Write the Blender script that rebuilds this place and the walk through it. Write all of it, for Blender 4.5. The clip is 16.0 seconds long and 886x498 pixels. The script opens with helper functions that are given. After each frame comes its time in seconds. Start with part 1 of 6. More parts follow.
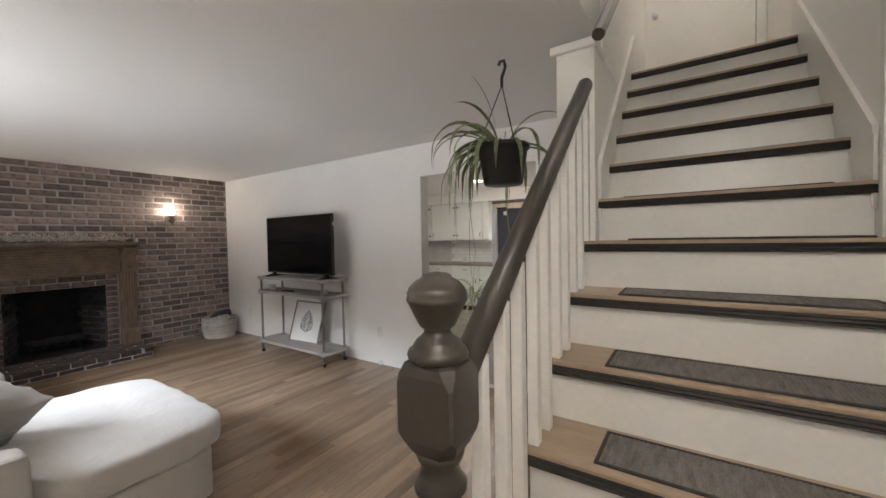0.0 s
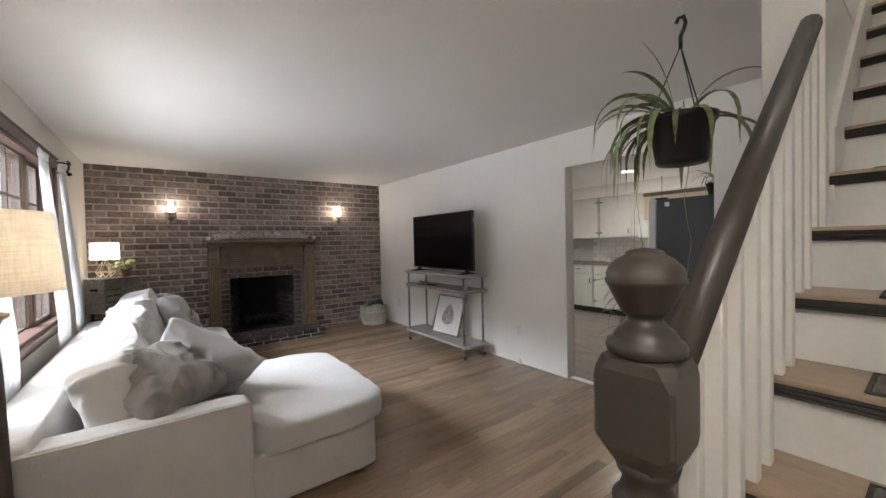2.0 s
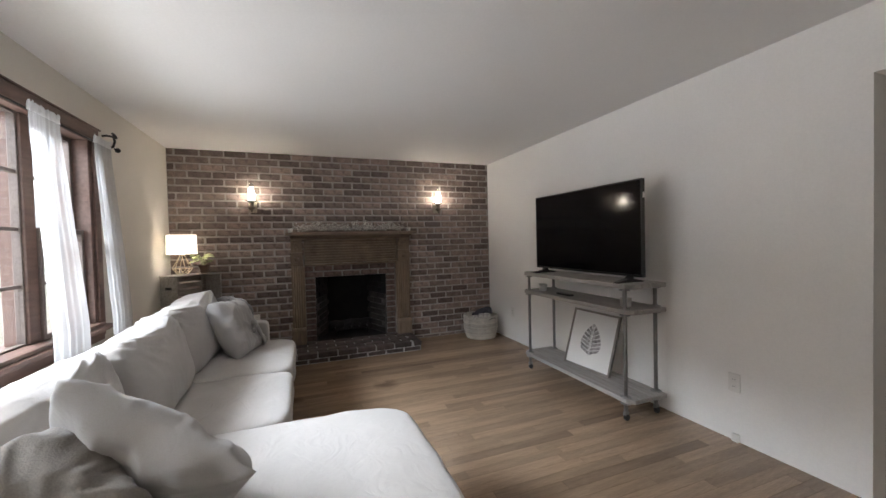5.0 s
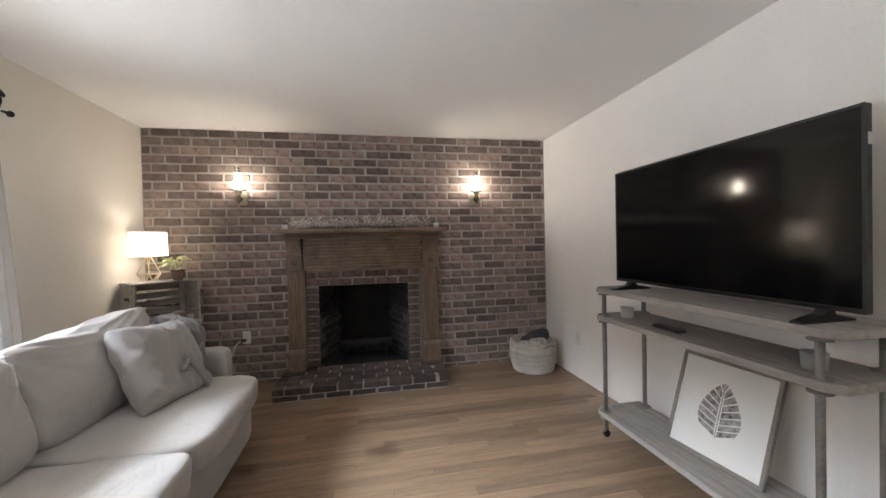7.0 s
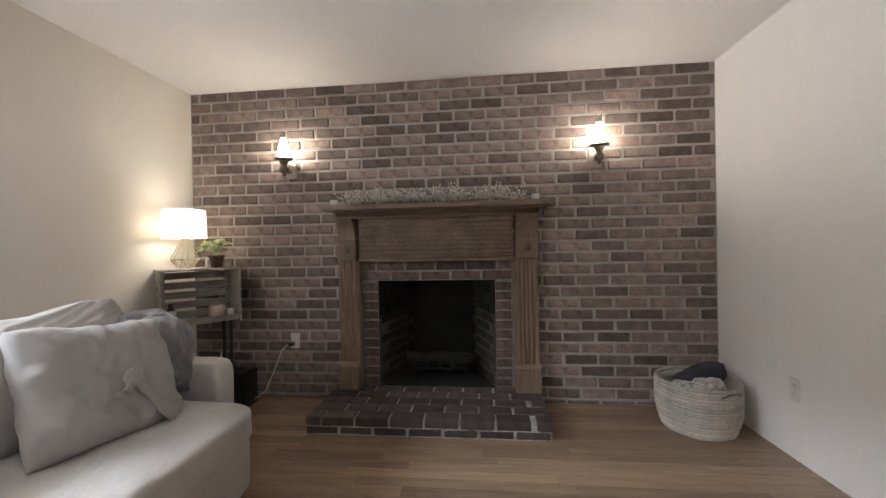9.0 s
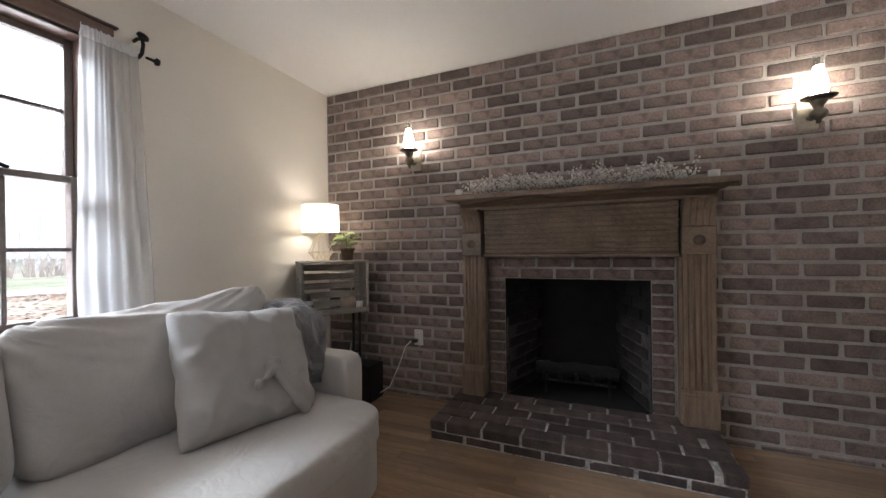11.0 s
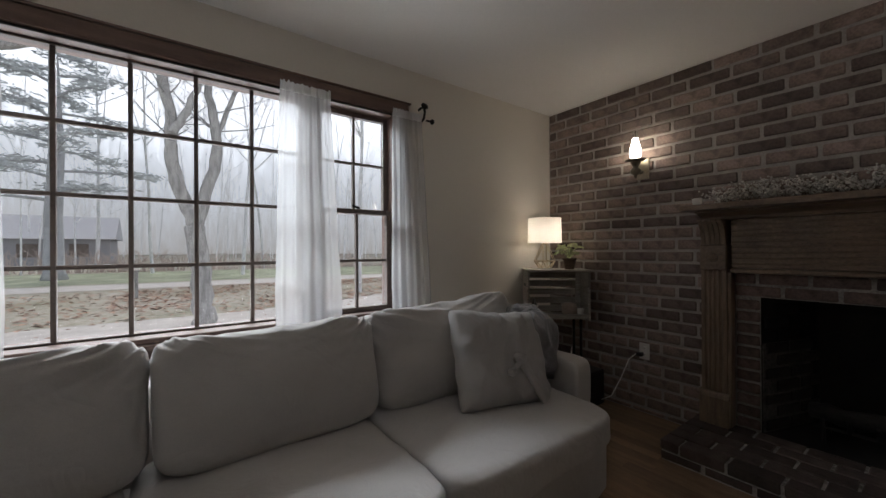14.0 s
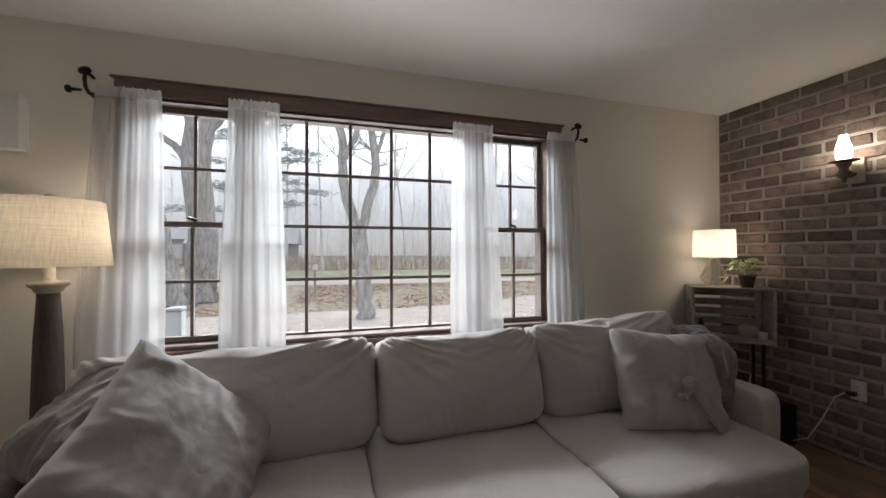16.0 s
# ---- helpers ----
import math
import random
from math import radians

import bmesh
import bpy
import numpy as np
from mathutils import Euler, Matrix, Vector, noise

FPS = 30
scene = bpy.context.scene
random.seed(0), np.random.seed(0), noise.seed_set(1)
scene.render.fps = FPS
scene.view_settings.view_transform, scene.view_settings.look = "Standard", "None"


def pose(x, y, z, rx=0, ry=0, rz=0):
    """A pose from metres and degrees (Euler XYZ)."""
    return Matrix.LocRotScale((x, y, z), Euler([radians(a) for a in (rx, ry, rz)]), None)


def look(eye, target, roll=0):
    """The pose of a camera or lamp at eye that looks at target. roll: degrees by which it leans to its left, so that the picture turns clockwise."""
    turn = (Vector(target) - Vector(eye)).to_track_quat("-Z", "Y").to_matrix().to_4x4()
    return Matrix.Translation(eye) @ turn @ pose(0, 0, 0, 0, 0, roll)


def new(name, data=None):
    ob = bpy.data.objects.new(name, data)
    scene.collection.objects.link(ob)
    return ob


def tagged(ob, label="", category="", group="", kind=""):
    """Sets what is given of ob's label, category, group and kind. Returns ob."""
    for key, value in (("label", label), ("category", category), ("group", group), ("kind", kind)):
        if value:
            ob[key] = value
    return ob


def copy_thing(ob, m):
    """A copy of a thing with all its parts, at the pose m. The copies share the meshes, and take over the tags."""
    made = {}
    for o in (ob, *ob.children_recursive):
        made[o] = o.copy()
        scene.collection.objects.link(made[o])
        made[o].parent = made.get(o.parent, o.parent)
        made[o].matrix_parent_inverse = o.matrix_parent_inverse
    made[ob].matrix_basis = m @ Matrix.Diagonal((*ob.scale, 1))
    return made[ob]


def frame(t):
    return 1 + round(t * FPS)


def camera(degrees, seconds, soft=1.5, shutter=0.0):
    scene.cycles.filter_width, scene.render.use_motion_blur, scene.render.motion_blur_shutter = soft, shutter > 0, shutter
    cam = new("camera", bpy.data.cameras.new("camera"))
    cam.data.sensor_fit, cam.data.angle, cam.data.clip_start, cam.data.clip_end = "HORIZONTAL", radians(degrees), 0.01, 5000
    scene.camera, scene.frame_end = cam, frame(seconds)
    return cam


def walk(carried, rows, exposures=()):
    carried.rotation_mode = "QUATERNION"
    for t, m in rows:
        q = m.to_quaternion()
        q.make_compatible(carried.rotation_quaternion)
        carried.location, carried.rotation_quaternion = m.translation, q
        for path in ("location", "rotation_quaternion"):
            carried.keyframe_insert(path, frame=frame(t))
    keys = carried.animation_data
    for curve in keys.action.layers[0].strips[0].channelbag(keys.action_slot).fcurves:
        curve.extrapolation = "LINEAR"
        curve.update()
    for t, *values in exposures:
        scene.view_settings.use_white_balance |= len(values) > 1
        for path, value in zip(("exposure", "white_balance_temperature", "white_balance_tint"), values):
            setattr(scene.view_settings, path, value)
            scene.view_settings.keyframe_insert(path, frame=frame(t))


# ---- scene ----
cam = camera(99.7, 16.0)
PATH = [
    (0, (6.141, 0.761, 1.396), (5.037, 2.428, 1.339), -1.1),
    (0.5, (6.122, 0.751, 1.39), (4.873, 2.313, 1.336), -1.2),
    (1, (6.1, 0.734, 1.381), (4.72, 2.181, 1.333), -1.1),
    (1.5, (6.07, 0.73, 1.37), (4.571, 2.054, 1.324), -1.1),
    (2, (6.024, 0.736, 1.351), (4.421, 1.93, 1.31), -1.2),
    (2.5, (5.94, 0.761, 1.324), (4.242, 1.817, 1.286), -1.1),
    (3, (5.753, 0.798, 1.302), (3.988, 1.739, 1.275), -1.3),
    (3.5, (5.534, 0.869, 1.302), (3.733, 1.738, 1.277), -1.3),
    (4, (5.279, 1.001, 1.305), (3.457, 1.827, 1.279), -1.3),
    (4.2, (5.181, 1.06, 1.304), (3.349, 1.861, 1.272), -1.4),
    (6.3, (4.119, 1.73, 1.284), (2.191, 2.261, 1.249), -1.2),
    (6.5, (4.026, 1.782, 1.28), (2.088, 2.277, 1.249), -1.3),
    (7, (3.761, 1.945, 1.271), (1.799, 2.336, 1.242), -1.3),
    (7.5, (3.484, 2.068, 1.244), (1.499, 2.315, 1.216), -1.3),
    (8, (3.224, 2.19, 1.205), (1.226, 2.291, 1.182), -1.2),
    (8.2, (3.107, 2.254, 1.19), (1.107, 2.289, 1.17), -1.2),
    (10.3, (2.442, 2.114, 1.07), (0.522, 1.554, 1.071), -0.9),
    (10.5, (2.444, 2.092, 1.067), (0.543, 1.47, 1.072), -0.9),
    (11, (2.47, 2.056, 1.091), (0.627, 1.281, 1.089), -0.8),
    (11.5, (2.506, 2.043, 1.091), (0.737, 1.108, 1.093), -0.6),
    (12, (2.543, 2.041, 1.105), (0.865, 0.953, 1.105), -0.6),
    (12.5, (2.58, 2.037, 1.117), (1.007, 0.802, 1.117), -0.4),
    (13, (2.623, 2.041, 1.127), (1.164, 0.672, 1.13), -0.4),
    (13.5, (2.676, 2.062, 1.148), (1.346, 0.569, 1.149), -0.3),
    (14, (2.746, 2.107, 1.175), (1.556, 0.5, 1.177), -0.3),
    (14.5, (2.824, 2.166, 1.205), (1.774, 0.464, 1.208), -0.2),
    (15, (2.907, 2.201, 1.232), (2.007, 0.416, 1.233), -0.1),
    (15.5, (2.952, 2.211, 1.254), (2.203, 0.357, 1.26), -0.1),
    (16, (2.992, 2.22, 1.262), (2.411, 0.306, 1.279), -0.1),
]
EXPOSURES = [(0, 0.9, 6150, 10), (3.0, 0.55, 6100, 10), (4.0, 0.4, 6150, 10), (7.0, 1.12, 6150, 10), (8.2, 1.14, 6150, 10), (10.3, 1.16, 6050, 10), (11.0, 0.92, 5950, 10), (12.0, 0.05, 6120, 10), (13.5, -0.7, 6220, 10), (14.5, -0.76, 6280, 10), (16.0, -0.34, 6400, 10)]
walk(cam, [(t, look(eye, target, roll)) for t, eye, target, roll in PATH], EXPOSURES)

# ---- world and large lights ----
world = bpy.data.worlds.new("overcast_sky")
scene.world = world
world.use_nodes = True
wn = world.node_tree
sky = wn.nodes.new("ShaderNodeTexSky")
sky.sky_type = "NISHITA"
sky.sun_disc = False
sky.sun_elevation, sky.sun_rotation = radians(67), radians(203)
sky.air_density, sky.dust_density, sky.ozone_density = 1.2, 7.0, 0.6
wn.nodes["Background"].inputs[1].default_value = 0.15
wn.links.new(sky.outputs[0], wn.nodes["Background"].inputs[0])


def lamp(name, kind, m, power, color, size=0.1, size_y=0.0):
    data = bpy.data.lights.new(name, kind)
    data.energy, data.color = power, color
    if kind == "AREA":
        data.shape, data.size, data.size_y = "RECTANGLE", size, size_y or size
    elif kind == "SUN":
        data.angle = size
    else:
        data.shadow_soft_size = size
    ob = new(name, data)
    ob.matrix_world = m
    return ob


SUN_DIR = Vector((-0.15, -0.35, 0.92))
lamp("sun", "SUN", look(SUN_DIR * 20, (0, 0, 0)), 1.5, (1.0, 0.97, 0.93), radians(60))
# daylight of the open sky above the front window
lamp("window_daylight", "AREA", look((2.75, -3.6, 4.15), (2.75, 0.0, 1.5)), 980, (0.90, 0.95, 1.0), 5.0, 1.5)
# daylight thrown up by the pale wet ground before the window
lamp("ground_daylight", "AREA", look((2.75, -3.1, -0.36), (2.75, 1.6, 1.7)), 360, (0.95, 0.96, 1.0), 7.0, 2.2)
# daylight from the open side yard east of the window
lamp("side_daylight", "AREA", look((6.6, -2.5, 1.5), (2.75, 0.0, 1.45)), 35, (0.93, 0.96, 1.0), 2.2, 2.4)
WARM = (1.0, 0.87, 0.72)
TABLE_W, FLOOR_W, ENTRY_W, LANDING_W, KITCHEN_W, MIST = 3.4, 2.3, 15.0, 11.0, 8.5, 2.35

# ---- materials ----
def mat(name, base, rough=0.6, metal=0.0, vary=0.08, scale=6.0, fine=60.0, bump=0.05, tint=None, per_object=0.0,
        per_island=0.0, stretch=(1, 1, 1), transmission=0.0, emit=None, strength=0.0, crease=0.0, alpha=1.0, sheen=0.0, spec=0.5, depth=0.01):
    """A surface with stains at one scale and grain at another."""
    m = bpy.data.materials.new(name)
    m.use_nodes = True
    nt = m.node_tree
    b = nt.nodes["Principled BSDF"]
    tc = nt.nodes.new("ShaderNodeTexCoord")
    mp = nt.nodes.new("ShaderNodeMapping")
    mp.inputs["Scale"].default_value = stretch
    nt.links.new(tc.outputs["Object"], mp.inputs["Vector"])
    n1, n2 = nt.nodes.new("ShaderNodeTexNoise"), nt.nodes.new("ShaderNodeTexNoise")
    n1.inputs["Scale"].default_value, n1.inputs["Detail"].default_value = scale, 4
    n2.inputs["Scale"].default_value, n2.inputs["Detail"].default_value = fine, 3
    nt.links.new(mp.outputs[0], n1.inputs["Vector"])
    nt.links.new(mp.outputs[0], n2.inputs["Vector"])
    dark = tuple(c * (1 - vary * 2.2) for c in base)
    light = tuple(min(1, c * (1 + vary * 1.2)) for c in base)
    if tint:
        dark = tint
    mix = nt.nodes.new("ShaderNodeMix")
    mix.data_type = "RGBA"
    mix.inputs["A"].default_value, mix.inputs["B"].default_value = (*dark, 1), (*light, 1)
    add = nt.nodes.new("ShaderNodeMath")
    add.operation = "MULTIPLY_ADD"
    add.inputs[1].default_value = 0.45
    nt.links.new(n2.outputs["Fac"], add.inputs[0])
    half = nt.nodes.new("ShaderNodeMath")
    half.operation = "MULTIPLY"
    half.inputs[1].default_value = 0.55
    nt.links.new(n1.outputs["Fac"], half.inputs[0])
    nt.links.new(half.outputs[0], add.inputs[2])
    ramp = nt.nodes.new("ShaderNodeMapRange")
    ramp.inputs[1].default_value, ramp.inputs[2].default_value = 0.3, 0.7
    nt.links.new(add.outputs[0], ramp.inputs[0])
    nt.links.new(ramp.outputs[0], mix.inputs["Factor"])
    col = mix.outputs["Result"]
    for amount, node, sock in ((per_object, "ShaderNodeObjectInfo", "Random"), (per_island, "ShaderNodeNewGeometry", "Random Per Island")):
        if amount:
            src = nt.nodes.new(node)
            hsv = nt.nodes.new("ShaderNodeHueSaturation")
            rng = nt.nodes.new("ShaderNodeMapRange")
            rng.inputs[3].default_value, rng.inputs[4].default_value = 1 - amount, 1 + amount
            nt.links.new(src.outputs[sock], rng.inputs[0])
            nt.links.new(rng.outputs[0], hsv.inputs["Value"])
            nt.links.new(col, hsv.inputs["Color"])
            col = hsv.outputs[0]
    nt.links.new(col, b.inputs["Base Color"])
    b.inputs["Roughness"].default_value, b.inputs["Metallic"].default_value = rough, metal
    b.inputs["Specular IOR Level"].default_value = spec
    b.inputs["Transmission Weight"].default_value, b.inputs["Alpha"].default_value = transmission, alpha
    b.inputs["Sheen Weight"].default_value = sheen
    if emit:
        b.inputs["Emission Color"].default_value, b.inputs["Emission Strength"].default_value = (*emit, 1), strength
    if bump:
        bp = nt.nodes.new("ShaderNodeBump")
        bp.inputs["Strength"].default_value, bp.inputs["Distance"].default_value = bump, depth
        nt.links.new(add.outputs[0], bp.inputs["Height"])
        nt.links.new(bp.outputs[0], b.inputs["Normal"])
        if crease:
            nc = nt.nodes.new("ShaderNodeTexNoise")
            nc.inputs["Scale"].default_value, nc.inputs["Detail"].default_value, nc.inputs["Distortion"].default_value = 7.0, 2.5, 1.6
            nt.links.new(mp.outputs[0], nc.inputs["Vector"])
            ab, sq = nt.nodes.new("ShaderNodeMath"), nt.nodes.new("ShaderNodeMath")
            ab.operation, sq.operation = "SUBTRACT", "ABSOLUTE"
            ab.inputs[1].default_value = 0.5
            nt.links.new(nc.outputs["Fac"], ab.inputs[0])
            nt.links.new(ab.outputs[0], sq.inputs[0])
            b2 = nt.nodes.new("ShaderNodeBump")
            b2.inputs["Strength"].default_value, b2.inputs["Distance"].default_value = crease, 0.05
            nt.links.new(sq.outputs[0], b2.inputs["Height"])
            nt.links.new(b2.outputs[0], bp.inputs["Normal"])
    return m


def glass(name, color=(1, 1, 1), rough=0.0):
    m = bpy.data.materials.new(name)
    m.use_nodes = True
    nt = m.node_tree
    nt.nodes.remove(nt.nodes["Principled BSDF"])
    tr, gl, mx, fr, pw, ad = (nt.nodes.new("ShaderNode" + k) for k in ("BsdfTransparent", "BsdfGlossy", "MixShader", "LayerWeight", "Math", "Math"))
    tr.inputs[0].default_value = (*color, 1)
    gl.inputs["Roughness"].default_value = rough
    fr.inputs[0].default_value = 0.5
    pw.operation, ad.operation = "POWER", "MULTIPLY_ADD"
    pw.inputs[1].default_value = 5.0
    ad.inputs[1].default_value, ad.inputs[2].default_value = 0.8, 0.03
    nt.links.new(fr.outputs["Facing"], pw.inputs[0])
    nt.links.new(pw.outputs[0], ad.inputs[0])
    nt.links.new(ad.outputs[0], mx.inputs[0])
    nt.links.new(tr.outputs[0], mx.inputs[1])
    nt.links.new(gl.outputs[0], mx.inputs[2])
    nt.links.new(mx.outputs[0], nt.nodes["Material Output"].inputs[0])
    return m


def cloth(name, color, see, glow=0.5, weave=0.0):
    """Thin cloth: scatters, lets light through, and is open by the share see."""
    m = bpy.data.materials.new(name)
    m.use_nodes = True
    nt = m.node_tree
    nt.nodes.remove(nt.nodes["Principled BSDF"])
    df, tl, tr, m1, m2 = (nt.nodes.new("ShaderNode" + k) for k in ("BsdfDiffuse", "BsdfTranslucent", "BsdfTransparent", "MixShader", "MixShader"))
    m1.inputs[0].default_value, m2.inputs[0].default_value = glow, see
    if weave:
        tc = nt.nodes.new("ShaderNodeTexCoord")
        hsv = nt.nodes.new("ShaderNodeHueSaturation")
        hsv.inputs["Color"].default_value = (*color, 1)
        total = None
        for stretch in ((9, 9, 260), (150, 150, 9)):
            mp, nz = nt.nodes.new("ShaderNodeMapping"), nt.nodes.new("ShaderNodeTexNoise")
            mp.inputs["Scale"].default_value = stretch
            nz.inputs["Scale"].default_value, nz.inputs["Detail"].default_value = 1.0, 4
            nt.links.new(tc.outputs["Object"], mp.inputs["Vector"])
            nt.links.new(mp.outputs[0], nz.inputs["Vector"])
            if total:
                ad = nt.nodes.new("ShaderNodeMath")
                nt.links.new(total, ad.inputs[0])
                nt.links.new(nz.outputs["Fac"], ad.inputs[1])
                total = ad.outputs[0]
            else:
                total = nz.outputs["Fac"]
        rg = nt.nodes.new("ShaderNodeMapRange")
        rg.inputs[1].default_value, rg.inputs[2].default_value = 0.7, 1.3
        rg.inputs[3].default_value, rg.inputs[4].default_value = 1 - weave, 1 + weave
        nt.links.new(total, rg.inputs[0])
        nt.links.new(rg.outputs[0], hsv.inputs["Value"])
        for n in (df, tl):
            nt.links.new(hsv.outputs[0], n.inputs[0])
    else:
        for n in (df, tl):
            n.inputs[0].default_value = (*color, 1)
    tr.inputs[0].default_value = (1, 1, 1, 1)
    for a, n, i in ((df, m1, 1), (tl, m1, 2), (m1, m2, 1), (tr, m2, 2)):
        nt.links.new(a.outputs[0], n.inputs[i])
    nt.links.new(m2.outputs[0], nt.nodes["Material Output"].inputs[0])
    return m


def glow(name, color, strength):
    m = bpy.data.materials.new(name)
    m.use_nodes = True
    b = m.node_tree.nodes["Principled BSDF"]
    b.inputs["Base Color"].default_value = (*color, 1)
    b.inputs["Emission Color"].default_value, b.inputs["Emission Strength"].default_value = (*color, 1), strength
    return m


WALL = mat("white_wall_paint", (0.85, 0.83, 0.80), 0.55, vary=0.025, scale=1.5, fine=90, bump=0.04, depth=0.003)
CREAM = mat("cream_wall_paint", (0.75, 0.705, 0.635), 0.6, vary=0.025, scale=1.5, fine=90, bump=0.04, depth=0.003)
CEIL = mat("ceiling_paint", (0.86, 0.84, 0.815), 0.8, vary=0.02, scale=1.2, fine=70, bump=0.03, depth=0.003)
TRIM = mat("white_trim_gloss", (0.76, 0.74, 0.70), 0.3, vary=0.03, scale=3, fine=50, bump=0.03, depth=0.003)
MORTAR = mat("grey_mortar", (0.42, 0.385, 0.352), 0.95, vary=0.15, scale=9, fine=120, bump=0.4, depth=0.006)
BRICK = mat("worn_brown_brick", (0.222, 0.168, 0.147), 0.85, vary=0.28, scale=14, fine=90, bump=0.5, depth=0.006, per_object=0.52)
BRICKJ = mat("worn_brown_brick_joined", (0.222, 0.168, 0.147), 0.85, vary=0.28, scale=14, fine=90, bump=0.5, depth=0.006, per_island=0.52)
HEARTHB = mat("dark_hearth_brick", (0.085, 0.063, 0.056), 0.7, vary=0.3, scale=14, fine=80, bump=0.5, depth=0.006, per_object=0.4)
SOOT = mat("sooty_firebox_brick", (0.012, 0.011, 0.010), 0.95, vary=0.4, scale=8, fine=70, bump=0.4, per_object=0.4)
OAK = mat("oak_floor_plank", (0.315, 0.220, 0.146), 0.24, vary=0.16, scale=3, fine=26, bump=0.05, stretch=(9, 0.8, 1), per_object=0.19, depth=0.002)
OAKJ = mat("oak_floor_plank_joined", (0.315, 0.220, 0.146), 0.24, vary=0.16, scale=3, fine=26, bump=0.05, stretch=(9, 0.8, 1), per_island=0.19, depth=0.002)
OAKD = mat("dark_stained_oak_plank", (0.25, 0.175, 0.118), 0.22, vary=0.2, scale=3, fine=26, bump=0.05, stretch=(9, 0.8, 1), per_object=0.2, depth=0.002)
GAP = mat("dark_floor_gap", (0.07, 0.05, 0.035), 0.8, vary=0.2)
VINYL = mat("grey_brown_kitchen_floor", (0.27, 0.23, 0.20), 0.35, vary=0.22, scale=1.6, fine=14, bump=0.03, stretch=(1, 3.5, 1))
MANTEL = mat("brown_stained_oak", (0.185, 0.13, 0.088), 0.5, vary=0.28, scale=6, fine=60, bump=0.12, stretch=(8, 1, 1), depth=0.003)
MANTELV = mat("brown_stained_oak_upright", (0.22, 0.158, 0.109), 0.5, vary=0.28, scale=6, fine=60, bump=0.12, stretch=(8, 8, 1), depth=0.003)
CASING = mat("walnut_window_casing", (0.17, 0.105, 0.082), 0.45, vary=0.2, scale=5, fine=70, bump=0.08, stretch=(1, 8, 8), depth=0.003)
SASH = mat("brown_window_sash", (0.155, 0.122, 0.104), 0.5, vary=0.18, scale=6, fine=70, bump=0.05)
LINEN = mat("light_grey_sofa_cotton", (0.50, 0.475, 0.452), 0.95, crease=0.16, vary=0.05, scale=5, fine=300, bump=0.16, sheen=0.3, depth=0.002)
PILLOW = mat("pale_grey_pillow_cotton", (0.37, 0.353, 0.337), 0.95, crease=0.1, vary=0.05, scale=6, fine=300, bump=0.16, sheen=0.3, depth=0.002)
FUR = mat("taupe_grey_plush", (0.20, 0.182, 0.163), 1.0, vary=0.14, scale=7, fine=220, bump=0.4, sheen=0.25, depth=0.006)
SLATE = mat("slate_grey_throw", (0.20, 0.195, 0.20), 1.0, crease=0.6, vary=0.15, scale=8, fine=220, bump=0.35, sheen=0.4, depth=0.004)
NEWEL = mat("taupe_gloss_paint", (0.054, 0.046, 0.036), 0.36, vary=0.1, scale=8, fine=80, bump=0.05, depth=0.003)
TREAD = mat("light_oak_tread", (0.40, 0.30, 0.21), 0.4, vary=0.12, scale=3, fine=30, bump=0.05, stretch=(1, 8, 8), depth=0.002)
NOSE = mat("black_ribbed_stair_nosing", (0.022, 0.018, 0.015), 0.6, vary=0.3, scale=10, fine=90, bump=0.1)
MAT_G = mat("grey_woven_tread_mat", (0.18, 0.165, 0.15), 0.95, vary=0.25, scale=20, fine=130, bump=0.5, stretch=(3, 0.6, 1), depth=0.003)
GREYW = mat("grey_washed_board", (0.385, 0.36, 0.335), 0.7, vary=0.18, scale=4, fine=45, bump=0.12, stretch=(1, 9, 9), depth=0.003)
PIPE = mat("grey_steel_pipe", (0.27, 0.26, 0.25), 0.45, metal=0.55, vary=0.15, scale=12, fine=90)
IRON = mat("black_iron", (0.022, 0.020, 0.019), 0.5, metal=0.6, vary=0.2, scale=15)
BLACKP = mat("black_plastic", (0.012, 0.012, 0.013), 0.35, vary=0.1, bump=0.0)
SCREEN = mat("black_television_screen", (0.004, 0.004, 0.005), 0.09, vary=0.0, bump=0.0, spec=0.45)
WHITEP = mat("white_plastic", (0.75, 0.73, 0.69), 0.4, vary=0.02, bump=0.0)
FROST = mat("frosted_candle_glass", (0.70, 0.69, 0.66), 0.35, vary=0.05, transmission=0.4, bump=0.0)
STEEL = mat("brushed_steel", (0.62, 0.62, 0.63), 0.4, metal=0.15, vary=0.05, fine=150, stretch=(1, 1, 12), bump=0.02)
FRIDGE = mat("charcoal_fridge_side", (0.050, 0.053, 0.058), 0.45, vary=0.12, scale=6, fine=260, bump=0.08, depth=0.002)
LEAF = mat("spider_plant_leaf", (0.28, 0.33, 0.165), 0.45, vary=0.35, scale=5, fine=40, bump=0.05, per_island=0.4)
LEAFP = mat("pale_green_leaf", (0.56, 0.62, 0.32), 0.5, vary=0.3, scale=12, fine=40, per_island=0.35)
SOIL = mat("potting_soil", (0.035, 0.026, 0.02), 1.0, vary=0.3, scale=40, bump=0.6)
POT = mat("black_plastic_pot", (0.016, 0.015, 0.014), 0.4, vary=0.15, bump=0.03)
TERRA = mat("brown_clay_pot", (0.13, 0.085, 0.06), 0.8, vary=0.2, scale=15)
CRATE = mat("weathered_grey_crate_wood", (0.38, 0.35, 0.31), 0.8, vary=0.25, scale=6, fine=60, bump=0.25, stretch=(9, 1, 9), depth=0.003)
BRASS = mat("pale_gold_wire", (0.72, 0.60, 0.42), 0.3, metal=0.9, vary=0.05, bump=0.0)
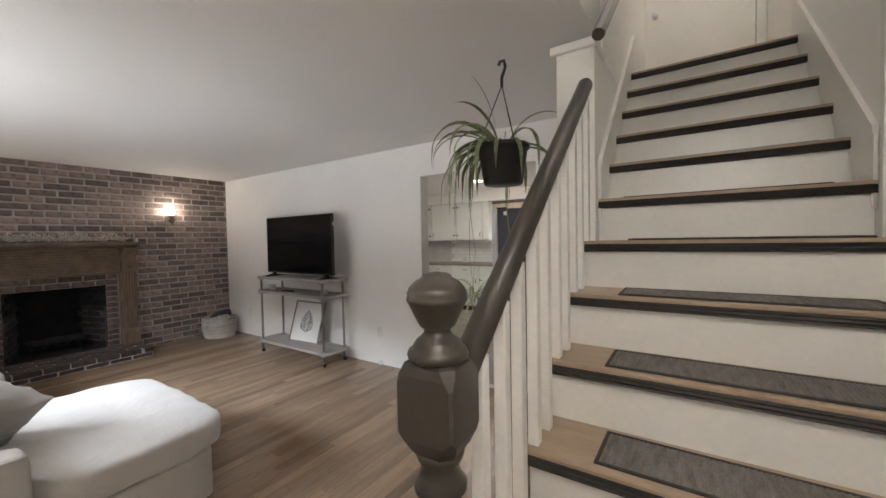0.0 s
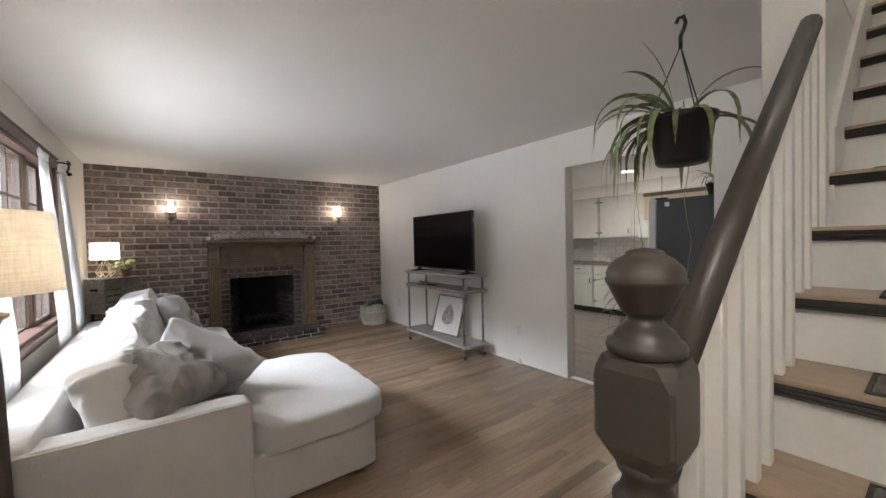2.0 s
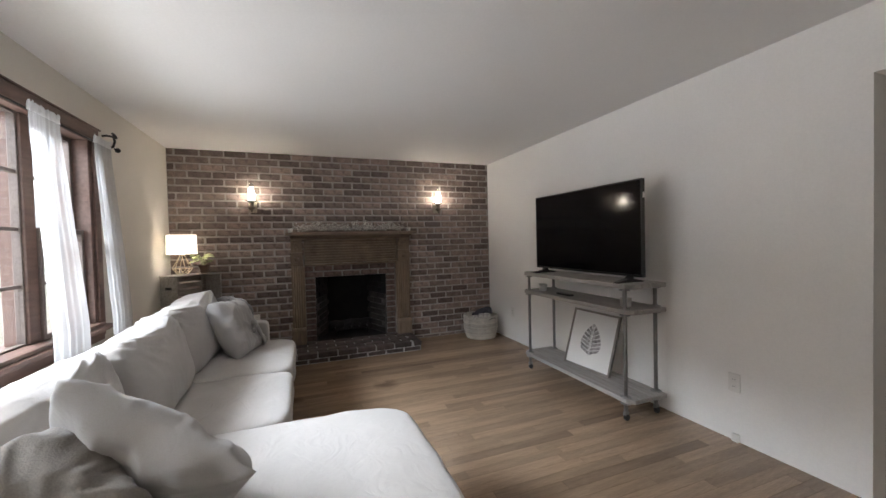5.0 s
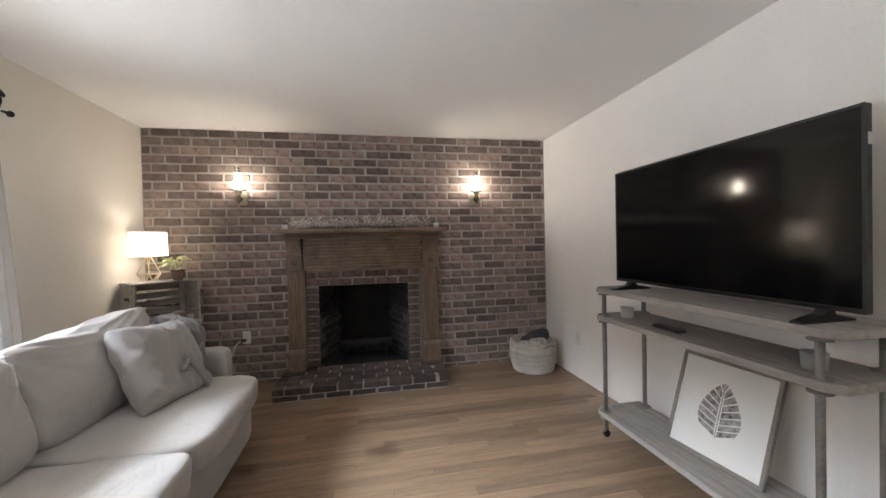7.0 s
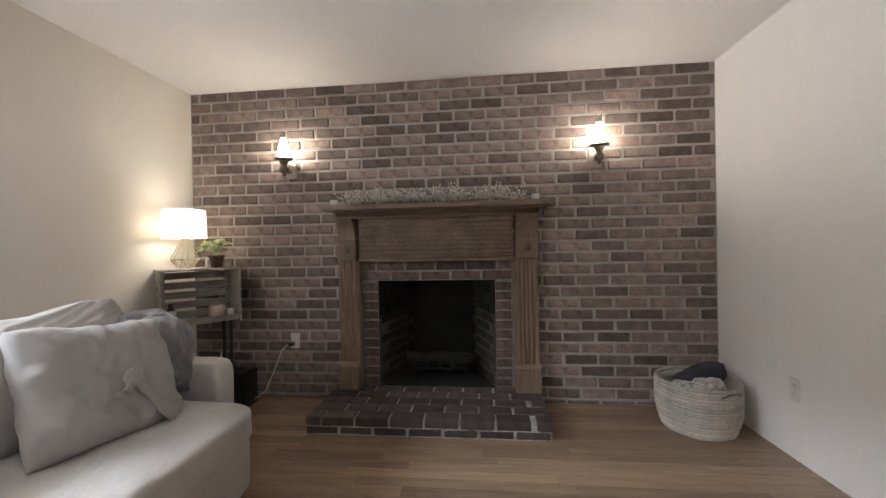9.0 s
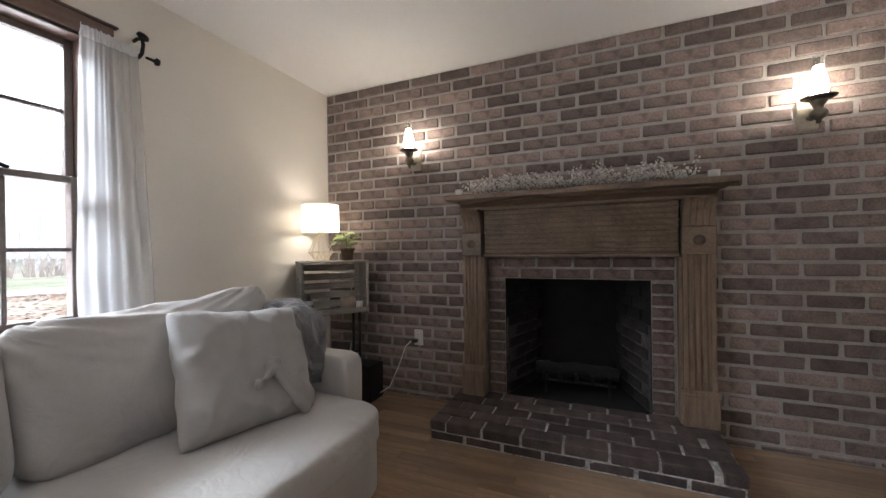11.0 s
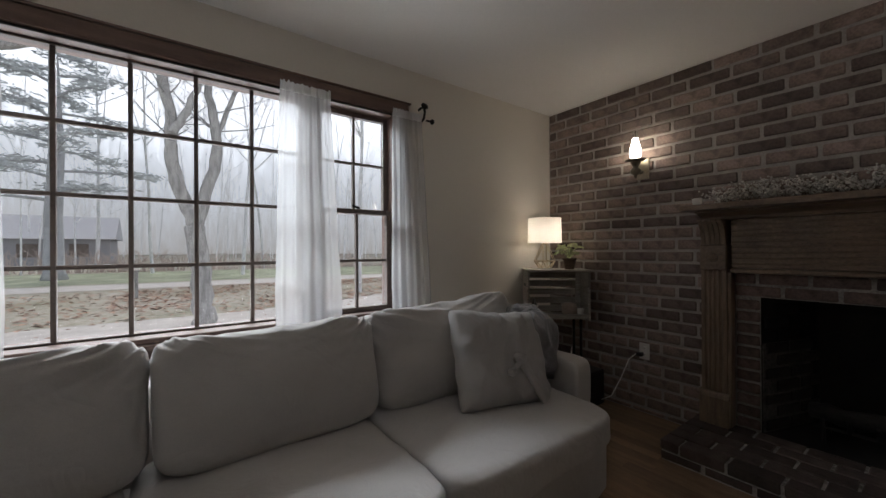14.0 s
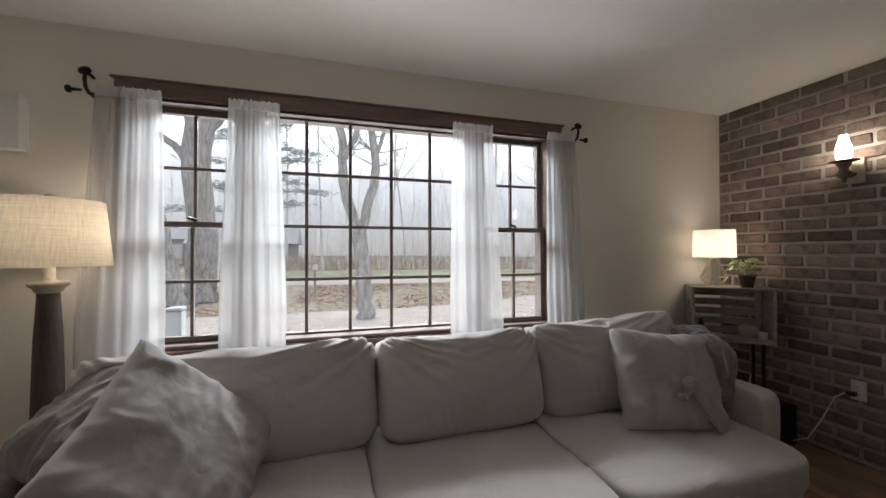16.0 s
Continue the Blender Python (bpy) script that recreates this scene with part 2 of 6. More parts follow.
PEWTER = mat("aged_pewter", (0.22, 0.19, 0.15), 0.35, metal=0.85, vary=0.2, scale=20)
LAMPWOOD = mat("dark_turned_lamp_wood", (0.085, 0.066, 0.050), 0.6, vary=0.25, scale=8, fine=60, bump=0.2, stretch=(8, 8, 1), depth=0.003)
LAMPPALE = mat("pale_limed_lamp_wood", (0.42, 0.36, 0.27), 0.6, vary=0.15, scale=8, fine=60, bump=0.1)
BASKET = mat("cream_seagrass_weave", (0.52, 0.48, 0.42), 0.95, vary=0.18, scale=14, fine=90, bump=0.5, per_island=0.14)
PAPER = mat("white_print_paper", (0.80, 0.79, 0.77), 0.8, vary=0.01, bump=0.0)
INK = mat("grey_leaf_print_ink", (0.33, 0.31, 0.31), 0.8, vary=0.6, scale=30, fine=90, bump=0.0)
FRAMEW = mat("grey_oak_picture_frame", (0.24, 0.215, 0.19), 0.6, vary=0.15, scale=8, fine=60)
SHEER = cloth("white_sheer_curtain", (0.70, 0.70, 0.695), 0.40, 0.6)
RUFFLE = cloth("white_curtain_heading", (0.74, 0.74, 0.73), 0.10, 0.4)
SHADEL = cloth("beige_linen_shade", (0.70, 0.62, 0.49), 0.0, 0.45, weave=0.15)
SHADEW = cloth("white_drum_shade", (0.90, 0.86, 0.80), 0.0, 0.6)
VALANCE = cloth("cream_valance_cloth", (0.66, 0.58, 0.47), 0.0, 0.35)
PANE = glass("window_glass")
CHIMNEY = glow("lit_milk_glass_chimney", (1.0, 0.86, 0.68), 33.0)
CLEARG = glass("clear_glass", (0.93, 0.94, 0.94))
BULB = glow("lit_bulb", (1.0, 0.84, 0.62), 3.5)
SPOT = glow("lit_recessed_lens", (1.0, 0.93, 0.82), 9.0)
CABINET = mat("pale_mint_cabinet_paint", (0.60, 0.63, 0.58), 0.4, vary=0.03, scale=4, fine=60)
CABWHITE = mat("cream_white_cabinet_paint", (0.68, 0.665, 0.63), 0.4, vary=0.03, scale=4, fine=60)
COUNTER = mat("brown_laminate_counter", (0.26, 0.215, 0.175), 0.4, vary=0.2, scale=20, fine=120)
TILE = mat("white_backsplash_tile", (0.70, 0.69, 0.66), 0.2, vary=0.04, scale=5, fine=50, per_object=0.05)
GROUT = mat("pale_grout", (0.48, 0.47, 0.45), 0.9, vary=0.08)
TWIG = mat("white_dried_berry", (0.66, 0.63, 0.58), 0.7, vary=0.2, scale=40, per_island=0.25)
STEM = mat("brown_twig", (0.13, 0.10, 0.08), 0.9, vary=0.2)
BARK = mat("wet_grey_bark", (0.41, 0.405, 0.40), 0.95, vary=0.3, scale=3, fine=20, bump=0.6, stretch=(4, 4, 1), depth=0.02)
LITTER = mat("leaf_litter_lawn", (0.345, 0.325, 0.295), 1.0, vary=0.25, scale=0.30, fine=5, bump=0.6, tint=(0.17, 0.175, 0.11))
ROAD = mat("pale_gravel_road", (0.47, 0.455, 0.44), 0.9, vary=0.12, scale=2, fine=30, bump=0.2)


def stain(m, x, y, r, seed):
    """A dark water stain worn into the boards round (x, y), with a ragged edge."""
    nt = m.node_tree
    b = nt.nodes["Principled BSDF"]
    col = b.inputs["Base Color"].links[0].from_socket
    geo, dist, nz, ad, rg, mx = (nt.nodes.new("ShaderNode" + k) for k in ("NewGeometry", "VectorMath", "TexNoise", "Math", "MapRange", "Mix"))
    dist.operation, ad.operation = "DISTANCE", "MULTIPLY_ADD"
    dist.inputs[1].default_value = (x, y, 0)
    nz.inputs["Scale"].default_value, nz.inputs["Detail"].default_value = 9.0 + seed, 5
    nt.links.new(geo.outputs["Position"], dist.inputs[0])
    nt.links.new(geo.outputs["Position"], nz.inputs["Vector"])
    ad.inputs[1].default_value = r * 1.4
    nt.links.new(nz.outputs["Fac"], ad.inputs[0])
    nt.links.new(dist.outputs["Value"], ad.inputs[2])
    rg.inputs[1].default_value, rg.inputs[2].default_value, rg.inputs[3].default_value, rg.inputs[4].default_value = r * 0.9, r * 1.9, 0.62, 0.0
    nt.links.new(ad.outputs[0], rg.inputs[0])
    mx.data_type = "RGBA"
    mx.inputs["B"].default_value = (0.075, 0.048, 0.032, 1)
    nt.links.new(col, mx.inputs["A"])
    nt.links.new(rg.outputs[0], mx.inputs["Factor"])
    nt.links.new(mx.outputs["Result"], b.inputs["Base Color"])


for m in (OAK, OAKJ, OAKD):
    stain(m, 1.44, 2.00, 0.11, 0)
    stain(m, 1.46, 1.24, 0.07, 1)


# ---- mesh helpers ----
def mesh_of(name, bm, material, smooth=False):
    me = bpy.data.meshes.new(name)
    bm.normal_update()
    bm.to_mesh(me)
    bm.free()
    me.materials.append(material)
    if smooth:
        me.polygons.foreach_set("use_smooth", [True] * len(me.polygons))
    return me


def part(name, bm, material, parent=None, label="", m=None, smooth=False):
    ob = new(name, mesh_of(name, bm, material, smooth))
    ob.parent = parent
    if m is not None:
        ob.matrix_basis = m
    if label:
        ob["label"] = label
    return ob


def shared(name, me, parent, m):
    ob = new(name, me)
    ob.parent = parent
    ob.matrix_basis = m
    return ob


def thing(name, m, label, category, group=""):
    ob = new(name)
    ob.empty_display_size = 0.1
    ob.matrix_basis = m
    return tagged(ob, label, category, group)


def structure(name, bm, material, label="", category="", smooth=False):
    return tagged(part(name, bm, material, smooth=smooth), label, category, kind="structure")


def box(lo, hi, bevel=0.0, seg=1, bm=None):
    """A box from corner to corner, its edges rounded by bevel."""
    bm = bm or bmesh.new()
    got = bmesh.ops.create_cube(bm, size=1.0)
    vs = got["verts"]
    for v in vs:
        v.co = Vector([lo[i] + (v.co[i] + 0.5) * (hi[i] - lo[i]) for i in range(3)])
    if bevel:
        es = list({e for v in vs for e in v.link_edges})
        bmesh.ops.bevel(bm, geom=es, offset=bevel, segments=seg, affect="EDGES", profile=0.5)
    return bm


def lathe(profile, n=24, bm=None, at=(0, 0, 0), sx=1.0, sy=1.0, caps=True):
    """Turns (radius, height) pairs round the z axis."""
    bm = bm or bmesh.new()
    rings = []
    for r, z in profile:
        rings.append([bm.verts.new((at[0] + sx * r * math.cos(2 * math.pi * k / n), at[1] + sy * r * math.sin(2 * math.pi * k / n), at[2] + z)) for k in range(n)])
    for a, b in zip(rings, rings[1:]):
        for k in range(n):
            bm.faces.new((a[k], a[(k + 1) % n], b[(k + 1) % n], b[k]))
    for ring, flip in ((rings[0], True), (rings[-1], False)):
        if caps and (ring[0].co - ring[n // 2].co).length > 1e-5:
            bm.faces.new(list(reversed(ring)) if flip else ring)
    return bm


def tube(points, radius, n=8, bm=None, caps=True):
    """A round bar along points; radius is one number or one a point."""
    bm = bm or bmesh.new()
    pts = [Vector(p) for p in points]
    rads = radius if isinstance(radius, (list, tuple)) else [radius] * len(pts)
    rings, up = [], None
    for i, p in enumerate(pts):
        d = (pts[min(i + 1, len(pts) - 1)] - pts[max(i - 1, 0)]).normalized()
        if up is None:
            up = d.orthogonal().normalized()
        up = (up - d * up.dot(d))
        up = up.normalized() if up.length > 1e-6 else d.orthogonal().normalized()
        side = d.cross(up)
        rings.append([bm.verts.new(p + rads[i] * (up * math.cos(2 * math.pi * k / n) + side * math.sin(2 * math.pi * k / n))) for k in range(n)])
    for a, b in zip(rings, rings[1:]):
        for k in range(n):
            bm.faces.new((a[k], a[(k + 1) % n], b[(k + 1) % n], b[k]))
    if caps:
        bm.faces.new(list(reversed(rings[0])))
        bm.faces.new(rings[-1])
    return bm


def extrude_profile(profile, axis, a, b, bm=None):
    """A closed outline of (u, v) drawn out along an axis from a to b. axis x: (y, z); y: (x, z); z: (x, y)."""
    bm = bm or bmesh.new()

    def put(u, v, w):
        return {"x": (w, u, v), "y": (u, w, v), "z": (u, v, w)}[axis]
    r0 = [bm.verts.new(put(u, v, a)) for u, v in profile]
    r1 = [bm.verts.new(put(u, v, b)) for u, v in profile]
    n = len(profile)
    for k in range(n):
        bm.faces.new((r0[k], r0[(k + 1) % n], r1[(k + 1) % n], r1[k]))
    bm.faces.new(list(reversed(r0)))
    bm.faces.new(r1)
    bmesh.ops.recalc_face_normals(bm, faces=bm.faces)
    return bm


def soft_block(size, power=4.0, n=22, wrinkle=0.012, seed=0, puff=0.0, freq=5.0, pinch=0.0):
    """A stuffed cushion of a size (x, y, z) round its centre: a rounded block with folds in the cloth."""
    bm = bmesh.new()
    bmesh.ops.create_cube(bm, size=2.0)
    bmesh.ops.subdivide_edges(bm, edges=bm.edges, cuts=n, use_grid_fill=True)
    for v in bm.verts:
        c = v.co.copy()
        r = (abs(c.x) ** power + abs(c.y) ** power + abs(c.z) ** power) ** (1 / power)
        c = c / r
        p = Vector((c.x * size[0] / 2, c.y * size[1] / 2, c.z * size[2] / 2))
        off = Vector((seed * 3.7, seed * 1.3, seed * 2.1))
        if puff:
            p.z *= 1 + puff * (1 - c.x * c.x) * (1 - c.y * c.y)
        if pinch:
            k = 1 - pinch * (abs(c.x) * abs(c.y)) ** 2
            p.z *= k
        q = p * freq + off
        w = noise.noise(q) + 0.6 * (0.5 - abs(noise.noise(q * 1.9 + Vector((5, 1, 2)))) * 2) + 0.3 * noise.noise(q * 4.3)
        d = Vector((c.x, c.y, c.z)).normalized()
        v.co = p + d * w * wrinkle
    bmesh.ops.recalc_face_normals(bm, faces=bm.faces)
    return bm


def pillow_mesh(w, h, d, seed=0, wrinkle=0.012, n=28):
    """A square scatter cushion in the x-z plane, thick along y, with a seam all round, pulled corners and folds."""
    bm = bmesh.new()
    off = Vector((seed * 2.7, seed * 1.9, seed * 0.7))
    sides = []
    for s in (1, -1):
        rows = []
        for j in range(n + 1):
            row = []
            for i in range(n + 1):
                u, v = i / n * 2 - 1, j / n * 2 - 1
                e = max(0.0, (1 - u ** 4) * (1 - v ** 4)) ** 0.42
                pull = 1 - 0.07 * (1 - abs(u * v)) * max(abs(u), abs(v)) ** 3
                x, z = u * w / 2 * pull, v * h / 2 * pull
                q = Vector((x * 6, s * 2.0, z * 6)) + off
                edge = max(abs(u), abs(v)) ** 2
                rad = Vector((math.atan2(v, u) * 2.6, s * 2.0, math.hypot(u, v) * 1.1)) + off
                k = noise.noise(q * 0.7) * 1.0 + 1.3 * (0.4 - abs(noise.noise(q * 1.3 + Vector((3, 3, 3)))) * 2) * (0.4 + 0.6 * edge)
                k += 0.75 * edge * (0.4 - abs(noise.noise(rad * 1.6)) * 2) + 0.10 * noise.noise(q * 4) + 0.26 * (0.3 - abs(noise.noise(Vector((q.x * 3.2 + q.z, q.y, q.z * 1.1 - q.x * 0.6)))) * 2) + 0.05 * (0.3 - abs(noise.noise(q * 5.5 + Vector((7, 1, 2)))) * 2)
                y = s * (d / 2 * e + wrinkle * k * min(1, e * 2.5))
                if max(abs(u), abs(v)) > 0.999:
                    y = 0.35 * wrinkle * noise.noise(Vector((x * 9, 0, z * 9)) + off)
                    x *= 1 + 0.012 * noise.noise(Vector((x * 30, 1, z * 30)))
                row.append(bm.verts.new((x, y, z)))
            rows.append(row)
        sides.append(rows)
        for j in range(n):
            for i in range(n):
                bm.faces.new((rows[j][i], rows[j][i + 1], rows[j + 1][i + 1], rows[j + 1][i]))
    bmesh.ops.remove_doubles(bm, verts=bm.verts, dist=0.0008)
    bmesh.ops.recalc_face_normals(bm, faces=bm.faces)
    return bm


def pick(seq, k):
    return seq[k % len(seq)]

# ---- the shell of the house ----
RX, RY, RZ = 7.05, 3.826, 2.355         # east end, rear wall, ceiling
WX0, WX1, WZ0, WZ1 = 1.52, 3.98, 0.77, 2.06   # front window opening

floor = structure("floor", box((-0.25, -0.2, -0.12), (RX + 0.2, RY + 0.06, -0.012)), GAP, "brown oak strip floor, glossy and worn", "floor")
kitchen_floor = structure("floor_kitchen", box((0.8, RY + 0.062, -0.12), (5.9, 8.0, -0.004)), VINYL, "grey-brown wood-look kitchen floor", "floor")
structure("threshold", box((3.86, RY + 0.035, -0.01), (5.05, RY + 0.085, 0.012), 0.004), TRIM, "pale strip across the kitchen opening", "threshold")

# brick wall: mortar bed behind the courses, with the firebox opening through it
FB0, FB1, FBZ = 1.464, 2.327, 0.887
bm = bmesh.new()
for lo, hi in (((-0.25, -0.2, -0.02), (-0.010, FB0, RZ)), ((-0.25, FB1, -0.02), (-0.010, RY + 0.15, RZ)), ((-0.25, FB0, FBZ), (-0.010, FB1, RZ))):
    box(lo, hi, bm=bm)
wall_west = structure("wall_west", bm, MORTAR, "brown brick chimney wall with pale grey joints", "wall")

# front wall, cut through for the window
bm = bmesh.new()
for lo, hi in (((0, -0.2, 0), (WX0, 0, RZ)), ((WX1, -0.2, 0), (RX, 0, RZ)), ((WX0, -0.2, 0), (WX1, 0, WZ0)), ((WX0, -0.2, WZ1), (WX1, 0, RZ))):
    box(lo, hi, bm=bm)
structure("wall_south", bm, CREAM, "cream painted front wall round a wide window", "wall")

# rear wall, cut through for the kitchen
bm = bmesh.new()
for lo, hi in (((0, RY, -0.01), (3.85, RY + 0.12, RZ)), ((3.85, RY, 2.03), (5.06, RY + 0.12, RZ)), ((5.06, RY, -0.01), (5.60, RY + 0.12, RZ))):
    box(lo, hi, bm=bm)
structure("wall_north", bm, WALL, "white painted panelled wall", "wall")
bm = bmesh.new()
for k in range(24):
    x = 0.2 + k * 0.152
    if x < 3.8:
        box((x, RY - 0.0007, 0.0), (x + 0.0025, RY - 0.0002, RZ), bm=bm)
structure("panel_joints", bm, WALL, "faint upright joints of white wall panelling", "panelling")

# stair wall, stairwell and the closed entry behind
SX0, SX1 = 5.775, 6.68
structure("wall_stair", box((5.60, 2.60, 0.0), (SX0, 4.95, 2.29), 0.003), TRIM, "white boxed end of the stair wall", "wall")
structure("trim_post_cap", box((5.575, 2.575, 2.262), (SX0 + 0.012, 2.80, 2.302), 0.008, 2), TRIM, "white moulding capping the stair wall", "trim")
bm = bmesh.new()
for lo, hi in (((SX1, 2.62, 0.0), (RX, 4.95, 5.0)), ((6.82, 1.0, 0.0), (RX, 2.62, 5.0)), ((RX, -0.2, 0), (RX + 0.15, 1.0, RZ)), ((6.82, 0.98, 0.0), (RX + 0.1, 1.0, RZ))):
    box(lo, hi, bm=bm)
structure("wall_east", bm, WALL, "white wall beside the stairs", "wall")
bm = bmesh.new()
for lo, hi in (((5.60, 2.80, 2.30), (SX0, 4.95, 5.0)), ((5.60, 1.25, RZ + 0.201), (5.762, 2.799, 5.0)), ((5.60, 1.10, RZ + 0.201), (RX, 1.249, 5.0))):
    box(lo, hi, bm=bm)
structure("wall_stairwell", bm, WALL, "white walls of the stairwell above", "wall")
structure("wall_landing", box((5.5, 4.95, 2.3), (7.0, 5.1, 5.0)), WALL, "white wall at the top of the stairs", "wall")
structure("ceiling_landing", box((5.5, 1.0, 4.95), (7.1, 5.1, 5.05)), CEIL, "white ceiling over the stairs", "ceiling")
structure("floor_landing", box((SX0 - 0.02, 3.80, 2.40), (SX1 + 0.02, 4.95, 2.548)), TREAD, "upper landing floor of pale oak", "floor")

bm = bmesh.new()
for lo, hi in (((-0.25, -0.2, RZ), (5.765, RY + 0.12, RZ + 0.2)), ((5.765, -0.2, RZ), (RX + 0.15, 1.25, RZ + 0.2))):
    box(lo, hi, bm=bm)
structure("ceiling", bm, CEIL, "plain off-white ceiling", "ceiling")

# kitchen shell
KY = 7.55
KW0, KW1, KWZ0, KWZ1 = 2.93, 3.95, 1.13, 1.95
bm = bmesh.new()
for lo, hi in (((0.8, KY, 0), (KW0, KY + 0.15, RZ)), ((KW1, KY, 0), (5.9, KY + 0.15, RZ)), ((KW0, KY, 0), (KW1, KY + 0.15, KWZ0)), ((KW0, KY, KWZ1), (KW1, KY + 0.15, RZ)),
               ((0.65, RY + 0.1, 0), (0.8, KY + 0.15, RZ)), ((5.06, RY + 0.12, 0), (5.2, KY + 0.15, RZ))):
    box(lo, hi, bm=bm)
structure("wall_kitchen", bm, WALL, "white kitchen walls", "wall")
structure("ceiling_kitchen", box((0.65, RY + 0.121, 2.30), (5.9, KY + 0.15, RZ + 0.1)), CEIL, "white kitchen ceiling", "ceiling")

# ---- fireplace ----
mantel = thing("fireplace_mantel", pose(0.004, 1.914, 0.11), "brown stained oak mantelpiece with fluted pilasters round the firebox", "mantelpiece")
H0 = 0.762
# shelf with its stepped bed moulding, heights above the hearth
prof = [(0.0, 1.285), (0.272, 1.285), (0.272, 1.298), (0.268, 1.312), (0.262, 1.318), (0.0, 1.318)]
part("shelf", extrude_profile(prof, "y", -H0, H0), MANTEL, mantel)
prof = [(0.0, 1.235), (0.095, 1.235), (0.10, 1.25), (0.125, 1.258), (0.15, 1.268), (0.185, 1.274), (0.19, 1.284), (0.0, 1.284)]
part("bed_moulding", extrude_profile(prof, "y", -H0 + 0.05, H0 - 0.05), MANTEL, mantel)
prof = [(0.0, 0.945)]
z = 0.945
for k in range(9):
    prof += [(0.058, z + 0.002), (0.066, z + 0.008), (0.066, z + 0.022), (0.058, z + 0.028)]
    z += 0.032
prof += [(0.058, z), (0.0, z)]
part("frieze", extrude_profile(prof, "y", -0.565, 0.54), MANTEL, mantel, "reeded oak frieze board")
prof = [(0.0, 0.920), (0.075, 0.920), (0.08, 0.927), (0.078, 0.936), (0.07, 0.944), (0.0, 0.944)]
part("lintel_trim", extrude_profile(prof, "y", -0.567, 0.54), MANTEL, mantel)
for side, y0, y1 in ((-1, -0.714, -0.585), (1, 0.556, 0.706)):
    w = y1 - y0
    outline = [(0.0, y0), (0.085, y0)]
    for k in range(4):
        a = y0 + w * (0.14 + 0.19 * k)
        outline += [(0.085, a), (0.076, a + w * 0.03), (0.074, a + w * 0.07), (0.076, a + w * 0.11), (0.085, a + w * 0.14)]
    outline += [(0.085, y1), (0.0, y1)]
    part("pilaster", extrude_profile(outline, "z", 0.20, 0.93), MANTELV, mantel, "fluted oak pilaster")
    part("plinth", box((0.0, y0 - 0.012, 0.0), (0.10, y1 + 0.012, 0.17), 0.005), MANTELV, mantel)
    part("plinth_cap", extrude_profile([(0.0, 0.171), (0.105, 0.171), (0.10, 0.185), (0.088, 0.199), (0.0, 0.199)], "y", y0 - 0.014, y1 + 0.014), MANTELV, mantel)
    part("block", box((0.0, y0 - 0.004, 0.931), (0.098, y1 + 0.004, 1.085), 0.006), MANTEL, mantel, "dark square carved block")
    part("rosette", lathe([(0.028, 0.0), (0.026, 0.006), (0.012, 0.009), (0.008, 0.012), (0.0, 0.013)], 16), MANTEL, mantel, m=pose(0.098, (y0 + y1) / 2, 1.008, 0, 90, 0), smooth=True)
    corbel = part("corbel", extrude_profile([(0.0, 1.087), (0.084, 1.087), (0.088, 1.12), (0.103, 1.17), (0.13, 1.21), (0.155, 1.225), (0.155, 1.233), (0.0, 1.233)], "y", y0 + 0.002, y1 - 0.002), MANTELV, mantel, "ribbed oak corbel")
    for k in range(5):
        a, b = y0 + w * (0.03 + 0.2 * k), y0 + w * (0.17 + 0.2 * k)
        part("rib", extrude_profile([(0.002, 1.086), (0.092, 1.086), (0.096, 1.12), (0.112, 1.17), (0.14, 1.21), (0.165, 1.225), (0.165, 1.234), (0.002, 1.234)], "y", a, b), MANTELV, corbel)
    yi0, yi1 = (y1, y1 + 0.018) if side < 0 else (y0 - 0.018, y0)
    part("inner_trim", box((0.0, yi0, 0.0), (0.07, yi1, 0.919), 0.003), MANTELV, mantel)

# brick hearth
hearth = thing("hearth", pose(0, 0, 0), "low dark brick hearth with worn whitish joints", "hearth")
part("mortar_bed", box((-0.008, 1.152, 0.0), (0.522, 2.618, 0.101)), mat("pale_hearth_mortar", (0.50, 0.475, 0.45), 0.95, vary=0.42, scale=5, fine=60, bump=0.4), hearth)


def brick_mesh(lx, ly, lz, seed, rough=0.002):
    bm = box((-lx / 2, -ly / 2, -lz / 2), (lx / 2, ly / 2, lz / 2), 0.005)
    for v in bm.verts:
        v.co += Vector((noise.noise(v.co * 31 + Vector((seed, 0, 0))), noise.noise(v.co * 31 + Vector((0, seed, 3))), noise.noise(v.co * 31 + Vector((0, 7, seed))))) * rough
    return bm


rng = random.Random(4)
topm = [mesh_of("hearth_brick", brick_mesh(0.100, 0.198, 0.055, k, 0.003), HEARTHB) for k in range(6)]
halfm = [mesh_of("hearth_brick_half", brick_mesh(0.100, 0.090, 0.055, k + 9, 0.003), HEARTHB) for k in range(3)]
lowm = [mesh_of("hearth_brick_low", brick_mesh(0.100, 0.198, 0.046, k + 20, 0.003), HEARTHB) for k in range(4)]
for row in range(5):
    x = 0.480 - row * 0.109
    y = 1.145 + (0.0 if row % 2 else 0.099)
    if row % 2 == 0:
        shared("brick", pick(halfm, row), hearth, pose(x, 1.145 + 0.045, 0.084))
    k = 0
    while y + 0.19 < 2.63:
        shared("brick", pick(topm, k + row * 2), hearth, pose(x, y + 0.1, 0.084 + rng.uniform(-0.002, 0.002), 0, 0, 180 * rng.randint(0, 1) + rng.uniform(-0.8, 0.8)))
        y += 0.2115
        k += 1
    if 2.625 - y > 0.06:
        shared("brick", halfm[0], hearth, pose(x, 2.625 - 0.046, 0.084))
for k in range(7):
    shared("brick", pick(lowm, k), hearth, pose(0.474, 1.245 + 0.2115 * k, 0.027, 0, 0, rng.uniform(-1, 1)))
